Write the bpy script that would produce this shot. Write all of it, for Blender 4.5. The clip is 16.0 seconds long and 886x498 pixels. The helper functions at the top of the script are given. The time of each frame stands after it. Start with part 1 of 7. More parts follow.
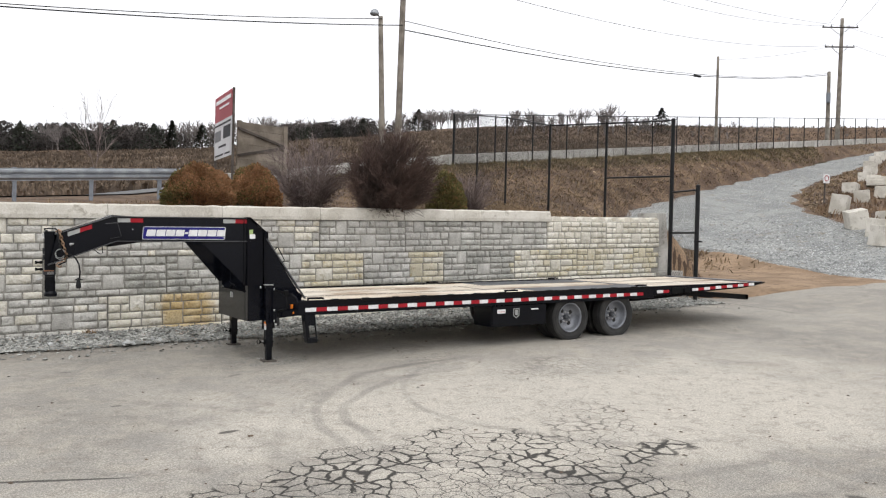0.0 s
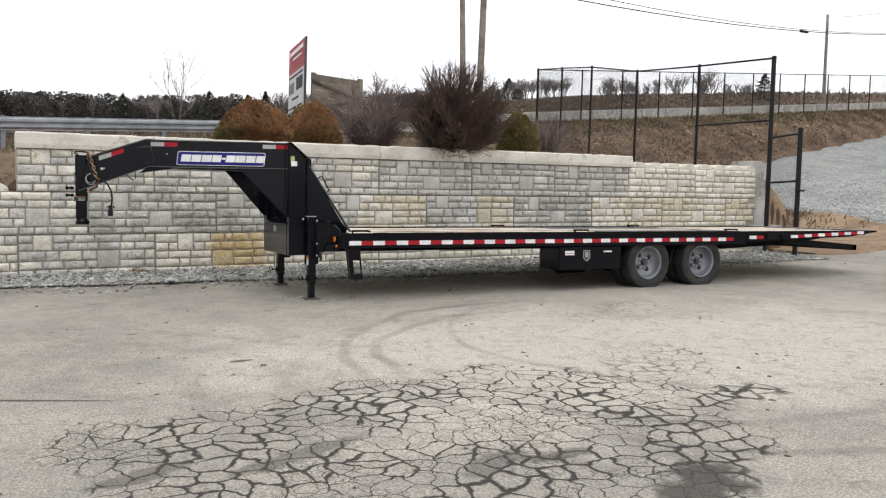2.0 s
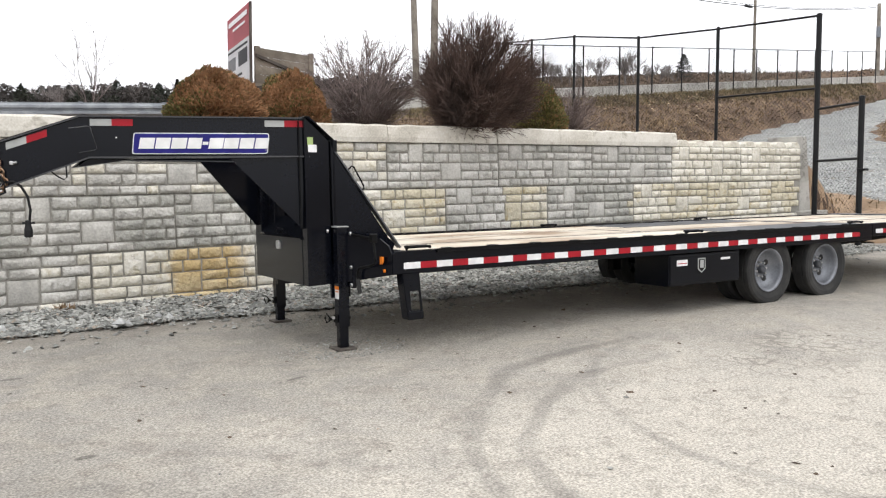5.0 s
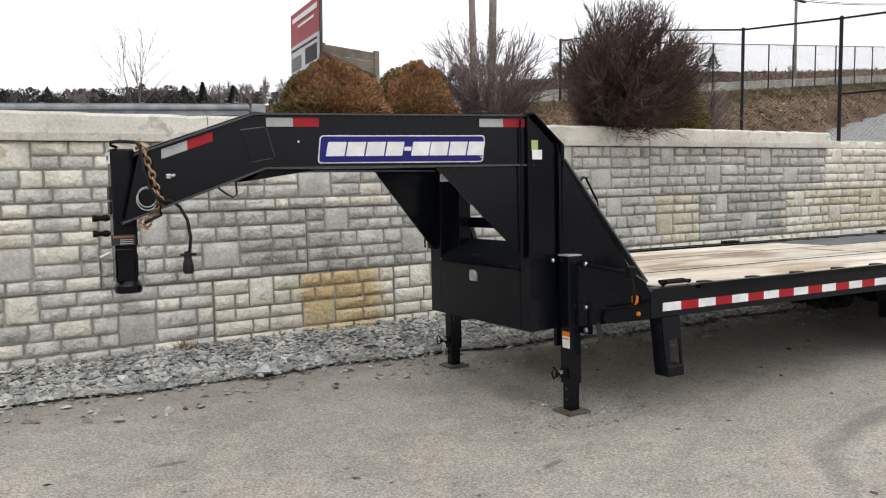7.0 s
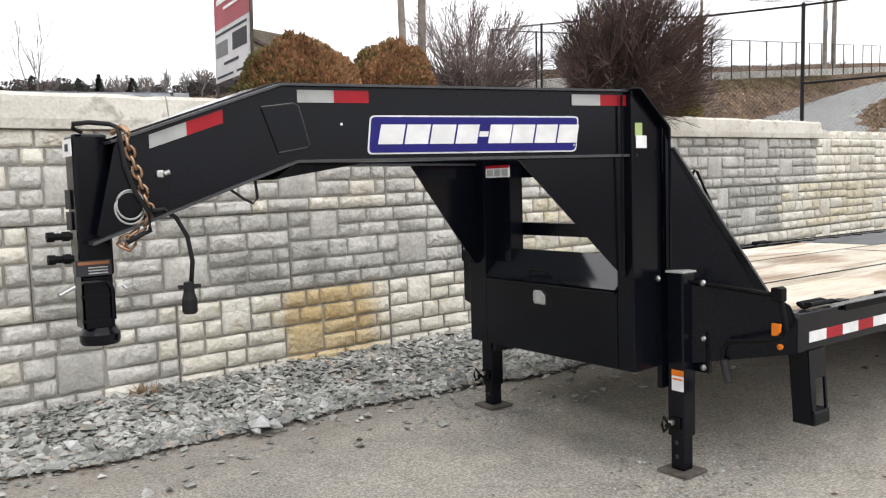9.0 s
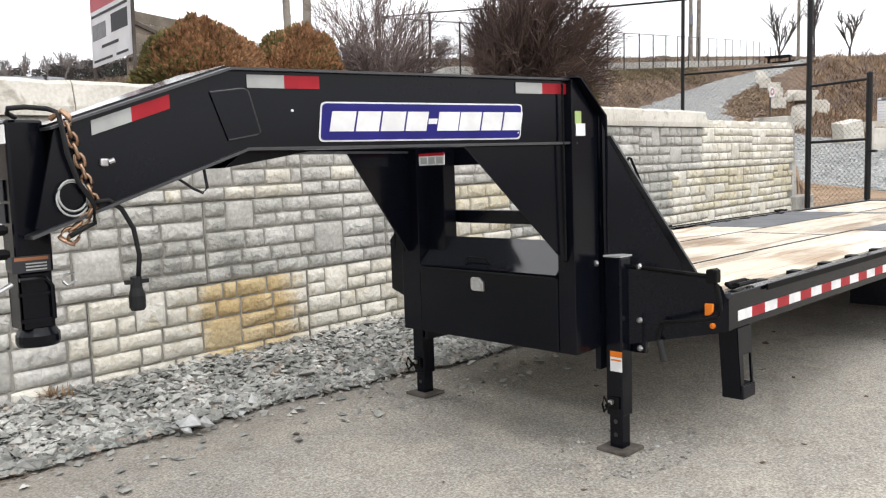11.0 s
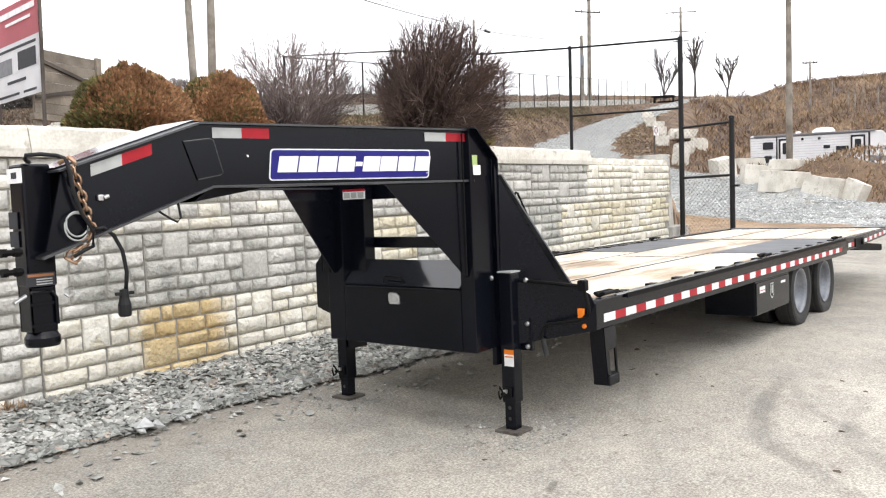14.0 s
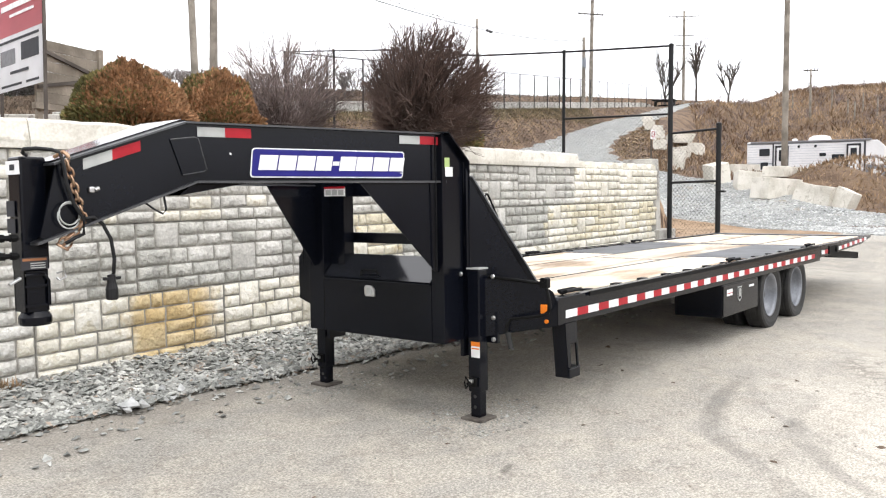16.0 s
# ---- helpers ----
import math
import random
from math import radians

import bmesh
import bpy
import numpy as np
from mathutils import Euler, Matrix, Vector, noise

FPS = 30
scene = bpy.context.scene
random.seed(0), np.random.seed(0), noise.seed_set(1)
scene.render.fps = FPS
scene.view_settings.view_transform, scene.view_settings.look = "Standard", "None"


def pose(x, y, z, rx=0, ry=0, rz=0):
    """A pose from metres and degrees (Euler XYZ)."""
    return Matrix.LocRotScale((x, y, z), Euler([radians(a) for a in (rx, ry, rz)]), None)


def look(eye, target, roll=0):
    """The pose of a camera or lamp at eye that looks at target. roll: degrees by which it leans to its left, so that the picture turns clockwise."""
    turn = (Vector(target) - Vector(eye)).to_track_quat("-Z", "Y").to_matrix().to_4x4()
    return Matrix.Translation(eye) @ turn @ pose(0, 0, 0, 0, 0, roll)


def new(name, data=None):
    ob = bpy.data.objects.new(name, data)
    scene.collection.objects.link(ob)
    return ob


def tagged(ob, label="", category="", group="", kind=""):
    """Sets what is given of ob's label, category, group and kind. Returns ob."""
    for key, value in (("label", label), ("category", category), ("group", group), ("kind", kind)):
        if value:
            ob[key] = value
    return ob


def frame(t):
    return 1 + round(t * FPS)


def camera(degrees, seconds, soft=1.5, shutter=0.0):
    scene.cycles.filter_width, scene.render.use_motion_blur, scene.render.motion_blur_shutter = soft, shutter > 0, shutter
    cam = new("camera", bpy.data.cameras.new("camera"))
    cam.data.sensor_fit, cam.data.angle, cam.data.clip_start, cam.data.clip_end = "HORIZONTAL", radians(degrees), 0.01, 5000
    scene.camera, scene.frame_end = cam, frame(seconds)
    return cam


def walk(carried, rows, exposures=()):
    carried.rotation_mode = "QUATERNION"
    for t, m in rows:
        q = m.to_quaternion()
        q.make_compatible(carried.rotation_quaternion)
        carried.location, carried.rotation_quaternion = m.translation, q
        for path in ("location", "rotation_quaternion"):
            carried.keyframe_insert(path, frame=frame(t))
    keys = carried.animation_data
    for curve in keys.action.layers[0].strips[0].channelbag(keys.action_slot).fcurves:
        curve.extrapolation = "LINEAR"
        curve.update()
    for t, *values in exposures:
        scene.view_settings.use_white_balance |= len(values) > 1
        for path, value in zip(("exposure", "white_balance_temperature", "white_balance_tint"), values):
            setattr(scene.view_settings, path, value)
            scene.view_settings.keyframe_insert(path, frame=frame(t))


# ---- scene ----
cam = camera(56.4, 16.0, 1.2)
METRES, EYE, TILT, LEAN, TURN = 10.57, 1.6275, 0.0, 0.0, -32.0
ROWS = [
    (0.0, 0.0, 0.0, 0.0, 0.01, -0.58, -1.42),
    (0.5, 0.0157, 0.0126, -0.0066, 1.53, -2.07, -1.02),
    (1.0, 0.0264, 0.0257, -0.0289, -0.42, -3.44, -1.12),
    (1.5, 0.0302, 0.0507, -0.0544, 1.51, -2.7, -1.83),
    (2.0, 0.0387, 0.1028, -0.0508, 6.32, -2.58, -1.76),
    (2.5, 0.0239, 0.147, -0.0486, 8.16, -2.62, -1.23),
    (3.0, 0.0004, 0.2003, -0.0485, 10.34, -2.1, -0.96),
    (3.5, -0.0315, 0.2531, -0.0454, 8.41, -2.38, -1.36),
    (4.0, -0.0646, 0.3052, -0.0447, 2.58, -3.14, -0.44),
    (6.5, -0.2416, 0.5039, -0.03, 0.11, -3.46, -0.01),
    (7.0, -0.2784, 0.5376, -0.0286, 1.84, -3.28, 0.1),
    (7.5, -0.303, 0.5799, -0.0281, 1.55, -3.84, 0.52),
    (8.0, -0.3285, 0.6105, -0.0281, -0.69, -3.99, 0.57),
    (8.5, -0.3476, 0.6381, -0.0263, -3.65, -4.12, 1.02),
    (9.0, -0.3589, 0.6621, -0.0243, -4.57, -3.67, 0.73),
    (9.5, -0.3757, 0.6762, -0.0237, -8.44, -3.56, 1.01),
    (12.0, -0.3944, 0.6623, -0.0244, -13.99, -4.54, 1.44),
    (12.5, -0.3917, 0.6417, -0.0245, -15.36, -4.1, 1.99),
    (13.0, -0.3902, 0.6216, -0.0245, -16.85, -3.62, 2.34),
    (13.5, -0.4015, 0.6056, -0.0259, -18.59, -2.77, 2.49),
    (14.0, -0.4177, 0.5883, -0.0262, -19.57, -2.36, 1.52),
    (14.5, -0.4172, 0.5749, -0.0261, -19.77, -2.21, -0.0),
    (15.0, -0.4127, 0.5603, -0.0261, -19.32, -2.71, -0.58),
    (15.5, -0.4119, 0.5563, -0.026, -19.28, -3.0, -0.28),
    (16.0, -0.4119, 0.5547, -0.0258, -19.55, -2.52, 0.06),
]
walk(cam, [(t, pose(0, 0, EYE, TILT, LEAN, TURN) @ pose(METRES * x, METRES * y, METRES * z, 90 + pitch, roll, yaw)) for t, x, y, z, yaw, pitch, roll in ROWS],
     exposures=[(0.0, -0.17), (0.5, -0.22), (1.0, 0.0), (1.5, 0.05), (2.0, -0.18), (3.5, -0.4), (4.2, 0.0), (6.4, 0.15), (7.0, -0.18), (8.0, -0.12), (9.0, 0.17), (9.5, 0.27), (12.5, 0.36), (13.5, 0.52), (16.0, 0.62)])

# ---- light ----
world = bpy.data.worlds.new("overcast")
scene.world = world
world.use_nodes = True
wn, wl = world.node_tree.nodes, world.node_tree.links
sky = wn.new("ShaderNodeTexSky")
sky.sky_type, sky.sun_disc = "NISHITA", False
sky.sun_elevation, sky.sun_rotation = radians(48), radians(160)
sky.air_density, sky.dust_density = 1.0, 3.0
pale = wn.new("ShaderNodeHueSaturation")
pale.inputs["Saturation"].default_value = 0.12
cloud = wn.new("ShaderNodeMixRGB")
cloud.inputs["Fac"].default_value = 0.75
cloud.inputs["Color2"].default_value = (9.8, 9.85, 10.25, 1)
wl.new(sky.outputs["Color"], pale.inputs["Color"])
wl.new(pale.outputs["Color"], cloud.inputs["Color1"])
wl.new(cloud.outputs["Color"], wn["Background"].inputs["Color"])
wn["Background"].inputs["Strength"].default_value = 0.16
sun = new("sun", bpy.data.lights.new("sun", "SUN"))
sun.data.energy, sun.data.angle, sun.data.color = 0.9, radians(35), (1.0, 0.97, 0.92)
sun.matrix_world = look((0, 0, 60), (12, 22, 0))

# ---- materials ----
def material(name):
    m = bpy.data.materials.new(name)
    m.use_nodes = True
    return m, m.node_tree.nodes, m.node_tree.links, m.node_tree.nodes["Principled BSDF"]


def rgba(c):
    return (c[0], c[1], c[2], 1)


def mix(nodes, links, fac, a, b, kind="MIX"):
    n = nodes.new("ShaderNodeMixRGB")
    n.blend_type = kind
    for sock, v in (("Fac", fac), ("Color1", a), ("Color2", b)):
        if isinstance(v, (int, float)):
            n.inputs[sock].default_value = v if sock == "Fac" else (v, v, v, 1)
        elif isinstance(v, tuple):
            n.inputs[sock].default_value = rgba(v)
        else:
            links.new(v, n.inputs[sock])
    return n.outputs["Color"]


def math_node(nodes, links, op, a, b=0.0, clamp=False):
    n = nodes.new("ShaderNodeMath")
    n.operation, n.use_clamp = op, clamp
    for i, v in enumerate((a, b)):
        if isinstance(v, (int, float)):
            n.inputs[i].default_value = v
        else:
            links.new(v, n.inputs[i])
    return n.outputs[0]


def ramp(nodes, links, src, lo, hi):
    n = nodes.new("ShaderNodeMapRange")
    n.inputs["From Min"].default_value, n.inputs["From Max"].default_value = lo, hi
    n.interpolation_type = "SMOOTHSTEP"
    links.new(src, n.inputs["Value"])
    return n.outputs["Result"]


def noise_tex(nodes, links, scale, detail=4.0, vec=None, distort=0.0):
    n = nodes.new("ShaderNodeTexNoise")
    n.inputs["Scale"].default_value, n.inputs["Detail"].default_value = scale, detail
    n.inputs["Distortion"].default_value = distort
    if vec is not None:
        links.new(vec, n.inputs["Vector"])
    return n.outputs["Fac"]


def place(nodes):
    return nodes.new("ShaderNodeNewGeometry").outputs["Position"]


def surf(name, c1, c2, rough=0.8, metal=0.0, coarse=1.2, fine=40.0, bump=0.2, dist=0.01, rnd=0.0, island=0.0, c3=None, spec=0.5, rough2=None, hew=0.0, dye=None):
    """A two-scale surface: c1 to c2 in patches, grain of fine noise, bump, and chance variation piece by piece."""
    m, nodes, links, bsdf = material(name)
    pos = place(nodes)
    big = ramp(nodes, links, noise_tex(nodes, links, coarse, 5, pos), 0.35, 0.65)
    small = noise_tex(nodes, links, fine, 4, pos)
    col = mix(nodes, links, big, c1, c2)
    if c3:
        spot = ramp(nodes, links, noise_tex(nodes, links, coarse * 4.3, 6, pos, 0.6), 0.56, 0.7)
        col = mix(nodes, links, spot, col, c3)
    if hew:
        # rain streaks and lichen drawn out down the face
        mp = nodes.new("ShaderNodeMapping")
        mp.inputs["Scale"].default_value = (2.6, 2.6, 0.9)
        links.new(pos, mp.inputs["Vector"])
        wash = ramp(nodes, links, noise_tex(nodes, links, 1.6, 6, mp.outputs[0], 0.5), 0.46, 0.72)
        col = mix(nodes, links, math_node(nodes, links, "MULTIPLY", wash, 0.42), col, tuple(v * 0.58 for v in c1))
    if dye:
        # a spill of stain with soft, uneven ends
        sep = nodes.new("ShaderNodeSeparateXYZ")
        links.new(pos, sep.inputs[0])
        xs = math_node(nodes, links, "ADD", sep.outputs["X"], math_node(nodes, links, "MULTIPLY", noise_tex(nodes, links, 4.0, 5, pos, 0.5), 0.5))
        amount = math_node(nodes, links, "MULTIPLY", ramp(nodes, links, xs, dye[1] + 0.17, dye[1] + 0.33), math_node(nodes, links, "SUBTRACT", 1.0, ramp(nodes, links, xs, dye[2] + 0.1, dye[2] + 0.5)))
        deep = mix(nodes, links, ramp(nodes, links, noise_tex(nodes, links, 3.2, 5, pos, 0.8), 0.35, 0.65), dye[0], tuple(v * k for v, k in zip(dye[0], (1.22, 1.32, 1.6))))
        col = mix(nodes, links, amount, col, deep)
    grain = ramp(nodes, links, small, 0.25, 0.75)
    col = mix(nodes, links, 0.45, col, mix(nodes, links, grain, (0.35, 0.35, 0.35), (0.68, 0.68, 0.68)), "OVERLAY")
    if rnd or island:
        src = nodes.new("ShaderNodeObjectInfo").outputs["Random"] if rnd else nodes.new("ShaderNodeNewGeometry").outputs["Random Per Island"]
        amt = rnd or island
        hsv = nodes.new("ShaderNodeHueSaturation")
        links.new(col, hsv.inputs["Color"])
        v = math_node(nodes, links, "MULTIPLY_ADD", src, amt)
        v.node.inputs[2].default_value = 1 - amt / 2
        links.new(v, hsv.inputs["Value"])
        col = hsv.outputs["Color"]
    links.new(col, bsdf.inputs["Base Color"])
    bsdf.inputs["Metallic"].default_value = metal
    bsdf.inputs["Specular IOR Level"].default_value = spec
    r = nodes.new("ShaderNodeMapRange")
    r.inputs["To Min"].default_value, r.inputs["To Max"].default_value = rough, min(1.0, rough2 if rough2 is not None else rough + 0.12)
    links.new(small, r.inputs["Value"])
    links.new(r.outputs["Result"], bsdf.inputs["Roughness"])
    if bump:
        b = nodes.new("ShaderNodeBump")
        b.inputs["Strength"].default_value, b.inputs["Distance"].default_value = bump, dist
        links.new(small, b.inputs["Height"])
        last = b
        if hew:
            h = nodes.new("ShaderNodeBump")
            h.inputs["Strength"].default_value, h.inputs["Distance"].default_value = 1.0, hew
            links.new(noise_tex(nodes, links, 17, 8, pos, 0.35), h.inputs["Height"])
            links.new(h.outputs["Normal"], b.inputs["Normal"])
        links.new(last.outputs["Normal"], bsdf.inputs["Normal"])
    return m


def plain(name, c, rough=0.5, metal=0.0):
    m, nodes, links, bsdf = material(name)
    pos = place(nodes)
    f = ramp(nodes, links, noise_tex(nodes, links, 9, 4, pos), 0.3, 0.7)
    links.new(mix(nodes, links, f, tuple(v * 0.86 for v in c), tuple(min(1, v * 1.08) for v in c)), bsdf.inputs["Base Color"])
    bsdf.inputs["Roughness"].default_value, bsdf.inputs["Metallic"].default_value = rough, metal
    bsdf.inputs["Specular IOR Level"].default_value = 0.22
    return m


M_BLACK = surf("black_paint", (0.0024, 0.0030, 0.0054), (0.0038, 0.0046, 0.0078), 0.15, 0, 1.5, 60, 0.02, 0.001, spec=0.2, rough2=0.22)
M_LID = surf("black_lid_gloss", (0.006, 0.0068, 0.0095), (0.009, 0.0098, 0.0135), 0.07, 0, 1.5, 60, 0.01, 0.001, spec=0.95, rough2=0.12)
# black paint made paler: sky sheen along flange edges is put into the colour
M_EDGE = surf("sheen_black_edge", (0.016, 0.017, 0.02), (0.035, 0.036, 0.04), 0.3, 0, 6, 70, 0.1, 0.001, spec=0.7, rough2=0.42)
M_BLACK2 = surf("black_steel", (0.0035, 0.0035, 0.004), (0.007, 0.007, 0.007), 0.5, 0, 4, 60, 0.1, 0.002, spec=0.1)
M_RUBBER = surf("tyre_rubber", (0.014, 0.014, 0.014), (0.03, 0.029, 0.027), 0.75, 0, 6, 80, 0.3, 0.002)
M_RIM = surf("silver_rim", (0.17, 0.18, 0.2), (0.25, 0.26, 0.28), 0.42, 0.5, 5, 70, 0.05, 0.001)
M_CHROME = surf("zinc_steel", (0.5, 0.5, 0.5), (0.6, 0.6, 0.6), 0.25, 1.0, 9, 70, 0.05, 0.001)
M_CHAIN = surf("copper_chain_zinc", (0.26, 0.15, 0.09), (0.46, 0.31, 0.21), 0.28, 0.9, 12, 90, 0.1, 0.001)
M_WHITE = plain("white_vinyl", (0.78, 0.78, 0.78), 0.35)
M_SILVER = plain("silver_tape", (0.40, 0.41, 0.40), 0.35)
M_RED = plain("red_tape", (0.36, 0.012, 0.022), 0.35)
M_BLUE = plain("blue_vinyl", (0.014, 0.012, 0.16), 0.3)
M_ORANGE = plain("amber_lens", (0.75, 0.20, 0.02), 0.25)
M_BROWN = plain("brown_label_print", (0.30, 0.13, 0.06), 0.4)
M_GREEN = plain("green_vinyl", (0.35, 0.45, 0.18), 0.4)
M_CABLE = plain("black_cable", (0.012, 0.012, 0.013), 0.5)
M_STEELPATCH = surf("worn_steel_plate", (0.045, 0.048, 0.054), (0.085, 0.09, 0.1), 0.42, 0.2, 3, 50, 0.12, 0.002)
M_GALV = surf("galvanised_rail", (0.25, 0.27, 0.29), (0.36, 0.38, 0.40), 0.45, 0.6, 3, 60, 0.05, 0.001)
M_POLE = surf("weathered_pole_wood", (0.16, 0.14, 0.115), (0.28, 0.25, 0.21), 0.85, 0, 2, 30, 0.4, 0.01)
M_FENCE = plain("black_fence_vinyl", (0.012, 0.012, 0.013), 0.45)
M_CONC = surf("pale_concrete", (0.488, 0.458, 0.397), (0.671, 0.640, 0.573), 0.85, 0, 1.6, 45, 0.35, 0.006, rnd=0.12, c3=(0.42, 0.39, 0.33))
M_CONC2 = surf("grey_concrete", (0.366, 0.354, 0.323), (0.512, 0.500, 0.464), 0.88, 0, 1.6, 45, 0.35, 0.006, rnd=0.15, c3=(0.244, 0.232, 0.207))
M_JOINT = surf("joint_concrete", (0.25, 0.24, 0.215), (0.35, 0.336, 0.302), 0.9, 0, 3, 45, 0.3, 0.006)
STONES = {
    "grey": surf("stone_grey", (0.47, 0.455, 0.42), (0.60, 0.585, 0.545), 0.86, 0, 2.2, 40, 0.6, 0.008, hew=0.036, rnd=0.1, c3=(0.39, 0.38, 0.352)),
    "dark": surf("stone_dark", (0.385, 0.38, 0.345), (0.50, 0.49, 0.45), 0.88, 0, 2.2, 40, 0.6, 0.008, hew=0.036, rnd=0.1, c3=(0.31, 0.303, 0.28)),
    "yellow": surf("stone_ochre", (0.64, 0.605, 0.52), (0.75, 0.72, 0.645), 0.86, 0, 2.4, 40, 0.6, 0.008, hew=0.033, rnd=0.1, c3=(0.55, 0.5, 0.38), dye=((0.50, 0.37, 0.185), 3.2, 4.02)),
    "straw": surf("stone_straw", (0.59, 0.535, 0.40), (0.67, 0.62, 0.50), 0.86, 0, 2.4, 40, 0.6, 0.008, hew=0.033, rnd=0.1, c3=(0.52, 0.43, 0.26)),
    "cream": surf("stone_cream", (0.655, 0.617, 0.522), (0.765, 0.732, 0.648), 0.86, 0, 2.2, 40, 0.6, 0.008, hew=0.033, rnd=0.1, c3=(0.55, 0.5, 0.38)),
    "square": surf("stone_square", (0.44, 0.428, 0.395), (0.55, 0.535, 0.495), 0.86, 0, 2.2, 40, 0.5, 0.006, hew=0.014, rnd=0.1),
}
M_DIRT = surf("dry_grass_soil", (0.078, 0.047, 0.029), (0.165, 0.108, 0.066), 0.95, 0, 0.8, 12, 0.9, 0.06, c3=(0.062, 0.039, 0.025))
M_GRAVELBED = surf("gravel_base", (0.15, 0.155, 0.148), (0.25, 0.255, 0.24), 0.95, 0, 3, 22, 0.9, 0.04)
M_DRIVE = surf("crushed_stone_drive", (0.215, 0.222, 0.215), (0.31, 0.315, 0.30), 0.95, 0, 0.5, 16, 0.9, 0.04, c3=(0.25, 0.225, 0.185))
M_STONE = surf("crushed_stone", (0.21, 0.215, 0.20), (0.37, 0.37, 0.345), 0.85, 0, 3, 30, 0.3, 0.006, island=1.0, c3=(0.27, 0.215, 0.17))
M_WSTONE = surf("white_crushed_stone", (0.33, 0.338, 0.333), (0.50, 0.505, 0.495), 0.88, 0, 3, 30, 0.3, 0.006, island=0.6)
M_ROAD = surf("road_asphalt", (0.11, 0.11, 0.11), (0.15, 0.15, 0.148), 0.9, 0, 0.4, 20, 0.3, 0.01)
M_GRASS = surf("dry_grass", (0.15, 0.104, 0.06), (0.27, 0.195, 0.118), 0.9, 0, 0.8, 30, 0, 0.01, island=0.7)
M_WEED = surf("brown_weeds", (0.14, 0.088, 0.054), (0.35, 0.245, 0.15), 0.9, 0, 0.13, 30, 0, 0.01, island=0.7)
M_TWIG = surf("purple_grey_twigs", (0.13, 0.10, 0.093), (0.235, 0.187, 0.172), 0.85, 0, 2, 40, 0, 0.01, island=0.5)
M_TWIG2 = surf("red_brown_twigs", (0.062, 0.041, 0.034), (0.122, 0.08, 0.067), 0.85, 0, 2, 40, 0, 0.01, island=0.5)
M_BARK = surf("dark_bark", (0.06, 0.05, 0.043), (0.11, 0.095, 0.083), 0.9, 0, 2, 30, 0.3, 0.01, island=0.4)
# paler than dark_bark: the haze of distance is mixed into this colour
M_BARK2 = surf("hazed_distant_twigs", (0.15, 0.132, 0.125), (0.22, 0.195, 0.185), 0.9, 0, 0.4, 30, 0, 0.01, island=0.4)
M_THICKET = surf("dark_thicket", (0.04, 0.036, 0.034), (0.075, 0.066, 0.060), 0.9, 0, 0.2, 10, 0, 0.01, island=0.8)
M_RUST = surf("rusty_foliage", (0.205, 0.10, 0.043), (0.335, 0.178, 0.086), 0.8, 0, 2.5, 30, 0, 0.01, island=0.6, c3=(0.12, 0.092, 0.03))
M_OLIVE = surf("olive_foliage", (0.085, 0.08, 0.024), (0.16, 0.138, 0.046), 0.8, 0, 2.5, 30, 0, 0.01, island=0.9)
M_PINE = surf("dark_conifer", (0.02, 0.026, 0.018), (0.038, 0.043, 0.03), 0.9, 0, 0.3, 10, 0, 0.01, island=0.6)
M_WOODB = surf("weathered_boards", (0.17, 0.145, 0.115), (0.27, 0.235, 0.19), 0.88, 0, 2, 30, 0.4, 0.01, rnd=0.3)
def banner(name, c):
    """Thin vinyl that lets part of the daylight through."""
    m, nodes, links, bsdf = material(name)
    thin = nodes.new("ShaderNodeBsdfTranslucent")
    both = nodes.new("ShaderNodeMixShader")
    f = ramp(nodes, links, noise_tex(nodes, links, 1.4, 4, place(nodes)), 0.3, 0.7)
    col = mix(nodes, links, f, tuple(v * 0.9 for v in c), c)
    links.new(col, bsdf.inputs["Base Color"])
    links.new(col, thin.inputs["Color"])
    bsdf.inputs["Roughness"].default_value = 0.6
    both.inputs[0].default_value = 0.62
    links.new(bsdf.outputs[0], both.inputs[1])
    links.new(thin.outputs[0], both.inputs[2])
    links.new(both.outputs[0], nodes["Material Output"].inputs["Surface"])
    return m


M_BANNER, M_BANNERRED = banner("white_banner_vinyl", (0.85, 0.85, 0.86)), banner("red_banner_vinyl", (0.66, 0.27, 0.30))
M_SIGNTXT = plain("dark_print", (0.03, 0.03, 0.035), 0.6)
M_GREYTXT = plain("grey_print", (0.2, 0.2, 0.21), 0.6)
M_GLASS = plain("dark_window", (0.012, 0.014, 0.018), 0.08)
M_RV = surf("white_fibreglass", (0.66, 0.66, 0.67), (0.74, 0.74, 0.75), 0.35, 0, 1, 20, 0.02, 0.002)
M_RVPALE = plain("siding_shadow_grey", (0.45, 0.47, 0.52), 0.5)
M_RVGREY = plain("grey_stripe", (0.22, 0.24, 0.27), 0.4)
M_LEAF = surf("brown_leaf", (0.07, 0.05, 0.035), (0.13, 0.09, 0.06), 0.9, 0, 5, 40, 0.1, 0.002, island=0.5)
M_LITTER = surf("bank_litter", (0.05, 0.033, 0.022), (0.24, 0.165, 0.105), 0.95, 0, 1.5, 30, 0.2, 0.004, island=1.0, c3=(0.30, 0.24, 0.17))
M_VERGE = surf("tan_dirt", (0.20, 0.132, 0.078), (0.31, 0.215, 0.135), 0.95, 0, 1.1, 18, 0.7, 0.03, c3=(0.15, 0.10, 0.062))
M_RUBBLE = surf("bank_rubble", (0.15, 0.105, 0.068), (0.36, 0.28, 0.19), 0.95, 0, 1.5, 30, 0.2, 0.004, island=1.0)
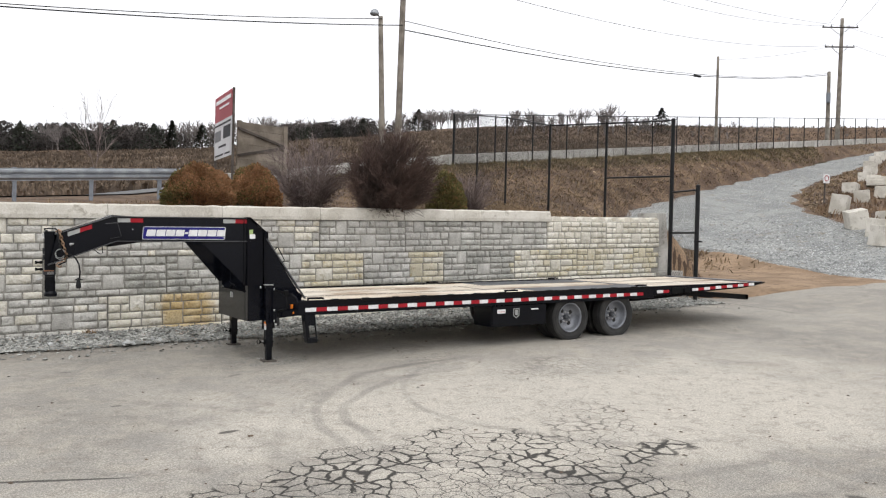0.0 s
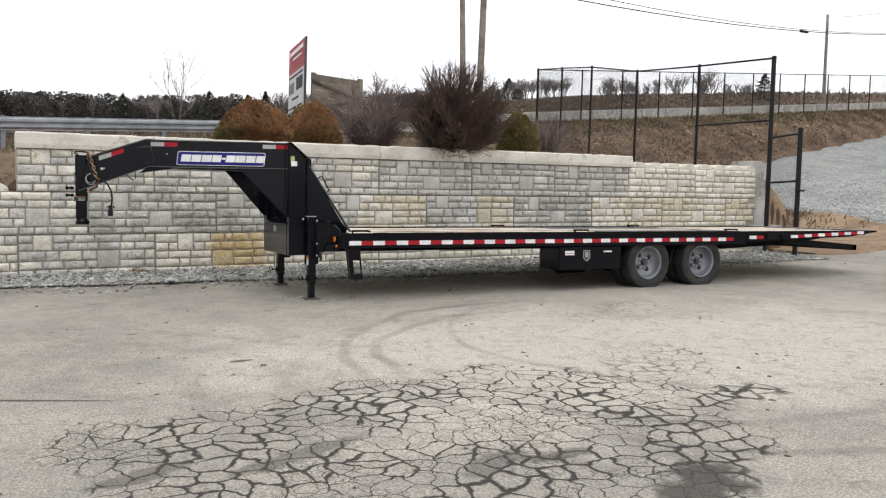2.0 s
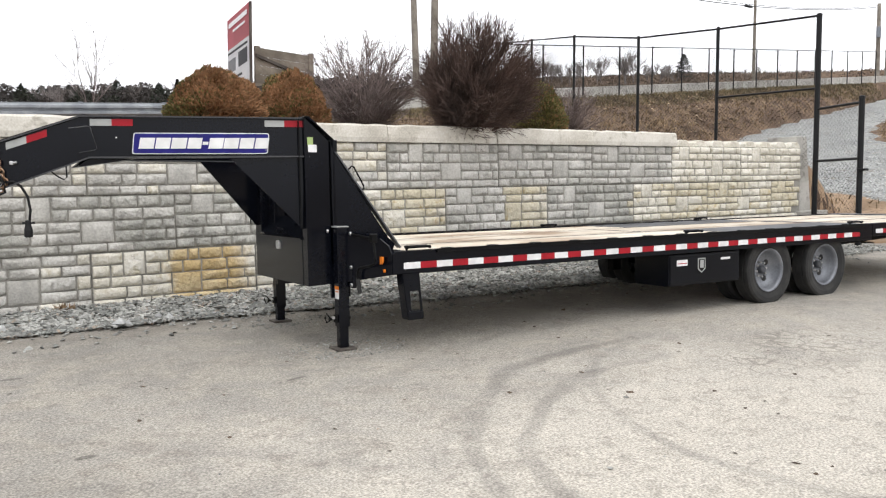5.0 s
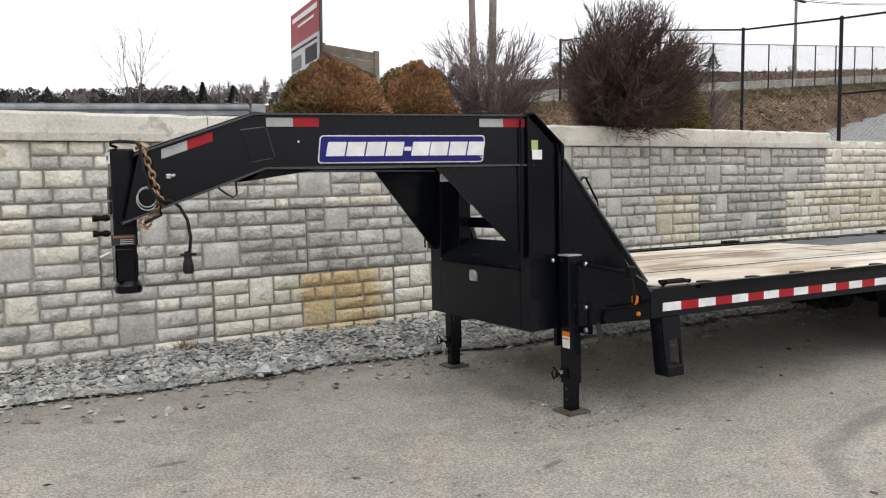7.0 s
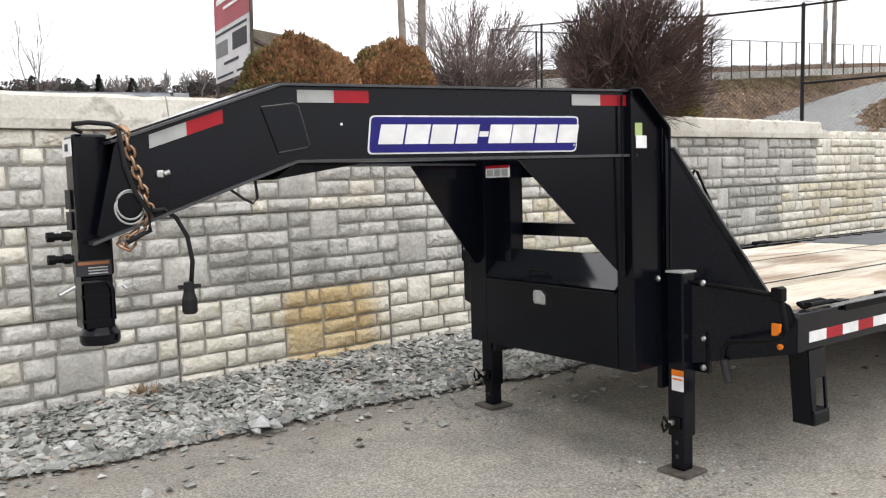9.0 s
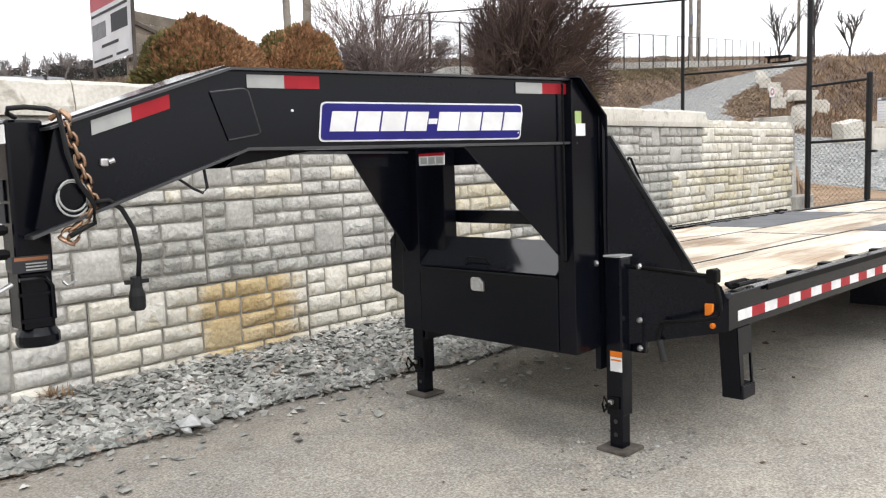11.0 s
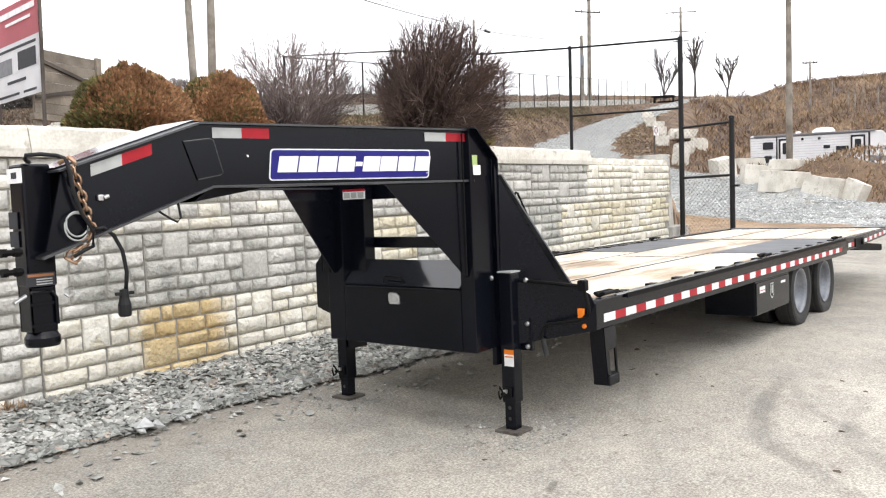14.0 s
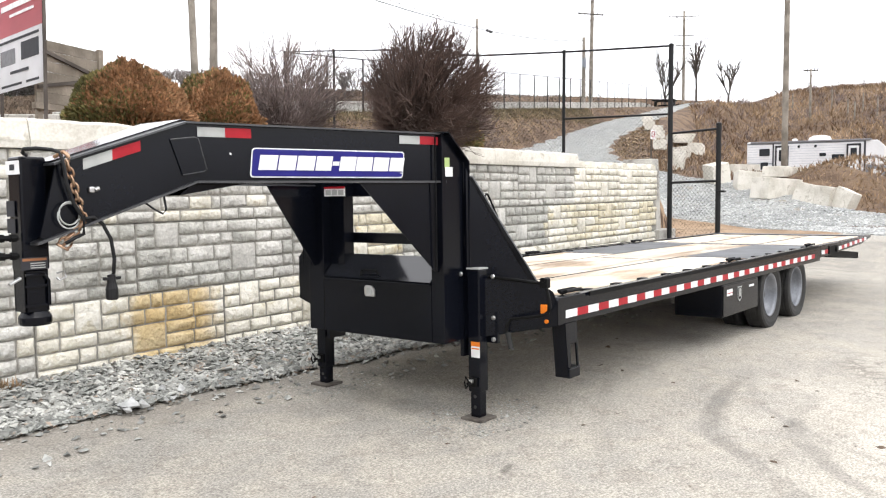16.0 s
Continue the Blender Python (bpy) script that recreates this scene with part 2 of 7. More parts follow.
M_RIMGRASS = surf("olive_winter_grass", (0.10, 0.082, 0.045), (0.20, 0.16, 0.088), 0.9, 0, 0.8, 30, 0, 0.01, island=0.7)
M_BRUSH = surf("field_brush", (0.075, 0.055, 0.04), (0.155, 0.115, 0.08), 0.9, 0, 0.3, 30, 0, 0.01, island=0.7)
M_RUST_STEEL = surf("muddy_steel", (0.06, 0.05, 0.042), (0.13, 0.115, 0.1), 0.8, 0.2, 6, 40, 0.3, 0.003)


def asphalt():
    m, nodes, links, bsdf = material("worn_asphalt")
    pos = place(nodes)
    sep = nodes.new("ShaderNodeSeparateXYZ")
    links.new(pos, sep.inputs[0])
    X, Y = sep.outputs["X"], sep.outputs["Y"]
    def mm(op, a, b=0.0, clamp=False):
        return math_node(nodes, links, op, a, b, clamp)
    def dist(cx, cy, kx=1.0, ky=1.0, turn=0.0):
        dx, dy = mm("SUBTRACT", X, cx), mm("SUBTRACT", Y, cy)
        c, s = math.cos(radians(turn)), math.sin(radians(turn))
        u = mm("ADD", mm("MULTIPLY", dx, c / kx), mm("MULTIPLY", dy, s / kx))
        v = mm("ADD", mm("MULTIPLY", dx, -s / ky), mm("MULTIPLY", dy, c / ky))
        return mm("SQRT", mm("ADD", mm("MULTIPLY", u, u), mm("MULTIPLY", v, v)))
    big = ramp(nodes, links, noise_tex(nodes, links, 0.45, 5, pos, 0.4), 0.3, 0.7)
    mid = ramp(nodes, links, noise_tex(nodes, links, 2.6, 6, pos, 0.8), 0.35, 0.75)
    fine = noise_tex(nodes, links, 85, 3, pos)
    grit = noise_tex(nodes, links, 28, 5, pos)
    col = mix(nodes, links, big, (0.245, 0.231, 0.207), (0.345, 0.324, 0.286))
    col = mix(nodes, links, mm("MULTIPLY", mid, 0.5), col, (0.42, 0.38, 0.315))
    # pale ellipse clear of the trailer: dusty wear, plus brighter open light in the colour
    pale_patch = mm("ADD", dist(6.2, 6.7, 4.7, 2.5, -8), mm("MULTIPLY", mm("SUBTRACT", noise_tex(nodes, links, 0.7, 5, pos, 0.5), 0.5), 1.4))
    col = mix(nodes, links, mm("MULTIPLY", mm("SUBTRACT", 1.0, ramp(nodes, links, pale_patch, 0.5, 1.15)), 0.72), col, (0.52, 0.484, 0.42))
    blot = ramp(nodes, links, noise_tex(nodes, links, 6.5, 6, pos, 1.0), 0.5, 0.68)
    col = mix(nodes, links, mm("MULTIPLY", blot, 0.4), col, (0.215, 0.19, 0.162))
    col = mix(nodes, links, 0.7, col, mix(nodes, links, ramp(nodes, links, fine, 0.3, 0.7), (0.3, 0.3, 0.3), (0.72, 0.72, 0.72)), "OVERLAY")
    col = mix(nodes, links, mm("MULTIPLY", ramp(nodes, links, grit, 0.62, 0.72), 0.35), col, (0.12, 0.115, 0.105))
    speck = noise_tex(nodes, links, 60, 5, pos, 0.2)
    col = mix(nodes, links, 0.5, col, mix(nodes, links, ramp(nodes, links, speck, 0.36, 0.64), (0.33, 0.33, 0.33), (0.66, 0.66, 0.66)), "OVERLAY")
    # dust drifts and tyre scuffs
    warp = mm("MULTIPLY", mm("SUBTRACT", noise_tex(nodes, links, 0.9, 3, pos), 0.5), 0.35)
    worn = ramp(nodes, links, noise_tex(nodes, links, 1.3, 3, pos), 0.25, 0.6)
    swing = mm("SUBTRACT", 1.0, ramp(nodes, links, X, 5.4, 6.8))
    for cx, cy, rad, wid, amt in ((6.05, 6.61, 2.91, 0.09, 0.34), (5.68, 6.65, 2.25, 0.085, 0.36), (6.67, 7.24, 2.26, 0.07, 0.3), (6.1, 6.74, 3.58, 0.1, 0.16), (6.63, 5.24, 4.35, 0.09, 0.18), (-1.5, 4.5, 5.6, 0.14, 0.14), (-1.6, 4.4, 5.15, 0.12, 0.12)):
        d = mm("ABSOLUTE", mm("SUBTRACT", mm("ADD", dist(cx, cy), warp), rad))
        col = mix(nodes, links, mm("MULTIPLY", mm("MULTIPLY", mm("MULTIPLY", mm("SUBTRACT", 1.0, ramp(nodes, links, d, wid * 0.3, wid)), worn), swing), amt), col, (0.10, 0.095, 0.09))
    # alligator cracks
    edge = mm("MULTIPLY", mm("SUBTRACT", noise_tex(nodes, links, 1.1, 5, pos), 0.5), 1.3)
    zone = mm("ADD", dist(3.1, 4.85, 2.65, 1.66, 12), edge)
    zone2 = mm("ADD", dist(5.55, 6.2, 1.0, 0.6, 60), edge)
    inside = mm("MAXIMUM", mm("SUBTRACT", 1.0, ramp(nodes, links, zone, 0.86, 1.0)), mm("MULTIPLY", mm("SUBTRACT", 1.0, ramp(nodes, links, zone2, 0.8, 1.0)), 0.6))
    zone3 = mm("ADD", dist(6.9, 8.55, 1.5, 0.6, 8), mm("MULTIPLY", edge, 1.4))
    inside = mm("MAXIMUM", inside, mm("MULTIPLY", mm("SUBTRACT", 1.0, ramp(nodes, links, zone3, 0.6, 1.0)), 0.35))
    bent = nodes.new("ShaderNodeVectorMath")
    bent.operation = "MULTIPLY_ADD"
    jit = nodes.new("ShaderNodeTexNoise")
    jit.inputs["Scale"].default_value = 2.2
    links.new(pos, jit.inputs["Vector"])
    links.new(jit.outputs["Color"], bent.inputs[0])
    bent.inputs[1].default_value = (0.3, 0.3, 0.0)
    links.new(pos, bent.inputs[2])
    vor = nodes.new("ShaderNodeTexVoronoi")
    vor.feature, vor.voronoi_dimensions = "DISTANCE_TO_EDGE", "2D"
    vor.inputs["Scale"].default_value = 6.0
    frayed = nodes.new("ShaderNodeVectorMath")
    frayed.operation = "MULTIPLY_ADD"
    jit2 = nodes.new("ShaderNodeTexNoise")
    jit2.inputs["Scale"].default_value, jit2.inputs["Detail"].default_value = 11.0, 4.0
    links.new(pos, jit2.inputs["Vector"])
    links.new(jit2.outputs["Color"], frayed.inputs[0])
    frayed.inputs[1].default_value = (0.09, 0.09, 0.0)
    links.new(bent.outputs[0], frayed.inputs[2])
    links.new(frayed.outputs[0], vor.inputs["Vector"])
    width = mm("ADD", mm("MULTIPLY", ramp(nodes, links, noise_tex(nodes, links, 1.3, 4, pos), 0.40, 0.68), 0.19), 0.048)
    line = mm("SUBTRACT", 1.0, ramp(nodes, links, mm("DIVIDE", vor.outputs["Distance"], width), 0.25, 0.75))
    vor2 = nodes.new("ShaderNodeTexVoronoi")
    vor2.feature, vor2.voronoi_dimensions = "DISTANCE_TO_EDGE", "2D"
    vor2.inputs["Scale"].default_value = 14.0
    links.new(frayed.outputs[0], vor2.inputs["Vector"])
    line2 = mm("MULTIPLY", mm("SUBTRACT", 1.0, ramp(nodes, links, vor2.outputs["Distance"], 0.02, 0.06)), ramp(nodes, links, noise_tex(nodes, links, 1.9, 3, pos), 0.45, 0.6))
    crack = mm("MULTIPLY", mm("MULTIPLY", mm("MAXIMUM", line, mm("MULTIPLY", line2, 0.8)), inside), 0.95)
    # single long cracks
    for x0, y0, x1, y1 in ((0.2, 7.0, 1.3, 6.55), (15.45, 12.9, 15.3, 10.4)):
        ln, tn = math.hypot(x1 - x0, y1 - y0), math.degrees(math.atan2(y1 - y0, x1 - x0))
        d = mm("ADD", dist((x0 + x1) / 2, (y0 + y1) / 2, ln / 2, 0.022, tn), mm("MULTIPLY", edge, 0.8))
        crack = mm("MAXIMUM", crack, mm("MULTIPLY", mm("SUBTRACT", 1.0, ramp(nodes, links, d, 0.7, 1.2)), 0.8))
    col = mix(nodes, links, crack, col, (0.03, 0.028, 0.025))
    # grime washed out along the gravel
    off = mm("SUBTRACT", mm("ADD", mm("MULTIPLY", mm("SUBTRACT", X, 3.32), 0.0475), 12.42), Y)
    grime = mm("MULTIPLY", mm("SUBTRACT", 1.0, ramp(nodes, links, mm("ADD", off, mm("MULTIPLY", edge, 0.55)), -0.05, 0.6)), 0.4)
    col = mix(nodes, links, grime, col, (0.155, 0.138, 0.118))
    # damp and oil stains
    for cx, cy, kx, ky, tn, amt in ((3.93, 3.82, 0.42, 0.24, 35, 0.85), (2.37, 7.42, 0.11, 0.045, 10, 0.85), (3.1, 4.5, 0.3, 0.12, 30, 0.5), (5.86, 3.3, 0.3, 0.09, 100, 0.75), (2.15, 5.0, 0.5, 0.1, 25, 0.5), (1.36, 5.02, 0.32, 0.1, 25, 0.55), (3.5, 4.46, 0.3, 0.08, 12, 0.6), (1.67, 8.9, 0.07, 0.03, 0, 0.6), (3.2, 9.83, 0.1, 0.03, 20, 0.5), (1.45, 10.92, 0.1, 0.03, 0, 0.5)):
        d = mm("ADD", dist(cx, cy, kx, ky, tn), mm("MULTIPLY", mm("SUBTRACT", noise_tex(nodes, links, 7, 5, pos), 0.5), 1.6))
        col = mix(nodes, links, mm("MULTIPLY", mm("SUBTRACT", 1.0, ramp(nodes, links, d, 0.6, 1.05)), amt), col, (0.055, 0.05, 0.045))
    links.new(col, bsdf.inputs["Base Color"])
    bsdf.inputs["Roughness"].default_value = 0.9
    bsdf.inputs["Specular IOR Level"].default_value = 0.3
    b = nodes.new("ShaderNodeBump")
    b.inputs["Strength"].default_value, b.inputs["Distance"].default_value = 0.5, 0.012
    links.new(mm("SUBTRACT", mm("ADD", fine, mm("MULTIPLY", grit, 0.6)), mm("MULTIPLY", crack, 1.6)), b.inputs["Height"])
    links.new(b.outputs["Normal"], bsdf.inputs["Normal"])
    return m


M_ASPHALT = asphalt()


def planks():
    """Treated deck boards: long grain, pale with brown scuffs and damp patches."""
    m, nodes, links, bsdf = material("treated_planks")
    pos = place(nodes)
    mp = nodes.new("ShaderNodeMapping")
    mp.inputs["Scale"].default_value = (0.8, 9.0, 4.0)
    links.new(pos, mp.inputs["Vector"])
    grain = noise_tex(nodes, links, 6, 6, mp.outputs[0], 0.6)
    big = ramp(nodes, links, noise_tex(nodes, links, 0.9, 5, pos, 0.8), 0.38, 0.68)
    mp2 = nodes.new("ShaderNodeMapping")
    mp2.inputs["Scale"].default_value = (0.55, 2.2, 1.0)
    links.new(pos, mp2.inputs["Vector"])
    stain = ramp(nodes, links, noise_tex(nodes, links, 1.3, 6, mp2.outputs[0], 0.9), 0.47, 0.66)
    col = mix(nodes, links, big, (0.56, 0.49, 0.39), (0.70, 0.645, 0.55))
    col = mix(nodes, links, math_node(nodes, links, "MULTIPLY", stain, 0.85), col, (0.30, 0.205, 0.13))
    col = mix(nodes, links, 0.5, col, mix(nodes, links, ramp(nodes, links, grain, 0.3, 0.7), (0.33, 0.33, 0.33), (0.66, 0.66, 0.66)), "OVERLAY")
    hsv = nodes.new("ShaderNodeHueSaturation")
    links.new(col, hsv.inputs["Color"])
    v = math_node(nodes, links, "MULTIPLY_ADD", nodes.new("ShaderNodeObjectInfo").outputs["Random"], 0.3)
    v.node.inputs[2].default_value = 0.85
    links.new(v, hsv.inputs["Value"])
    links.new(hsv.outputs["Color"], bsdf.inputs["Base Color"])
    bsdf.inputs["Roughness"].default_value = 0.75
    b = nodes.new("ShaderNodeBump")
    b.inputs["Strength"].default_value, b.inputs["Distance"].default_value = 0.3, 0.004
    links.new(grain, b.inputs["Height"])
    links.new(b.outputs["Normal"], bsdf.inputs["Normal"])
    return m


M_PLANK = planks()

# ---- building helpers ----
def mesh_from(bm, name, mats, smooth=False):
    me = bpy.data.meshes.new(name)
    bm.normal_update()
    bm.to_mesh(me)
    bm.free()
    for m in (mats if isinstance(mats, (list, tuple)) else [mats]):
        me.materials.append(m)
    if smooth:
        me.shade_smooth()
    return me


def part(name, bm, mats, parent=None, label="", smooth=False):
    ob = new(name, mesh_from(bm, name, mats, smooth))
    if parent is not None:
        ob.parent = parent
    if label:
        ob["label"] = label
    return ob


def raw(name, verts, faces, mats, parent=None, smooth=False, midx=None):
    me = bpy.data.meshes.new(name)
    me.from_pydata([tuple(v) for v in verts], [], [tuple(f) for f in faces])
    for m in (mats if isinstance(mats, (list, tuple)) else [mats]):
        me.materials.append(m)
    if midx is not None:
        me.polygons.foreach_set("material_index", midx)
    if smooth:
        me.shade_smooth()
    me.update()
    ob = new(name, me)
    if parent is not None:
        ob.parent = parent
    return ob


def empty(name, x=0, y=0, z=0, rx=0, ry=0, rz=0):
    ob = new(name)
    ob.empty_display_size = 0.1
    ob.matrix_basis = pose(x, y, z, rx, ry, rz)
    return ob


def box(bm, x0, x1, y0, y1, z0, z1, bevel=0.0):
    vs = [bm.verts.new((x, y, z)) for x in (x0, x1) for y in (y0, y1) for z in (z0, z1)]
    fs = [bm.faces.new([vs[i] for i in f]) for f in ((0, 1, 3, 2), (4, 6, 7, 5), (0, 4, 5, 1), (2, 3, 7, 6), (0, 2, 6, 4), (1, 5, 7, 3))]
    if bevel:
        es = list({e for f in fs for e in f.edges})
        bmesh.ops.bevel(bm, geom=es, offset=bevel, segments=2, affect="EDGES", profile=0.5)
    return fs


def prism(bm, poly, axis, a, b, bevel=0.0):
    """A polygon in the plane across an axis, drawn out from a to b. Points are (x, z) for axis y, (y, z) for x, (x, y) for z."""
    def at(p, v):
        return {"y": (p[0], v, p[1]), "x": (v, p[0], p[1]), "z": (p[0], p[1], v)}[axis]
    lo, hi = [bm.verts.new(at(p, a)) for p in poly], [bm.verts.new(at(p, b)) for p in poly]
    k = len(poly)
    fs = [bm.faces.new(lo), bm.faces.new(hi[::-1])] + [bm.faces.new((lo[i], hi[i], hi[(i + 1) % k], lo[(i + 1) % k])) for i in range(k)]
    bmesh.ops.recalc_face_normals(bm, faces=fs)
    if bevel:
        bmesh.ops.bevel(bm, geom=list({e for f in fs for e in f.edges}), offset=bevel, segments=2, affect="EDGES", profile=0.5)
    return fs


def slab(bm, pts, depth):
    """A flat plate on any planar outline, thickened along its normal to both sides."""
    p = [Vector(q) for q in pts]
    n = (p[1] - p[0]).cross(p[2] - p[0]).normalized() * (depth / 2)
    lo, hi = [bm.verts.new(q - n) for q in p], [bm.verts.new(q + n) for q in p]
    k = len(p)
    fs = [bm.faces.new(lo[::-1]), bm.faces.new(hi)] + [bm.faces.new((lo[i], lo[(i + 1) % k], hi[(i + 1) % k], hi[i])) for i in range(k)]
    bmesh.ops.recalc_face_normals(bm, faces=fs)


def tube(bm, pts, r, seg=8, cap=True):
    """A round bar or hose along points; r a number or one radius for each point."""
    pts = [Vector(p) for p in pts]
    rs = r if isinstance(r, (list, tuple)) else [r] * len(pts)
    rings = []
    for i, p in enumerate(pts):
        t = (pts[min(i + 1, len(pts) - 1)] - pts[max(i - 1, 0)]).normalized()
        u = t.cross(Vector((0, 0, 1)) if abs(t.z) < 0.9 else Vector((1, 0, 0))).normalized()
        v = t.cross(u)
        rings.append([bm.verts.new(p + rs[i] * (math.cos(2 * math.pi * j / seg) * u + math.sin(2 * math.pi * j / seg) * v)) for j in range(seg)])
    for a, b in zip(rings, rings[1:]):
        for j in range(seg):
            bm.faces.new((a[j], a[(j + 1) % seg], b[(j + 1) % seg], b[j]))
    if cap:
        bm.faces.new(rings[0][::-1])
        bm.faces.new(rings[-1])


def lathe(bm, prof, seg=24, axis="z", at=(0, 0, 0)):
    """A closed profile of (radius, height) turned about an axis through the point at."""
    rings = []
    for r, h in prof:
        ring = []
        for j in range(seg):
            a = 2 * math.pi * j / seg
            c, s = r * math.cos(a), r * math.sin(a)
            q = {"z": (c, s, h), "y": (c, h, s), "x": (h, c, s)}[axis]
            ring.append(bm.verts.new((q[0] + at[0], q[1] + at[1], q[2] + at[2])))
        rings.append(ring)
    fs = []
    for a, b in zip(rings, rings[1:]):
        for j in range(seg):
            fs.append(bm.faces.new((a[j], a[(j + 1) % seg], b[(j + 1) % seg], b[j])))
    fs += [bm.faces.new(rings[0][::-1]), bm.faces.new(rings[-1])]
    bmesh.ops.recalc_face_normals(bm, faces=fs)


def cyl(bm, p0, p1, r, seg=12):
    tube(bm, [p0, p1], r, seg)


def smooth01(v):
    v = np.clip(v, 0, 1)
    return v * v * (3 - 2 * v)


# ---- the lie of the land ----
WALL_AT, WALL_TURN = (3.32, 13.70), 2.72
WX, WY = math.cos(radians(WALL_TURN)), math.sin(radians(WALL_TURN))
FA = (19.47, 30.49)
RU = (0.974, 0.225)


def wall_xy(s, n):
    return WALL_AT[0] + s * WX - n * WY, WALL_AT[1] + s * WY + n * WX


def lot(x, y):
    return np.maximum(-0.485 + 0.0294 * x + 0.0312 * y, -1.6)


def road_z(q):
    up = 4.95 + 0.118 * np.clip(q, 0, 62) + 0.03 * np.maximum(q - 62, 0)
    down = 4.95 + 0.15 * np.clip(q, -14, 0) + 0.075 * np.clip(q + 14, -30, 0)
    return np.where(q > 0, up, down)


def drive_rl(x, y):
    return (x - 16) * 0.906 + (y - 13.5) * 0.423, -(x - 16) * 0.423 + (y - 13.5) * 0.906


def drive_left(r):
    return np.interp(r, [1.5, 3, 5, 6.1, 7.6, 9.5, 10.5, 12.5, 15, 17.6, 21.8, 25, 30, 34, 40.4, 48.5, 53, 56, 59, 65, 71, 80, 95],
                     [-6.3, -5.3, -3.4, -2.3, -0.5, 1.7, 3.4, 6.6, 8.0, 8.15, 7.6, 7.35, 6.7, 6.1, 5.5, 4.7, 3.4, 2.3, 1.6, -0.1, -2.2, -5.0, -9.0])


def drive_right(r):
    return np.interp(r, [1.5, 3, 8, 9.5, 12, 14, 16, 17.6, 19.3, 22.5, 26.5, 30.6, 36, 42.8, 50, 56, 62, 70, 80, 95],
                     [-7.0, -7.6, -6.6, -5.2, -3.8, -3.2, -2.3, -0.8, 0.4, 1.9, 2.8, 3.1, 2.8, 1.7, 0.6, -0.8, -1.7, -3.4, -6.8, -11.0])


def land(x, y):
    """Height of the ground at plan points, as arrays."""
    x, y = np.asarray(x, float), np.asarray(y, float)
    s = (x - WALL_AT[0]) * WX + (y - WALL_AT[1]) * WY
    n = -(x - WALL_AT[0]) * WY + (y - WALL_AT[1]) * WX
    q = (x - FA[0]) * RU[0] + (y - FA[1]) * RU[1]
    m = -(x - FA[0]) * RU[1] + (y - FA[1]) * RU[0]
    r, l = drive_rl(x, y)
    low = lot(x, y)
    zr = road_z(q)
    far = np.hypot(x, y)
    crest = np.interp(np.degrees(np.arctan2(x, y)), [-10, 5, 10, 15.5, 19, 25, 31, 35, 46, 54, 60, 75], [15.8, 17.0, 18.1, 19.1, 20.8, 23.0, 25.1, 26.0, 26.2, 25.4, 24.8, 22])
    crest = 1.6 + (crest - 1.6) * np.clip(far, 175, 230) / 175
    field = zr + (crest - zr) * smooth01(np.maximum(m - 9, 0) / np.maximum(np.maximum(m - 9, 0) + np.maximum(175 - far, 0), 1) * 0.5 + 0.0) * 2
    # bank between wall and road
    bed = 1.93 + 0.028 * np.clip(s, -3, 14) - 0.75 * smooth01((-2.2 - s) / 0.9) * smooth01((4.5 - n) / 4.0)
    f = np.clip(n - 1.2, 0, None) / np.maximum(np.clip(n - 1.2, 0, None) + np.maximum(-m, 0), 0.01)
    bank = bed + (zr - bed) * f ** 1.35
    # drive and its sides
    zd = np.maximum(low, 0.6 + 0.04 * np.clip(r, 0, 7) + 0.178 * np.clip(r - 7, 0, 68) + 0.08 * np.clip(r - 75, 0, 60))
    zd = low + (zd - low) * smooth01((r + 2) / 4)
    zd = zd + 0.14 * np.clip(l - 3.5, 0, 8) * smooth01((r - 9) / 5) * smooth01((50 - r) / 14)
    l0 = np.where(r < 12.5, np.interp(r, [0, 8, 12.5], [1.0, 3.5, 6.8]), drive_left(r) + 0.15)
    g = np.clip(l - l0, 0, None) / np.maximum(np.clip(l - l0, 0, None) + np.maximum(-m, 0), 0.01)
    left = zd + (zr - zd) * g ** 0.75
    zv = np.maximum(low, 0.75 + 0.08 * np.clip(x - 25, 0, 30)) + 13.0 * smooth01((x - 54 - 0.12 * (y - 15)) / 58)
    zv = low + (zv - low) * smooth01((x - 14) / 8)
    l1 = np.interp(r, [0, 12, 16, 22, 30, 42.8, 50, 56, 62, 70, 80, 95], [-6.0, -6.0, -3.5, -1.0, -0.3, -0.2, -0.6, -1.6, -2.6, -4.2, -7.6, -11.8])
    right = zd + (zv - zd) * smooth01((l1 - l) / 6)
    right = right + 1.4 * np.exp(-((r - 14.6) / 2.2) ** 2 - ((l + 6.9) / 2.7) ** 2)
    side = np.where(l > (drive_left(r) + drive_right(r)) / 2, left, right)
    up = bank + (side - bank) * smooth01((s - 12.0) / 2.6)
    up = np.where(m > 0, np.where(m > 9, field, zr), up)
    step = smooth01((n - 0.2) / 0.25)
    edge = smooth01((s - 12.0) / 2.6)
    front = low + (side - low) * edge
    return front + (up - front) * step


def land_at(x, y):
    return float(land(np.array([x]), np.array([y]))[0])


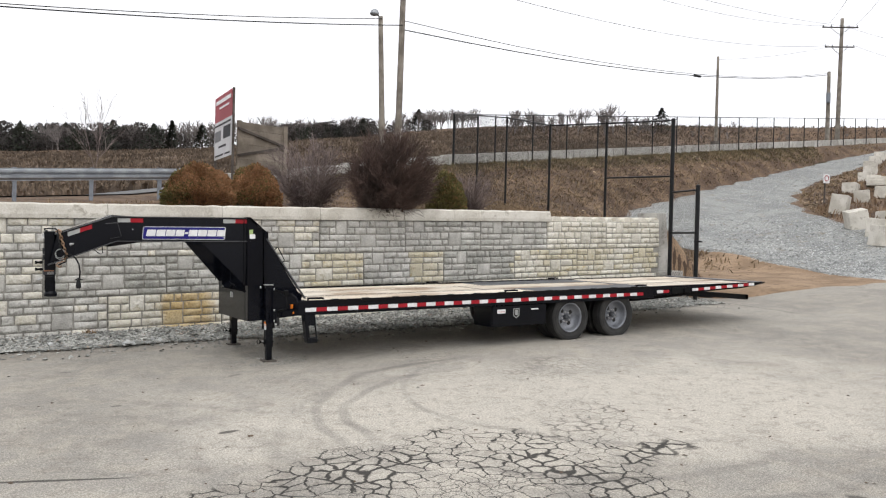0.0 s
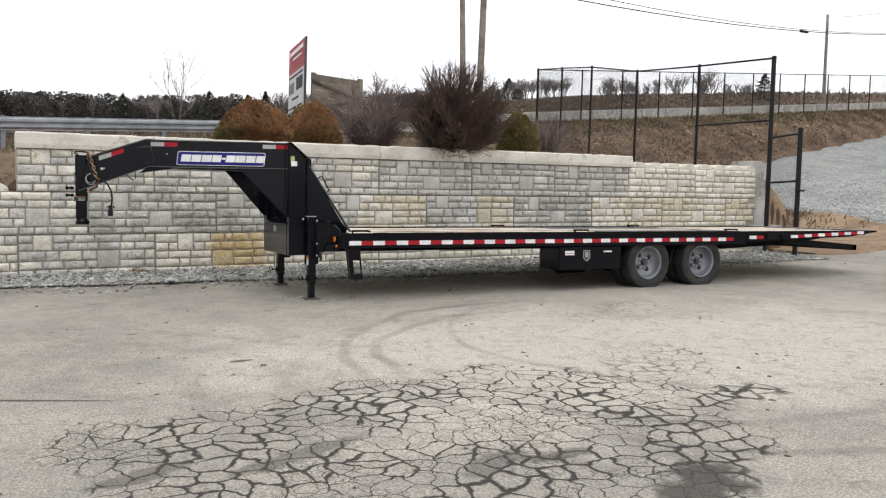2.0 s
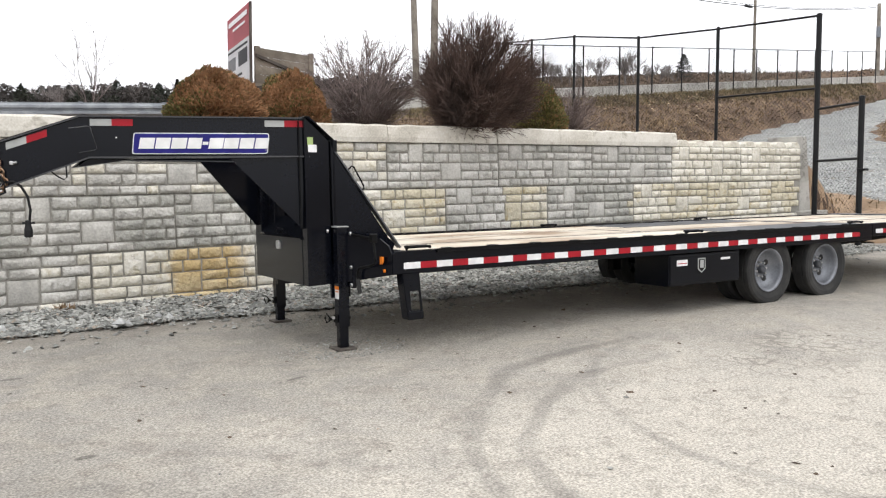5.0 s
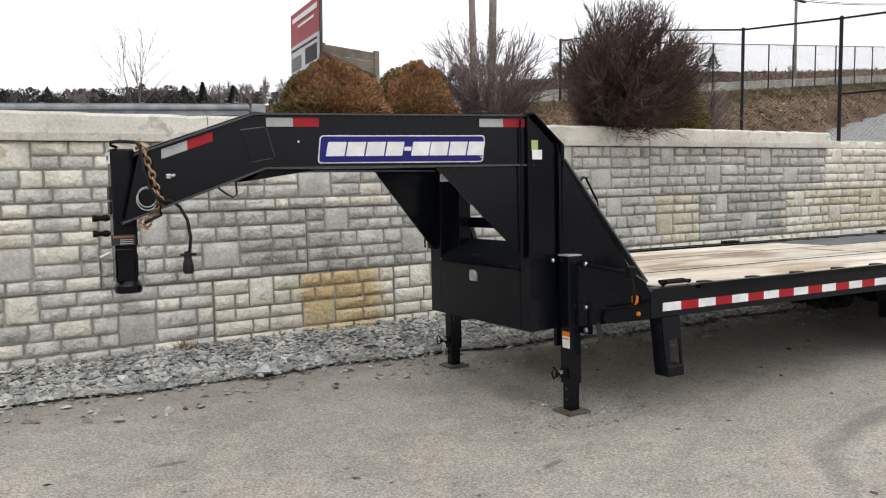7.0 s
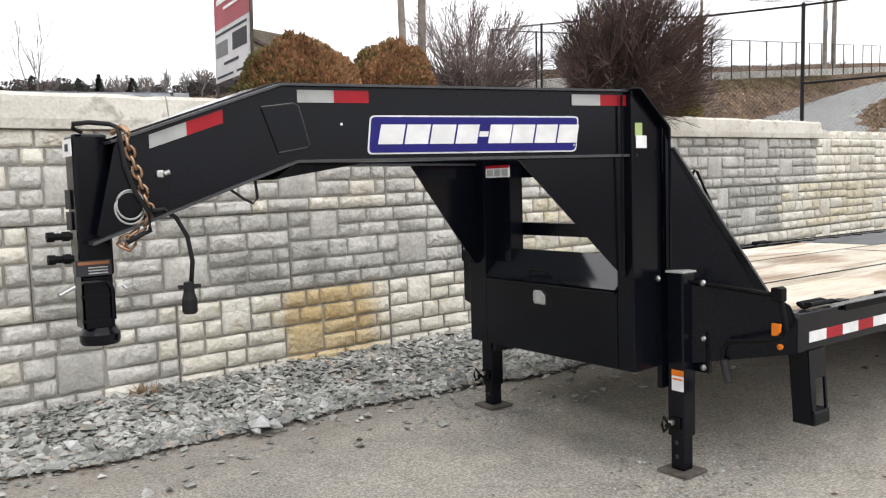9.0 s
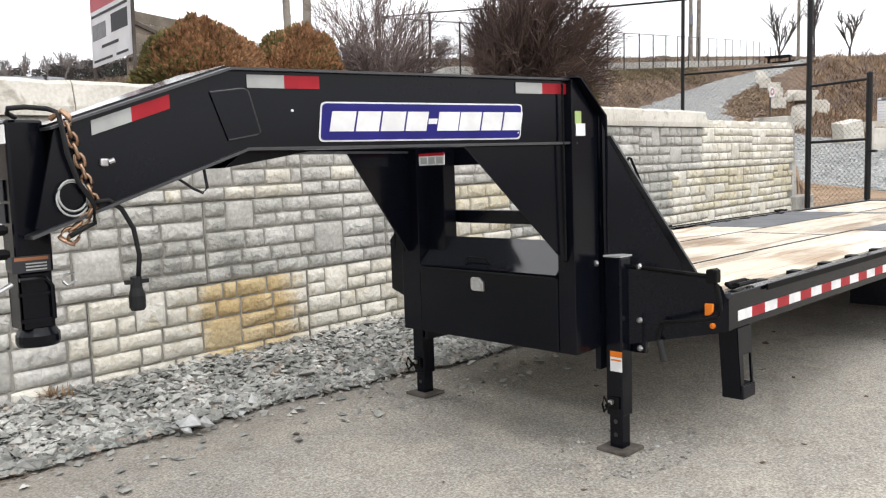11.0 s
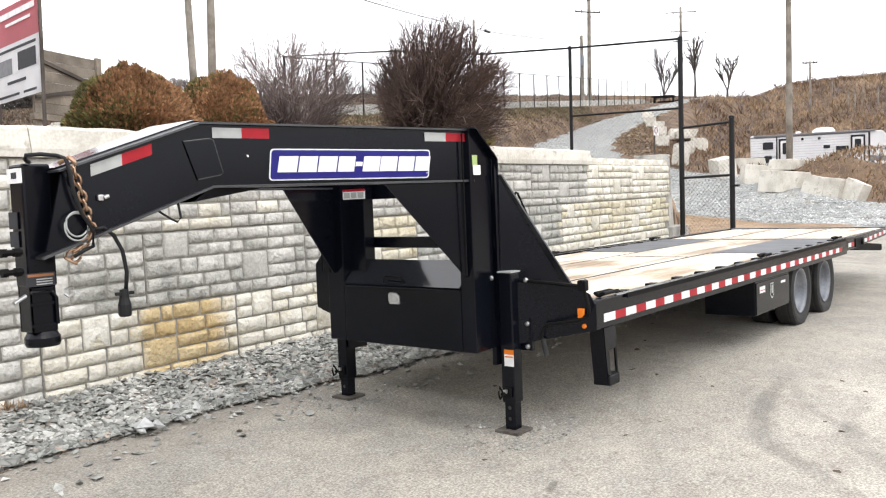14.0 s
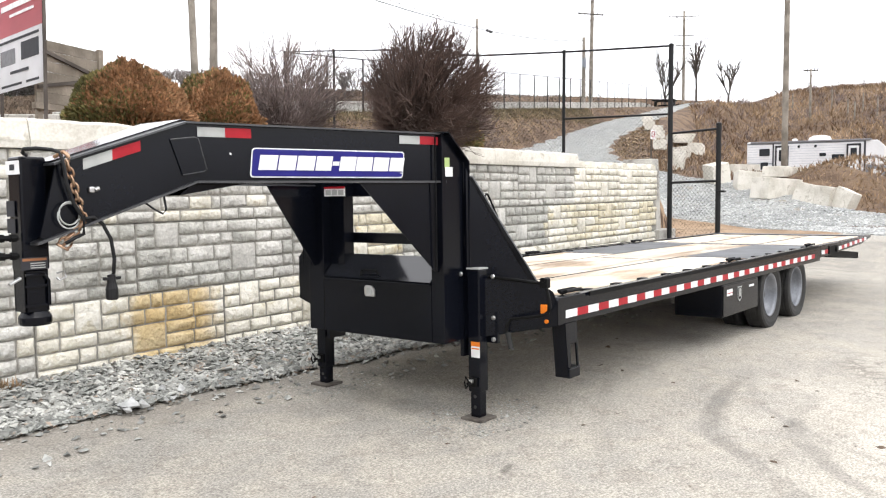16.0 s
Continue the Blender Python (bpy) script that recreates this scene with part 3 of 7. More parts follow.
def sheet(name, us, vs, to_xy, lift, mat, smooth=True, wobble=0.0):
    """A sheet that lies on the land over a grid of two parameters."""
    U, V = np.meshgrid(us, vs)
    X, Y = to_xy(U, V)
    Z = land(X, Y) + (lift(U, V) if callable(lift) else lift)
    if wobble:
        Z = Z + wobble * (np.sin(X * 1.7 + Y * 0.6) * np.cos(Y * 1.3 - X * 0.5) + 0.6 * np.sin(X * 3.9 - Y * 2.7))
    k, w = U.shape
    verts = np.stack([X.ravel(), Y.ravel(), Z.ravel()], 1)
    faces = [(i * w + j, i * w + j + 1, (i + 1) * w + j + 1, (i + 1) * w + j) for i in range(k - 1) for j in range(w - 1)]
    return raw(name, verts, faces, mat, smooth=smooth)


def spaced(*runs):
    out = []
    for a, b, d in runs:
        out += list(np.arange(a, b, d))
    return np.array(out + [runs[-1][1]])

# ---- large structure: the ground ----
tagged(sheet("ground", spaced((-900, -100, 80), (-100, -30, 5), (-30, 6, 0.6), (6, 46, 0.3), (46, 62, 0.6), (62, 120, 2.0), (120, 210, 6), (210, 900, 70)),
             spaced((-900, -60, 80), (-60, 0, 6), (0, 0.15, 0.15), (0.15, 0.5, 0.1), (0.5, 22, 0.35), (22, 32, 0.6), (32, 60, 1.5), (60, 190, 5), (190, 900, 70)),
             lambda s, n: (WALL_AT[0] + s * WX - n * WY, WALL_AT[1] + s * WY + n * WX), 0.0, M_DIRT, wobble=0.0),
       "brown dry grass and bare soil rising to a hill", "ground", kind="structure")
def lot_xy(s, n):
    """The lot's far edge follows the wall, then draws back before the dirt of the drive mouth."""
    top = np.interp(s, [11.6, 12.4, 13.4, 16, 24], [0.1, -0.9, -1.75, -2.1, -2.5]) + 0.12 * np.sin(s * 2.9) * smooth01((s - 12) / 1.5)
    n = np.where(n > -4, -4 + (n + 4) * (top + 4) / 4.1, n)
    return wall_xy(s, n)
tagged(sheet("pavement", spaced((-40, -8, 2), (-8, 11, 0.4), (11, 24, 0.2)), spaced((-40, -14, 2), (-14, 0.1, 0.4)), lot_xy, 0.012, M_ASPHALT),
       "pale worn asphalt lot with a patch of alligator cracks", "pavement", kind="structure")
def verge_xy(s, v):
    low = lot_xy(s, 0.1 + 0 * s)
    n0 = -(low[0] - WALL_AT[0]) * WY + (low[1] - WALL_AT[1]) * WX - 0.12
    n1 = np.interp(s, [12.5, 14, 16, 20, 23], [0.5, 1.5, 3.0, 5.5, 6.0])
    return wall_xy(s, n0 + (n1 - n0) * v)
tagged(sheet("dirt_verge", spaced((12.5, 23, 0.2)), np.linspace(0, 1, 28), verge_xy, lambda s, v: -0.02 + 0.05 * smooth01(np.minimum(v, 1 - v) / 0.05), M_VERGE, wobble=0.012),
       "bare tan dirt between the asphalt and the gravel drive", "dirt", kind="structure")
def strip_edge(s):
    return np.interp(s, [-3, -1.9, -1.2, -0.5, 0.5, 1.0, 2.0, 6], [0.95, 1.02, 1.14, 1.2, 1.22, 1.36, 1.52, 1.9]) + 0.04 * np.sin(s * 2.7) + 0.03 * np.sin(s * 6.1)


tagged(sheet("gravel_strip", spaced((-9, 11.9, 0.3)), np.linspace(0, 1, 6),
             lambda s, v: wall_xy(s, -(strip_edge(s) - 0.06) * (1 - v) + 0.02), 0.02, M_GRAVELBED),
       "strip of grey crushed stone along the wall foot", "gravel", kind="structure")
def drive_xy(r, v):
    right = drive_right(r)
    left = drive_left(r)
    l = right + (left - right) * v + 0.22 * np.sin(r * 1.9) * (1 - v) + 0.18 * np.sin(r * 2.3 + 1) * v
    return 16 + r * 0.906 - l * 0.423, 13.5 + r * 0.423 + l * 0.906
def drive_lift(r, v):
    return -0.04 + (0.07 + 0.05 * smooth01((r - 3) / 7)) * smooth01(np.minimum(v, 1 - v) / 0.06) * smooth01((r - 1.5) / 1.2)
tagged(sheet("gravel_drive", spaced((1.5, 30, 0.35), (30, 95, 1.5)), np.linspace(0, 1, 36), drive_xy, drive_lift, M_DRIVE),
       "pale crushed-stone drive climbing the hill", "gravel drive", kind="structure")
def road_xy(q, m):
    return FA[0] + q * RU[0] - m * RU[1], FA[1] + q * RU[1] + m * RU[0]
tagged(sheet("road", spaced((-70, 140, 2)), np.linspace(0.9, 8.6, 5), road_xy, 0.05, M_ROAD),
       "grey asphalt public road behind the barrier", "road", kind="structure")

# ---- retaining wall: cast concrete blocks with a stone-patterned face ----
BLOCK_L, BLOCK_H, SLOPE = 1.82, 0.605, 1.6
retaining_wall = empty("wall_retaining", WALL_AT[0], WALL_AT[1], 0.055, 0, -SLOPE, WALL_TURN)
tagged(retaining_wall, "retaining wall of pale concrete blocks cast with an ashlar stone face", "retaining wall", kind="structure")


def ashlar(seed):
    """One casting pattern: stones as (u0, u1, v0, v1, square) on a block face, with one large square stone."""
    rr = random.Random(seed)
    hs = [rr.uniform(0.075, 0.15) for _ in range(5)]
    k = (BLOCK_H - 0.006) / sum(hs)
    vs = [0.003]
    for h in hs:
        vs.append(vs[-1] + h * k)
    b = rr.choice((1, 2))
    u0 = rr.uniform(0.35, 1.15)
    big = (u0, u0 + rr.uniform(0.27, 0.34), vs[b], vs[b + 2], True)
    b2 = 0 if b == 2 else 3
    u2 = (u0 + rr.uniform(0.6, 0.9)) % 1.35 + 0.1
    second = (u2, u2 + rr.uniform(0.2, 0.26), vs[b2], vs[b2 + 2], True)
    out = [big, second]
    for i in range(5):
        gaps, cur = [], 0.004
        for g in sorted((g for g in (big, second) if g[2] < vs[i] + 0.01 < g[3]), key=lambda g: g[0]):
            gaps.append((cur, g[0]))
            cur = g[1]
        gaps.append((cur, BLOCK_L - 0.004))
        for a, c in gaps:
            u = a
            while u < c - 0.02:
                w = rr.choice((rr.uniform(0.12, 0.2), rr.uniform(0.18, 0.3), rr.uniform(0.26, 0.38)))
                e = c if c - (u + w) < 0.1 else u + w
                out.append((u, e, vs[i], vs[i + 1], False))
                u = e
    return out


def stone_mesh(w, h, seed, proud):
    """A rough-hewn stone face with sloping worn margins, its back at y 0 and its front towards -y."""
    rr = random.Random(seed)
    bm = bmesh.new()
    g, gx, marg = 0.0075, 0.0095, min(0.021, h * 0.2)
    xs = [-w / 2 + gx, -w / 2 + gx + marg] + [-w / 2 + gx + marg + (w - 2 * gx - 2 * marg) * f for f in ((0.33, 0.67) if w > 0.2 else (0.5,))] + [w / 2 - gx - marg, w / 2 - gx]
    zs = [-h / 2 + g, -h / 2 + g + marg, rr.uniform(-0.15, 0.15) * h, h / 2 - g - marg, h / 2 - g]
    tilt, sway = rr.uniform(-0.05, 0.05), rr.uniform(-0.06, 0.06)
    grid = []
    for j, z in enumerate(zs):
        row = []
        for i, x in enumerate(xs):
            rim = (i in (0, len(xs) - 1)) + (j in (0, len(zs) - 1))
            if rim:
                y = -proud * (0.26 if rim == 1 else 0.12) - rr.uniform(0, 0.004)
                k = 0.003
            else:
                y = -proud - rr.uniform(-0.007, 0.010) + tilt * x * 0.4 + sway * z
                k = 0.007
            row.append(bm.verts.new((x + rr.uniform(-k, k), y, z + rr.uniform(-k, k))))
        grid.append(row)
    for a, b in zip(grid, grid[1:]):
        for i in range(len(xs) - 1):
            bm.faces.new((a[i], a[i + 1], b[i + 1], b[i]))
    edge = grid[0] + [r[-1] for r in grid[1:]] + grid[-1][-2::-1] + [r[0] for r in grid[-2:0:-1]]
    back = [bm.verts.new((v.co.x, 0.012, v.co.z)) for v in edge]
    k = len(edge)
    for i in range(k):
        bm.faces.new((edge[i], back[i], back[(i + 1) % k], edge[(i + 1) % k]))
    bmesh.ops.recalc_face_normals(bm, faces=bm.faces[:])
    return mesh_from(bm, "stone", STONES["grey"], True)


PATTERNS = []
for sd in (3, 11):
    pat = ashlar(sd)
    PATTERNS.append([(p, stone_mesh(p[1] - p[0], p[3] - p[2], sd * 100 + i, 0.017 if p[4] else 0.025)) for i, p in enumerate(pat)])
bm = bmesh.new()
box(bm, 0.002, BLOCK_L - 0.002, 0.0, 0.6, 0.002, BLOCK_H - 0.002, 0.006)
BLOCK_MESH = mesh_from(bm, "block", M_JOINT)
bm = bmesh.new()
box(bm, 0.002, BLOCK_L / 2 - 0.002, 0.0, 0.6, 0.002, BLOCK_H - 0.002, 0.006)
HALF_MESH = mesh_from(bm, "block", M_JOINT)


def tone(row, s, v, rr):
    """Colour of a stone by where it sits: ochre dye, older weathered castings, newer cream blocks."""
    if row == 0 and -0.5 < s < 1.15:
        return "yellow"
    if row == 0 and s > -0.9:
        return "cream"
    if row == 1 and s > 7.2:
        return "straw" if rr.random() < (0.6 if s > 8.6 else 0.3) else "cream"
    if row == 1 and (2.4 < s < 3.6 or 4.75 < s < 5.4):
        return "straw" if rr.random() < 0.8 else "cream"
    if row == 1 and s > 1.8:
        return "dark" if s > 5.9 or rr.random() < 0.3 else "grey"
    if row == 1 and s > -1.8:
        return "dark" if rr.random() < 0.62 + 0.3 * math.sin(2.3 * s + 4 * v) else "grey"
    if row == 2 and s > 8.15:
        return "cream"
    if row == 2 and 2.74 < s:
        return "dark" if rr.random() < 0.3 else "grey"
    if row == 2 and s > -0.9:
        return "cream" if rr.random() < 0.4 else "grey"
    return "grey" if rr.random() < 0.6 else "cream"


def wall_block(row, s0, k, half=False):
    blk = new("block", HALF_MESH if half else BLOCK_MESH)
    blk.parent = retaining_wall
    blk.location = (s0, 0, row * BLOCK_H)
    rr = random.Random(row * 50 + k)
    flip = (k + row) % 2
    for p, me in PATTERNS[(k * 7 + row * 3) % 2]:
        u = (p[0] + p[1]) / 2
        if flip:
            u = BLOCK_L - u
        if half and u + (p[1] - p[0]) / 2 > BLOCK_L / 2 + 0.02:
            continue
        st = new("stone", me)
        st.parent = blk
        st.location = (u, 0, (p[2] + p[3]) / 2)
        st.rotation_euler = (rr.uniform(-0.02, 0.02), rr.uniform(-0.008, 0.008), rr.uniform(-0.02, 0.02))
        t = tone(row, s0 + u, p[2], rr)
        if p[4] and t in ("grey", "dark"):
            t = "square"
        st.material_slots[0].link = "OBJECT"
        st.material_slots[0].material = STONES[t]



# ---- wall coping, knobs and end block ----
def coping(s0, s1, seed):
    rr = random.Random(seed)
    bm = bmesh.new()
    n = 12
    ring = []
    for i in range(n + 1):
        s = s0 + 0.004 + (s1 - s0 - 0.008) * i / n
        j = [rr.uniform(-0.008, 0.008) for _ in range(4)]
        ring.append([bm.verts.new(p) for p in ((s, -0.055 + j[0], 0), (s, -0.062 + j[0], 0.06), (s, -0.045 + j[1], 0.2 + j[2]), (s, -0.015, 0.225 + j[2]), (s, 0.58, 0.225 + j[3]), (s, 0.62, 0.0))])
    for a, b in zip(ring, ring[1:]):
        for i in range(6):
            bm.faces.new((a[i], a[(i + 1) % 6], b[(i + 1) % 6], b[i]))
    bm.faces.new(ring[0])
    bm.faces.new(ring[-1][::-1])
    bmesh.ops.recalc_face_normals(bm, faces=bm.faces[:])
    ob = part("coping_block", bm, M_CONC, retaining_wall)
    ob.location = (0, 0, 3 * BLOCK_H)


for i, (a, b) in enumerate(((-2.73, -0.9), (-0.9, 0.92), (0.92, 2.73), (2.73, 4.5), (4.5, 6.37), (6.37, 8.27))):
    coping(a, b, i)


def knob(s, row, seed):
    """A rounded casting lug on the top of a bare block."""
    rr = random.Random(seed)
    bm = bmesh.new()
    w = rr.uniform(0.3, 0.36)
    prism(bm, [(-w / 2, 0), (-w / 2 + 0.02, 0.07), (-w / 2 + 0.09, 0.115), (w / 2 - 0.09, 0.11), (w / 2 - 0.02, 0.065), (w / 2, 0)], "y", 0.02, 0.5, 0.012)
    ob = part("lug", bm, STONES["cream"], retaining_wall)
    ob.location = (s, 0, row * BLOCK_H)


for i in range(8):
    knob(8.52 + i * 0.455, 3, i)
for i in range(9):
    knob(-2.98 - i * 0.455, 2, 40 + i)

# plain concrete end block beside the gate
bm = bmesh.new()
prism(bm, [(11.86, 0.0), (12.42, 0.0), (12.2, 2.05), (11.86, 2.05)], "y", 0.1, 0.72, 0.015)
part("end_block", bm, M_CONC2, retaining_wall)
bm = bmesh.new()
box(bm, 11.7, 12.6, -0.12, 0.8, 0.35, 0.62, 0.02)
part("footing", bm, M_CONC2, retaining_wall)

# ---- the gooseneck trailer ----
TX, TY, TTILT = 4.16, 11.25, -1.23
trailer = tagged(empty("gooseneck_trailer", TX, TY, 0, 0, TTILT, 0), "black gooseneck flatbed trailer with wooden deck, parked on jacks", "trailer")


def tp(name, bm, mats, parent=None, label="", smooth=False):
    bmesh.ops.translate(bm, verts=bm.verts, vec=(-TX, 0, 0))
    return part(name, bm, mats, parent or trailer, label, smooth)


Z_TOP, Z_BOT = 1.872, 1.572


def beam_y(x):
    return -0.62 + 0.25 * (3.62 - x)


for side in (1, -1):
    # neck beam: level part from the column to the kink, then sloping down to the coupler
    out = [(3.62, Z_TOP - 0.004), (2.01, Z_TOP - 0.004), (1.40, 1.648), (1.32, 1.30), (1.36, 1.29), (2.06, Z_BOT - 0.002), (3.62, Z_BOT)]
    bm = bmesh.new()
    lo = [bm.verts.new((x, side * beam_y(x), z)) for x, z in out]
    hi = [bm.verts.new((x, side * (beam_y(x) + 0.012), z)) for x, z in out]
    k = len(out)
    bm.faces.new(lo), bm.faces.new(hi[::-1])
    for i in range(k):
        bm.faces.new((lo[i], hi[i], hi[(i + 1) % k], lo[(i + 1) % k]))
    bmesh.ops.recalc_face_normals(bm, faces=bm.faces[:])
    neck = tp("neck_beam", bm, M_BLACK)
    # flanges along the top and the bottom edges
    for pts, zoff in ((((3.62, Z_TOP - 0.004), (2.01, Z_TOP - 0.004), (1.38, 1.642)), 0.005), (((3.66, Z_BOT), (2.06, Z_BOT - 0.002), (1.30, 1.276)), -0.006)):
        for (xa, za), (xb, zb) in zip(pts, pts[1:]):
            ya, yb = beam_y(xa), beam_y(xb)
            bm = bmesh.new()
            vs = [bm.verts.new(v) for v in ((xa, side * (ya - 0.026), za), (xb, side * (yb - 0.026), zb), (xb, side * (yb + 0.085), zb), (xa, side * (ya + 0.085), za),
                                            (xa, side * (ya - 0.026), za + zoff * 2), (xb, side * (yb - 0.026), zb + zoff * 2), (xb, side * (yb + 0.085), zb + zoff * 2), (xa, side * (ya + 0.085), za + zoff * 2))]
            for f in ((0, 1, 2, 3), (7, 6, 5, 4), (0, 4, 5, 1), (1, 5, 6, 2), (2, 6, 7, 3), (3, 7, 4, 0)):
                bm.faces.new([vs[i] for i in f])
            bmesh.ops.recalc_face_normals(bm, faces=bm.faces[:])
            tp("flange", bm, M_EDGE, neck)
    # doubler plate at the kink
    bm = bmesh.new()
    slab(bm, [(x, side * (beam_y(x) - 0.008), z) for x, z in ((1.93, 1.782), (2.055, 1.798), (2.075, 1.79), (2.115, 1.63), (2.10, 1.62), (1.99, 1.60))], 0.007)
    tp("doubler_plate", bm, M_BLACK, neck)
    bm = bmesh.new()
    tube(bm, [(x, side * (beam_y(x) - 0.011), z) for x, z in ((1.93, 1.782), (2.055, 1.798), (2.075, 1.79), (2.115, 1.63), (2.10, 1.62), (1.99, 1.60))], 0.0035, 5)
    tp("weld_bead", bm, M_EDGE, neck)
    # column at the deck front
    bm = bmesh.new()
    near, far = (-0.55, -0.655) if side > 0 else (0.47, 0.625)
    prism(bm, [(3.62, 0.507), (3.83, 0.515), (3.83, 1.69), (3.64, Z_TOP + 0.004), (3.62, Z_TOP + 0.004)], "y", near, far, 0.004)
    col = tp("column", bm, M_BLACK)
    bm = bmesh.new()
    prism(bm, [(3.60, Z_TOP + 0.012), (3.645, Z_TOP + 0.012), (3.86, 1.70), (3.86, 0.52), (3.848, 0.52), (3.848, 1.697), (3.64, Z_TOP + 0.004), (3.60, Z_TOP + 0.004)], "y", side * -0.56, side * -0.695)
    tp("cap_plate", bm, M_BLACK, col)
    bm = bmesh.new()
    tube(bm, [(3.575 + 0.003 * (i % 2), side * -0.632, 0.99 + i * 0.0215) for i in range(41)], 0.006, 6)
    tp("weld_bead", bm, M_BLACK2, col)
    bm = bmesh.new()
    slab(bm, [(3.617, side * -0.60, 0.98), (3.617, side * -0.655, 0.98), (3.617, side * -0.655, Z_TOP - 0.002), (3.617, side * -0.60, Z_TOP - 0.002)], 0.005)
    tp("column_face", bm, M_BLACK, col)
    # triangular gusset under the beam
    bm = bmesh.new()
    gy = 0.605 if side > 0 else 0.55
    slab(bm, [(3.63, side * -gy, Z_BOT), (3.05, side * -(gy - 0.15), Z_BOT), (3.60, side * -gy, 0.98), (3.63, side * -gy, 0.98)], 0.012)
    tp("gusset", bm, M_BLACK)
    # sloping stiffener behind the column, down to the deck
    def flare(x):
        return side * (-0.668 - 0.62 * max(x - 3.83, 0))
    bm = bmesh.new()
    slab(bm, [(x, flare(x), z) for x, z in ((3.84, 0.62 if side < 0 else 0.52), (4.12, 0.66 if side < 0 else 0.58), (4.22, 0.68), (4.27, 0.84), (4.22, 0.90), (3.865, 1.585), (3.84, 1.66))], 0.014)
    stiff = tp("stiffener", bm, M_BLACK)
    bm = bmesh.new()
    slab(bm, [(3.862, flare(3.862) + side * 0.04, 1.60), (3.862, flare(3.862) - side * 0.028, 1.60), (4.30, flare(4.30) - side * 0.028, 0.81), (4.30, flare(4.30) + side * 0.04, 0.81)], 0.012)
    tp("edge_flange", bm, M_EDGE, stiff)
    bm = bmesh.new()
    tube(bm, [(3.945, side * -0.74, 1.44), (3.99, side * -0.735, 1.485), (4.01, side * -0.735, 1.48), (4.085, side * -0.76, 1.325), (4.085, side * -0.765, 1.305), (4.03, side * -0.79, 1.275)], 0.007, 6)
    tp("tie_loop", bm, M_BLACK2, stiff)
    # landing jack
    jx, jy = 3.875, side * -0.735
    gz = lot(jx, TY + jy) - 0.0215 * (jx - TX)
    bm = bmesh.new()
    box(bm, jx - 0.048, jx + 0.048, jy - 0.048, jy + 0.048, 0.165, 0.985, 0.008)
    jack = tp("landing_jack", bm, M_BLACK)
    bm = bmesh.new()
    box(bm, jx - 0.053, jx + 0.053, jy - 0.053, jy + 0.053, 0.986, 0.996, 0.002)
    tp("jack_cap", bm, M_SILVER, jack, "bright bare jack cap")
    bm = bmesh.new()
    box(bm, jx - 0.038, jx + 0.038, jy - 0.038, jy + 0.038, gz + 0.03, 0.18, 0.006)
    tp("drop_leg", bm, M_BLACK, jack)
    # pin holes drawn as thin dark discs: their inner shade is a colour
    for hz in (0.10, 0.17, 0.235):
        bm = bmesh.new()
        cyl(bm, (jx - 0.040, jy, gz + hz), (jx - 0.0385, jy, gz + hz), 0.012, 10)
        tp("pin_hole_disc", bm, M_RUBBER, jack)
    bm = bmesh.new()
    box(bm, jx - 0.088, jx + 0.088, jy - 0.088, jy + 0.088, gz + 0.012, gz + 0.03, 0.003)
    tp("foot_plate", bm, M_RUST_STEEL, jack, "dull muddy steel foot plate")
    bm = bmesh.new()
    box(bm, jx - 0.066, jx - 0.052, jy - 0.03, jy + 0.03, 0.205, 0.265)
    cyl(bm, (jx - 0.12, jy, 0.235), (jx + 0.07, jy, 0.235), 0.011, 10)
    tube(bm, [(jx - 0.11, jy, 0.245), (jx - 0.14, jy, 0.285), (jx - 0.155, jy, 0.25), (jx - 0.14, jy, 0.21), (jx - 0.11, jy, 0.225)], 0.006, 6)
    tp("pull_pin", bm, M_BLACK2, jack)
    bm = bmesh.new()
    box(bm, jx - 0.095, jx - 0.068, jy - 0.012, jy + 0.012, 0.233, 0.257, 0.004)
    tp("pin_collar", bm, M_CHROME, jack, "bright zinc pin collar")
    bm = bmesh.new()
    box(bm, 3.82, 3.99, min(side * -0.66, side * -0.63), max(side * -0.66, side * -0.63), 0.40, 0.68)
    box(bm, 3.925, 3.955, min(side * -0.86, side * -0.66), max(side * -0.86, side * -0.66), 0.49, 0.70, 0.004)
    tp("jack_bracket", bm, M_BLACK, jack)
    for by, bz in ((0.83, 0.66), (0.83, 0.515), (0.655, 0.955), (0.83, 0.935)):
        bm = bmesh.new()
        lathe(bm, [(0.001, -0.014), (0.013, -0.012), (0.017, 0.0), (0.001, 0.002)], 10, "x", (3.924 if by > 0.7 else 3.80, side * -by, bz))
        tp("bolt", bm, M_CHROME, jack, "bright bolt head")
    if side > 0:
        bm = bmesh.new()
        box(bm, jx - 0.051, jx - 0.0485, jy - 0.05, jy + 0.02, 0.40, 0.475)
        tp("warning_label", bm, M_WHITE, jack, "white warning label with an orange head")
        bm = bmesh.new()
        box(bm, jx - 0.0515, jx - 0.0485, jy - 0.05, jy + 0.02, 0.475, 0.505)
        box(bm, jx - 0.0522, jx - 0.0505, jy - 0.045, jy + 0.015, 0.455, 0.464)
        tp("label_head", bm, M_ORANGE, jack)
        # crank: shaft, joint and the handle folded down
        bm = bmesh.new()
        tube(bm, [(3.93, jy - 0.05, 0.933), (3.93, -1.225, 0.908)], 0.012, 8)
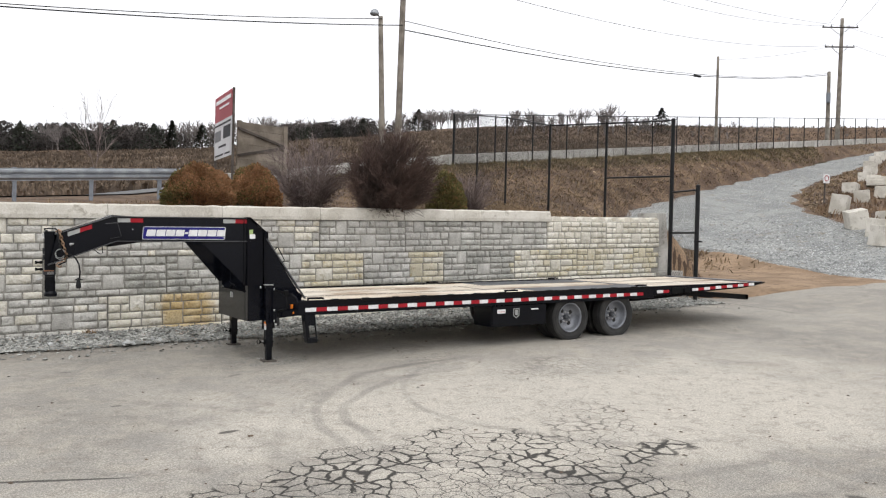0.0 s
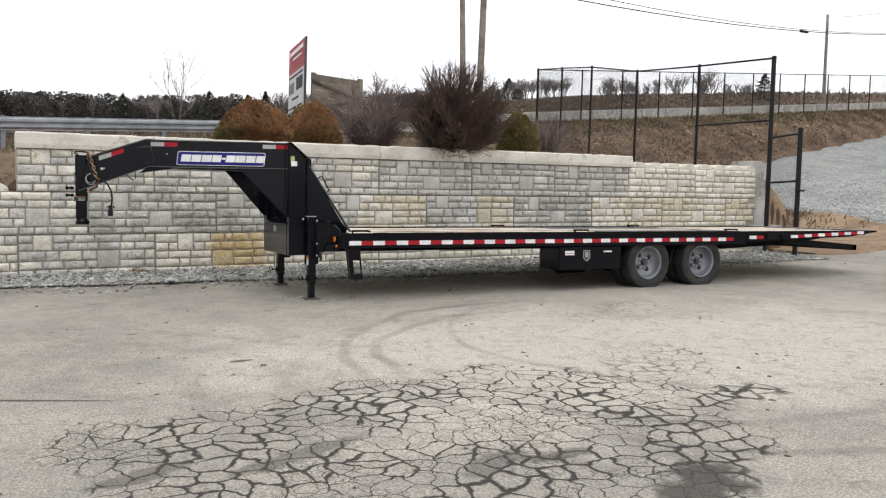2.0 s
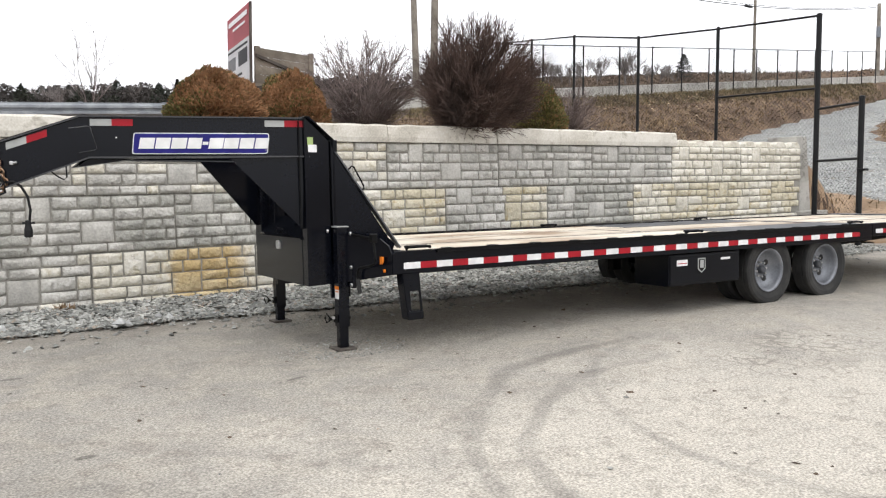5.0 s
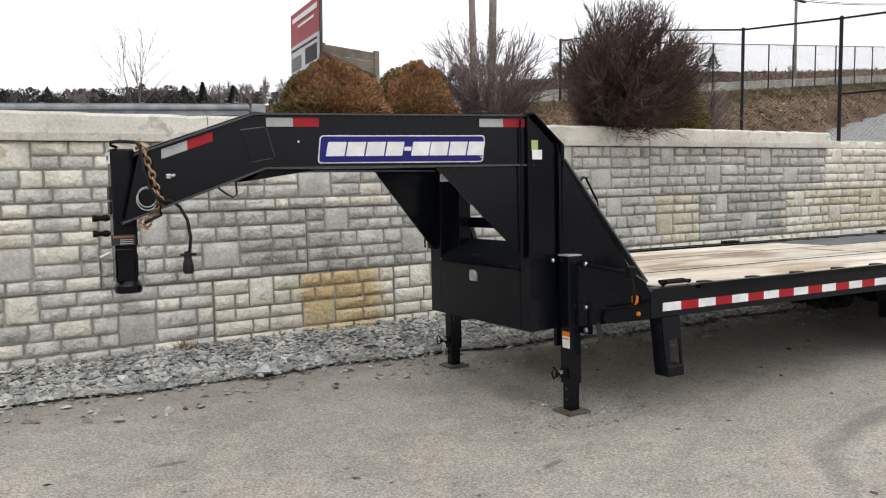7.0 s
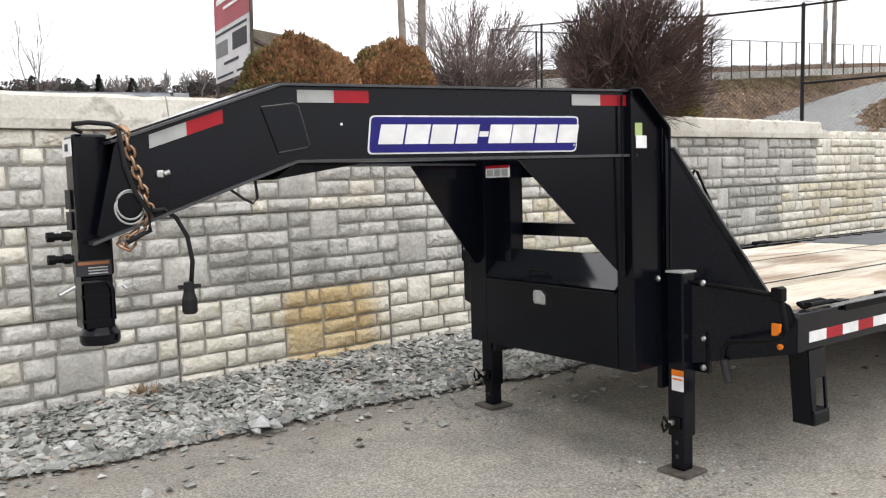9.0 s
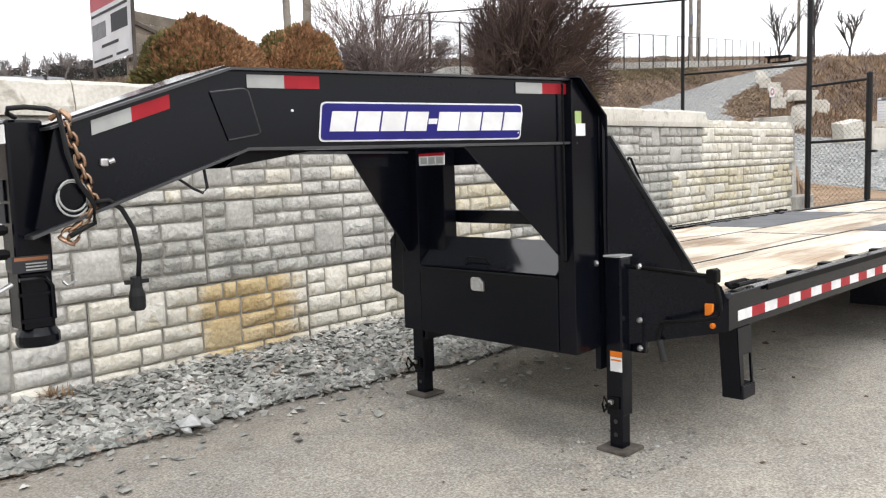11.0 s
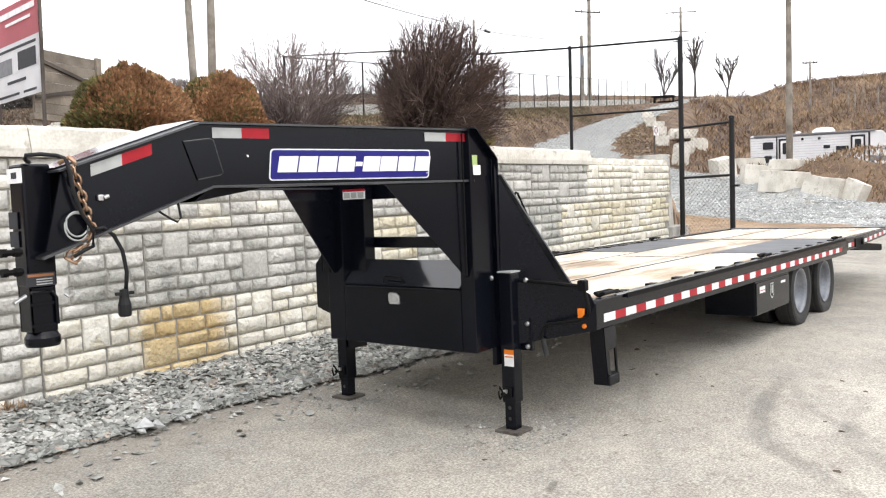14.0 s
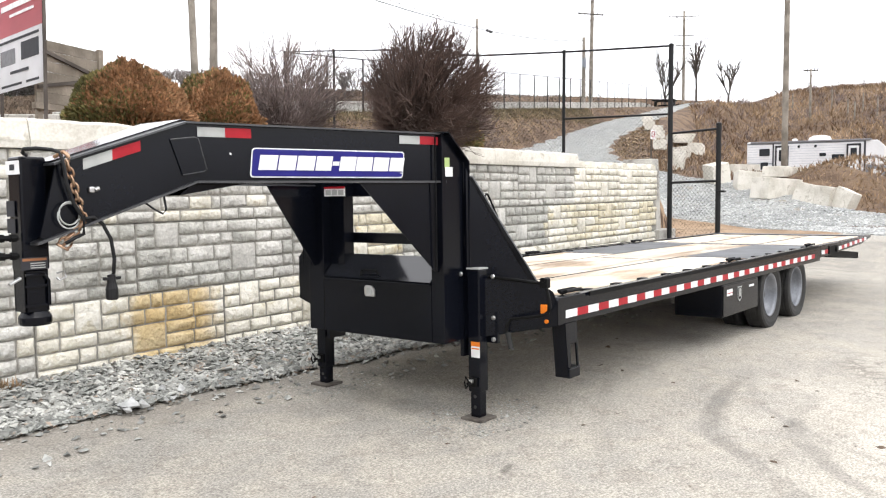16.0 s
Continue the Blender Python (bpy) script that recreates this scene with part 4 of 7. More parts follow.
        tube(bm, [(3.93, -1.225, 0.91), (3.925, -1.245, 0.87), (3.925, -1.262, 0.80), (3.925, -1.266, 0.755), (3.925, -1.25, 0.718), (3.925, -1.19, 0.698), (3.93, -1.08, 0.68), (3.93, -0.965, 0.663), (3.93, -0.94, 0.63), (3.93, -0.93, 0.585), (3.93, -0.945, 0.53)], 0.011, 8)
        crank = tp("crank_handle", bm, M_BLACK2, jack)
        bm = bmesh.new()
        tube(bm, [(3.93, -0.938, 0.57), (3.93, -0.964, 0.465)], 0.017, 10)
        tp("grip", bm, M_RUBBER, crank)
        bm = bmesh.new()
        box(bm, 3.905, 3.955, -1.255, -1.2, 0.88, 0.945, 0.008)
        cyl(bm, (3.9, -1.23, 0.935), (3.96, -1.23, 0.935), 0.014, 8)
        tp("universal_joint", bm, M_BLACK2, crank)
    # outer fascia from the column to the deck edge, with marker lamps
    bm = bmesh.new()
    slab(bm, [(3.96, side * -0.66, 0.56), (3.96, side * -0.66, 1.10), (3.96, side * -1.03, 1.085), (3.96, side * -1.11, 1.0), (3.96, side * -1.11, 0.67), (3.96, side * -0.99, 0.63)] if side < 0 else
         [(3.856, -0.672, 0.515), (3.856, -0.672, 0.93), (4.052, -1.107, 0.90), (4.089, -1.189, 0.84), (4.101, -1.215, 0.77), (4.101, -1.215, 0.615)], 0.014)
    fascia = tp("front_fascia", bm, M_BLACK)
    if side > 0:
        bm = bmesh.new()
        prism(bm, [(-1.172, 0.758), (-1.128, 0.758), (-1.128, 0.698), (-1.152, 0.70), (-1.168, 0.718)], "x", 4.03, 4.05, 0.004)
        tp("marker_lamp", bm, M_ORANGE, fascia, "amber marker lamp")
        bm = bmesh.new()
        lathe(bm, [(0.001, 0.0), (0.014, 0.0), (0.014, -0.012), (0.001, -0.016)], 12, "x", (4.065, -1.157, 0.645))
        tp("marker_lamp", bm, M_ORANGE, fascia)

# tie bars between the two neck beams and the coupler head
bm = bmesh.new()
slab(bm, [(1.39, -0.03, 1.660), (2.04, -0.15, 1.892), (2.04, 0.24, 1.892), (1.39, 0.14, 1.660)], 0.01)
tp("cover_plate", bm, M_LID)
bm = bmesh.new()
prism(bm, [(2.04, 1.875), (2.045, 1.893), (2.35, 1.876), (2.35, 1.868)], "y", -0.15, 0.25)
tp("cover_plate", bm, M_BLACK)
bm = bmesh.new()
prism(bm, [(1.97, 1.492), (2.40, 1.556), (2.40, 1.568), (2.07, 1.568)], "y", -0.21, 0.21, 0.003)
tp("belly_plate", bm, M_BLACK)
bm = bmesh.new()
box(bm, 3.84, 3.90, -0.66, 0.66, 1.14, 1.215, 0.004)
tp("cross_bar", bm, M_BLACK)
bm = bmesh.new()
box(bm, 3.84, 3.90, -0.66, 0.66, 1.48, 1.70, 0.004)
tp("cross_bar", bm, M_BLACK)
bm = bmesh.new()
box(bm, 3.70, 3.80, 0.33, 0.57, 0.95, 1.585, 0.004)
tp("inner_post", bm, M_BLACK)

# coupler
CX, CY = 1.33, 0.085
bm = bmesh.new()
box(bm, CX - 0.064, CX + 0.064, CY - 0.064, CY + 0.064, 1.14, 1.685, 0.012)
coupler = tp("coupler_tube", bm, M_BLACK)
bm = bmesh.new()
box(bm, CX - 0.06, CX + 0.05, CY - 0.056, CY - 0.046, 0.94, 1.14, 0.003)
box(bm, CX - 0.06, CX - 0.048, CY - 0.056, CY + 0.056, 0.94, 1.16, 0.003)
box(bm, CX + 0.042, CX + 0.056, CY - 0.056, CY + 0.056, 0.94, 1.16, 0.003)
box(bm, CX - 0.06, CX + 0.056, CY + 0.035, CY + 0.056, 0.94, 1.16, 0.003)
tp("inner_tube", bm, M_BLACK, coupler)
bm = bmesh.new()
for z0 in (0.965, 1.06):
    box(bm, CX - 0.066, CX + 0.045, CY - 0.066, CY - 0.05, z0, z0 + 0.012)
tube(bm, [(CX - 0.06, CY - 0.068, 1.12), (CX + 0.03, CY - 0.068, 1.12), (CX + 0.05, CY - 0.068, 1.09), (CX + 0.05, CY - 0.068, 0.97)], 0.008, 6)
tp("latch_lever", bm, M_BLACK, coupler)
bm = bmesh.new()
lathe(bm, [(0.001, 0.872), (0.07, 0.872), (0.076, 0.885), (0.076, 0.912), (0.07, 0.922), (0.06, 0.94), (0.001, 0.945)], 24, "z", (CX + 0.01, CY, 0))
tp("socket_flange", bm, M_BLACK, coupler)
for z0 in (1.215, 1.30):
    bm = bmesh.new()
    cyl(bm, (CX - 0.16, CY - 0.05, z0), (CX - 0.08, CY - 0.05, z0), 0.014, 10)
    lathe(bm, [(0.001, -0.17), (0.021, -0.17), (0.021, -0.145), (0.001, -0.145)], 6, "x", (CX, CY - 0.05, z0))
    lathe(bm, [(0.001, -0.115), (0.021, -0.115), (0.021, -0.09), (0.001, -0.09)], 6, "x", (CX, CY - 0.05, z0))
    tp("set_bolt", bm, M_BLACK2, coupler)
bm = bmesh.new()
tube(bm, [(CX - 0.09, CY - 0.08, 1.11), (CX - 0.15, CY - 0.10, 1.085)], 0.009, 8)
tp("pin_handle", bm, M_CHROME, coupler)
bm = bmesh.new()
tube(bm, [(CX + 0.09, CY - 0.07, 1.12), (CX + 0.12, CY - 0.09, 1.13), (CX + 0.125, CY - 0.09, 1.10), (CX + 0.10, CY - 0.08, 1.085), (CX + 0.088, CY - 0.07, 1.10)], 0.006, 6)
tp("release_pin", bm, M_CHROME, coupler, "bright release pin with a ring")
for z0, z1, y0, y1, mt in ((1.60, 1.665, -0.075, 0.06, M_WHITE), (1.40, 1.475, -0.01, 0.07, M_SIGNTXT), (1.32, 1.39, -0.01, 0.07, M_SIGNTXT)):
    bm = bmesh.new()
    box(bm, CX - 0.0715, CX - 0.0685, CY + y0, CY + y1, z0, z1)
    tp("sticker", bm, mt, coupler)
bm = bmesh.new()
box(bm, CX - 0.0728, CX - 0.0705, CY - 0.03, CY + 0.02, 1.62, 1.648, 0.0005)
tp("emblem", bm, M_SIGNTXT, coupler)
bm = bmesh.new()
box(bm, CX - 0.08, CX + 0.05, CY - 0.0715, CY - 0.0685, 1.145, 1.205)
tp("warning_label", bm, M_SIGNTXT, coupler, "worn warning label")
bm = bmesh.new()
box(bm, CX - 0.072, CX + 0.042, CY - 0.0725, CY - 0.0705, 1.188, 1.2)
tp("label_head", bm, M_BROWN, coupler)
bm = bmesh.new()
for k in range(3):
    box(bm, CX - 0.035, CX + 0.036, CY - 0.0725, CY - 0.0705, 1.152 + k * 0.011, 1.157 + k * 0.011)
tp("print_bar", bm, M_SILVER, coupler)

# toolbox between the columns: sloping lid, latch and handle
bm = bmesh.new()
prism(bm, [(3.616, 0.507), (4.06, 0.53), (4.06, 1.03), (3.79, 1.03), (3.616, 0.888)], "y", -0.548, 0.466, 0.006)
toolbox = tp("toolbox", bm, M_BLACK)
bm = bmesh.new()
slab(bm, [(3.61, -0.545, 0.902), (3.61, 0.46, 0.902), (3.79, 0.46, 1.058), (3.79, -0.545, 1.058)], 0.014)
tp("lid", bm, M_LID, toolbox)
bm = bmesh.new()
box(bm, 3.602, 3.618, -0.545, 0.46, 0.886, 0.897, 0.003)
tp("lid_lip", bm, M_BLACK, toolbox)
bm = bmesh.new()
prism(bm, [(-0.05, 0.785), (0.035, 0.785), (0.045, 0.80), (0.045, 0.845), (0.035, 0.86), (-0.02, 0.86), (-0.05, 0.835)], "x", 3.602, 3.6175, 0.003)
latch = tp("latch", bm, M_CHROME, toolbox, "bright paddle latch")
bm = bmesh.new()
prism(bm, [(-0.03, 0.80), (0.02, 0.80), (0.02, 0.845), (-0.012, 0.845), (-0.03, 0.83)], "x", 3.598, 3.6035, 0.001)
tp("paddle", bm, M_SILVER, latch)
bm = bmesh.new()
tube(bm, [(3.625, 0.10, 0.925), (3.63, 0.10, 0.955), (3.635, 0.085, 0.965), (3.635, -0.05, 0.962), (3.63, -0.065, 0.95), (3.622, -0.07, 0.92)], 0.006, 6)
tp("handle", bm, M_BLACK2, toolbox)
bm = bmesh.new()
box(bm, 3.598, 3.604, 0.215, 0.42, 1.485, 1.545)
tp("serial_label", bm, M_WHITE, trailer, "white label with a red head")
bm = bmesh.new()
box(bm, 3.596, 3.6025, 0.215, 0.42, 1.538, 1.553)
tp("label_head", bm, M_RED, trailer)
for i in range(3):
    bm = bmesh.new()
    box(bm, 3.596, 3.602, 0.225 + i * 0.064, 0.277 + i * 0.064, 1.493, 1.53)
    tp("print_bar", bm, M_SILVER, trailer)
bm = bmesh.new()
box(bm, 3.64, 3.69, -0.6595, -0.6565, 1.655, 1.72)
tp("sticker", bm, M_GREEN, trailer, "green and white inspection sticker")
bm = bmesh.new()
box(bm, 3.645, 3.72, -0.6605, -0.6575, 1.60, 1.66)
tp("sticker", bm, M_WHITE, trailer)


# reflective tape and the name board on the neck
def on_beam(name, x0, x1, z0, z1, mat, parent, lift=0.004, slope=0.0, label=""):
    bm = bmesh.new()
    slab(bm, [(x0, beam_y(x0) - lift, z0), (x1, beam_y(x1) - lift, z0 + slope * (x1 - x0)), (x1, beam_y(x1) - lift, z1 + slope * (x1 - x0)), (x0, beam_y(x0) - lift, z1)], 0.003)
    return tp(name, bm, mat, parent, label)


for x0, x1, x2 in ((2.074, 2.222, 2.368), (3.325, 3.475, 3.617)):
    on_beam("reflector_tape", x0, x1, 1.802, 1.853, M_SILVER, trailer, 0.005)
    on_beam("reflector_tape", x1, x2, 1.802, 1.853, M_RED, trailer, 0.005)
on_beam("reflector_tape", 1.515, 1.65, 1.622, 1.675, M_SILVER, trailer, 0.005, 0.36)
on_beam("reflector_tape", 1.65, 1.785, 1.6706, 1.7236, M_RED, trailer, 0.005, 0.36)


def rounded(x0, x1, z0, z1, r, lean=0.0):
    pts = []
    for cx, cz, a0 in ((x1 - r, z1 - r, 0), (x0 + r, z1 - r, 90), (x0 + r, z0 + r, 180), (x1 - r, z0 + r, 270)):
        for i in range(5):
            a = radians(a0 + i * 22.5)
            pts.append((cx + r * math.cos(a) + lean * (cz + r * math.sin(a) - z0), cz + r * math.sin(a)))
    return pts


def board(pts, lift, depth, mat, name, parent):
    bm = bmesh.new()
    slab(bm, [(x, beam_y(x) - lift, z) for x, z in pts], depth)
    return tp(name, bm, mat, parent)


DX0, DX1, DZ0, DZ1 = 2.354, 3.343, 1.588, 1.752
name_board = board(rounded(DX0, DX1, DZ0, DZ1, 0.02, 0.1), 0.005, 0.003, M_WHITE, "name_board", trailer)
name_board["label"] = "blue and white maker's name board"
board(rounded(DX0 + 0.007, DX1 - 0.007, DZ0 + 0.007, DZ1 - 0.007, 0.016, 0.1), 0.0075, 0.003, M_BLUE, "board_field", name_board)

# maker's mark on the board: a row of plain slanted white blocks
lx, lz, lh = DX0 + 0.045, DZ0 + 0.042, 0.083
for wd, gap in ((0.106, 0.009), (0.104, 0.009), (0.108, 0.009), (0.1, 0.006), (0.042, 0.006), (0.104, 0.006), (0.108, 0.009), (0.106, 0.009), (0.1, 0.006)):
    lo, hi = (0.36, 0.64) if wd < 0.05 else (0.0, 1.0)
    bm = bmesh.new()
    pts = []
    for u, v in ((0, lo), (1, lo), (1, hi), (0, hi)):
        x = lx + u * wd + v * lh * 0.2
        pts.append((x, beam_y(x) - 0.0102, lz + v * lh))
    slab(bm, pts, 0.003)
    tp("white_shape", bm, M_WHITE, name_board)
    lx += wd + gap
bm = bmesh.new()
box(bm, 3.325, 3.332, beam_y(3.33) - 0.012, beam_y(3.33) - 0.006, 1.615, 1.622)
tp("print_dot", bm, M_WHITE, name_board)

# deck: side rails, frame, cross members
TAIL, HINGE, D_TOP = 13.5, 10.55, 0.79
for side in (1, -1):
    lo, hi = (-1.22, -1.15) if side > 0 else (1.15, 1.22)
    bm = bmesh.new()
    prism(bm, [(4.10, 0.618), (HINGE, 0.605), (HINGE, 0.80), (4.13, 0.80), (4.10, 0.78)], "y", lo, hi, 0.004)
    rail = tp("side_rail", bm, M_BLACK)
    # rub rail with its stake pockets
    bm = bmesh.new()
    a, b = (-1.30, -1.29) if side > 0 else (1.29, 1.30)
    e = side * -1.235
    box(bm, 4.5, HINGE - 0.15, e - 0.006, e + 0.006, 0.775, 0.806)
    tp("rub_rail", bm, M_BLACK2, rail)
    for i in range(13):
        bm = bmesh.new()
        x = 4.62 + i * 0.46
        box(bm, x, x + 0.09, min(side * -1.15, side * -1.09), max(side * -1.15, side * -1.09), 0.76, 0.803, 0.004)
        tp("stake_pocket", bm, M_BLACK2, rail)
    for x in (4.36, 7.56, 10.3):
        bm = bmesh.new()
        tube(bm, [(x - 0.1, side * -1.16, 0.81), (x - 0.1, side * -1.13, 0.825), (x + 0.1, side * -1.13, 0.825), (x + 0.12, side * -1.16, 0.815), (x + 0.1, side * -1.19, 0.825), (x - 0.1, side * -1.19, 0.825), (x - 0.1, side * -1.16, 0.81)], 0.012, 6)
        tp("tie_ring", bm, M_BLACK2, rail)
    # red and white conspicuity tape
    x, i = 4.197, 0
    yy = side * -1.222
    while x < HINGE - 0.4:
        bm = bmesh.new()
        box(bm, x, x + 0.152, yy - 0.0015, yy + 0.0015, 0.655, 0.707)
        tp("reflector_tape", bm, M_WHITE if i % 2 == 0 else M_RED, rail)
        x += 0.1525
        i += 1
    # dovetail: rail that tapers towards the tail
    bm = bmesh.new()
    prism(bm, [(HINGE + 0.01, 0.64), (12.85, 0.70), (TAIL, 0.775), (TAIL, 0.80), (HINGE + 0.01, 0.80)], "y", lo, hi, 0.004)
    tail = tp("dovetail_rail", bm, M_BLACK)
    for j, x in enumerate((10.62, 10.77)):
        bm = bmesh.new()
        box(bm, x, x + 0.145, yy - 0.0015, yy + 0.0015, 0.68, 0.73)
        tp("reflector_tape", bm, M_WHITE if j % 2 == 0 else M_RED, tail)
    x, j = 11.5, 0
    while x < 13.15:
        bm = bmesh.new()
        z = 0.69 + 0.033 * (x - 11.5)
        box(bm, x, x + 0.15, yy - 0.0015, yy + 0.0015, z, z + 0.048)
        tp("reflector_tape", bm, M_WHITE if j % 2 == 0 else M_RED, tail)
        x += 0.1525
        j += 1
    bm = bmesh.new()
    lathe(bm, [(0.001, -0.02), (0.04, -0.02), (0.04, 0.02), (0.001, 0.02)], 14, "y", (11.3, side * -1.235, 0.715))
    box(bm, 10.98, 11.42, min(side * -1.23, side * -1.215), max(side * -1.23, side * -1.215), 0.66, 0.77, 0.004)
    tp("hinge_lug", bm, M_BLACK2, tail)
    # under-frame: the long main beam with its flanges
    y0 = side * -0.62
    bm = bmesh.new()
    prism(bm, [(4.1, 0.56), (8.2, 0.56), (8.5, 0.47), (10.2, 0.47), (10.6, 0.54), (10.6, 0.66), (4.1, 0.66)], "y", y0 - 0.006, y0 + 0.006)
    box(bm, 4.1, 8.2, y0 - 0.06, y0 + 0.06, 0.552, 0.562)
    box(bm, 4.1, 10.6, y0 - 0.07, y0 + 0.07, 0.66, 0.672)
    tp("main_beam", bm, M_BLACK2)
    bm = bmesh.new()
    prism(bm, [(10.6, 0.50), (12.1, 0.56), (12.9, 0.66), (12.9, 0.74), (10.6, 0.70)], "y", y0 - 0.04, y0 + 0.04)
    tp("dovetail_beam", bm, M_BLACK2)
for i in range(15):
    bm = bmesh.new()
    box(bm, 4.28 + i * 0.43, 4.34 + i * 0.43, -1.15, 1.15, 0.66, 0.735)
    tp("cross_member", bm, M_BLACK2)
bm = bmesh.new()
box(bm, 4.2, 4.24, -1.2, 1.2, 0.62, 0.80, 0.004)
tp("front_channel", bm, M_BLACK)
bm = bmesh.new()
box(bm, HINGE - 0.06, HINGE + 0.06, -1.15, 1.15, 0.765, 0.793, 0.003)
tp("hinge_plate", bm, M_STEELPATCH)
bm = bmesh.new()
prism(bm, [(13.28, 0.72), (TAIL, 0.78), (TAIL, 0.803), (13.28, 0.803)], "y", -1.15, 1.15, 0.003)
tp("tail_plate", bm, M_STEELPATCH)
bm = bmesh.new()
prism(bm, [(11.45, 0.60), (13.15, 0.47), (13.15, 0.56), (11.6, 0.68)], "y", -1.12, -1.04, 0.006)
prism(bm, [(11.45, 0.60), (13.15, 0.47), (13.15, 0.56), (11.6, 0.68)], "y", 1.04, 1.12, 0.006)
box(bm, 13.05, 13.15, -1.12, 1.12, 0.47, 0.56, 0.006)
tp("bumper_frame", bm, M_BLACK2)

# planks: main deck in three bays across, the dovetail in two
def lay(x0, x1, y0, y1, count):
    w = (y1 - y0) / count
    bm = bmesh.new()
    box(bm, x0 + 0.003, x1 - 0.003, -w / 2 + 0.004, w / 2 - 0.004, 0.745, 0.788, 0.004)
    me = None
    for i in range(count):
        if me is None:
            ob = tp("plank", bm, M_PLANK)
            me = ob.data
        else:
            ob = new("plank", me)
            ob.parent = trailer
        ob.location = (0, y0 + (i + 0.5) * w, random.uniform(-0.002, 0.002))


lay(4.245, 8.15, -1.09, -0.42, 5)
lay(4.245, 7.6, -0.40, 0.40, 6)
lay(7.62, HINGE - 0.065, -0.40, 0.40, 6)
lay(4.245, 8.15, 0.42, 1.09, 5)
for y0, y1 in ((-1.09, -0.40), (-0.38, 0.38), (0.40, 1.09)):
    lay(HINGE + 0.065, 13.27, y0, y1, 5)
for y0, y1 in ((-1.14, -0.42), (0.42, 1.14)):
    bm = bmesh.new()
    box(bm, 8.16, HINGE - 0.07, y0, y1, 0.762, 0.792, 0.003)
    tp("tread_plate", bm, M_STEELPATCH, trailer, "worn dark steel plate over the wheels")
for y in (-0.41, 0.41):
    bm = bmesh.new()
    box(bm, 4.245, 8.16, y - 0.009, y + 0.009, 0.74, 0.79)
    tp("deck_strip", bm, M_BLACK2)
bm = bmesh.new()
box(bm, 7.602, 7.618, -0.40, 0.40, 0.74, 0.79)
tp("deck_strip", bm, M_BLACK2)
for y in (-0.39, 0.39):
    bm = bmesh.new()
    box(bm, HINGE + 0.065, 13.27, y - 0.008, y + 0.008, 0.74, 0.79)
    tp("deck_strip", bm, M_BLACK2)

# wheels: dual tyres on steel rims
def wheel(x, side):
    z = 0.352
    root = empty("wheel")
    root.parent = trailer
    root.location = (x - TX, side * -1.0, z)
    R = 0.375
    out = -1 if side > 0 else 1
    for off in (0.02, -0.25):
        bm = bmesh.new()
        prof = [(0.235, -0.075), (0.30, -0.098), (0.345, -0.10), (0.368, -0.088), (R, -0.06), (R - 0.006, -0.032), (R, -0.028), (R, 0.028), (R - 0.006, 0.032), (R, 0.06), (0.368, 0.088), (0.345, 0.10), (0.30, 0.098), (0.235, 0.075)]
        c = out * (0.06 + off)
        rings = []
        seg = 40
        for r, h in prof:
            rings.append([bm.verts.new((r * math.cos(2 * math.pi * j / seg), c + h, max(r * math.sin(2 * math.pi * j / seg), -0.362))) for j in range(seg)])
        for a, b in zip(rings, rings[1:] + rings[:1]):
            for j in range(seg):
                bm.faces.new((a[j], a[(j + 1) % seg], b[(j + 1) % seg], b[j]))
        bmesh.ops.recalc_face_normals(bm, faces=bm.faces[:])
        part("tyre", bm, M_RUBBER, root, smooth=False)
    bm = bmesh.new()
    f = out * 0.16
    prof = [(0.238, f), (0.236, f + out * 0.006), (0.222, f), (0.21, f - out * 0.03), (0.20, f - out * 0.10), (0.165, f - out * 0.115), (0.15, f - out * 0.125), (0.085, f - out * 0.12), (0.001, f - out * 0.12)]
    rings = [[bm.verts.new((r * math.cos(2 * math.pi * j / 32), h, r * math.sin(2 * math.pi * j / 32))) for j in range(32)] for r, h in prof]
    for a, b in zip(rings, rings[1:]):
        for j in range(32):
            bm.faces.new((a[j], a[(j + 1) % 32], b[(j + 1) % 32], b[j]))
    bmesh.ops.recalc_face_normals(bm, faces=bm.faces[:])
    rim = part("rim", bm, M_RIM, root, smooth=True)
    # hand holes as solid dark discs, the shade inside them given by colour
    for j in range(4):
        a = radians(35 + 90 * j)
        bm = bmesh.new()
        lathe(bm, [(0.001, f - out * 0.117), (0.034, f - out * 0.117), (0.034, f - out * 0.125), (0.001, f - out * 0.126)], 12, "y", (0.125 * math.cos(a), 0, 0.125 * math.sin(a)))
        part("hand_hole_disc", bm, M_RUBBER, rim)
    bm = bmesh.new()
    lathe(bm, [(0.001, f - out * 0.06), (0.03, f - out * 0.062), (0.04, f - out * 0.075), (0.045, f - out * 0.12), (0.001, f - out * 0.121)], 16, "y")
    hub = part("hub", bm, M_STEELPATCH, root)
    for j in range(8):
        a = radians(45 * j + 10)
        bm = bmesh.new()
        lathe(bm, [(0.001, f - out * 0.09), (0.012, f - out * 0.09), (0.012, f - out * 0.121), (0.001, f - out * 0.122)], 6, "y", (0.08 * math.cos(a), 0, 0.08 * math.sin(a)))
        part("lug_nut", bm, M_CHROME, hub)


for side in (1, -1):
    for x in (8.74, 9.73):
        wheel(x, side)
for x in (8.74, 9.73):
    bm = bmesh.new()
    cyl(bm, (x, -0.95, 0.352), (x, 0.95, 0.352), 0.06, 14)
    tp("axle", bm, M_BLACK2)
# spring hangers
for side in (1, -1):
    for x in (8.15, 9.24, 10.3):
        bm = bmesh.new()
        box(bm, x - 0.06, x + 0.06, side * -0.62 - 0.05, side * -0.62 + 0.05, 0.27, 0.40)
        tp("spring_hanger", bm, M_BLACK2)
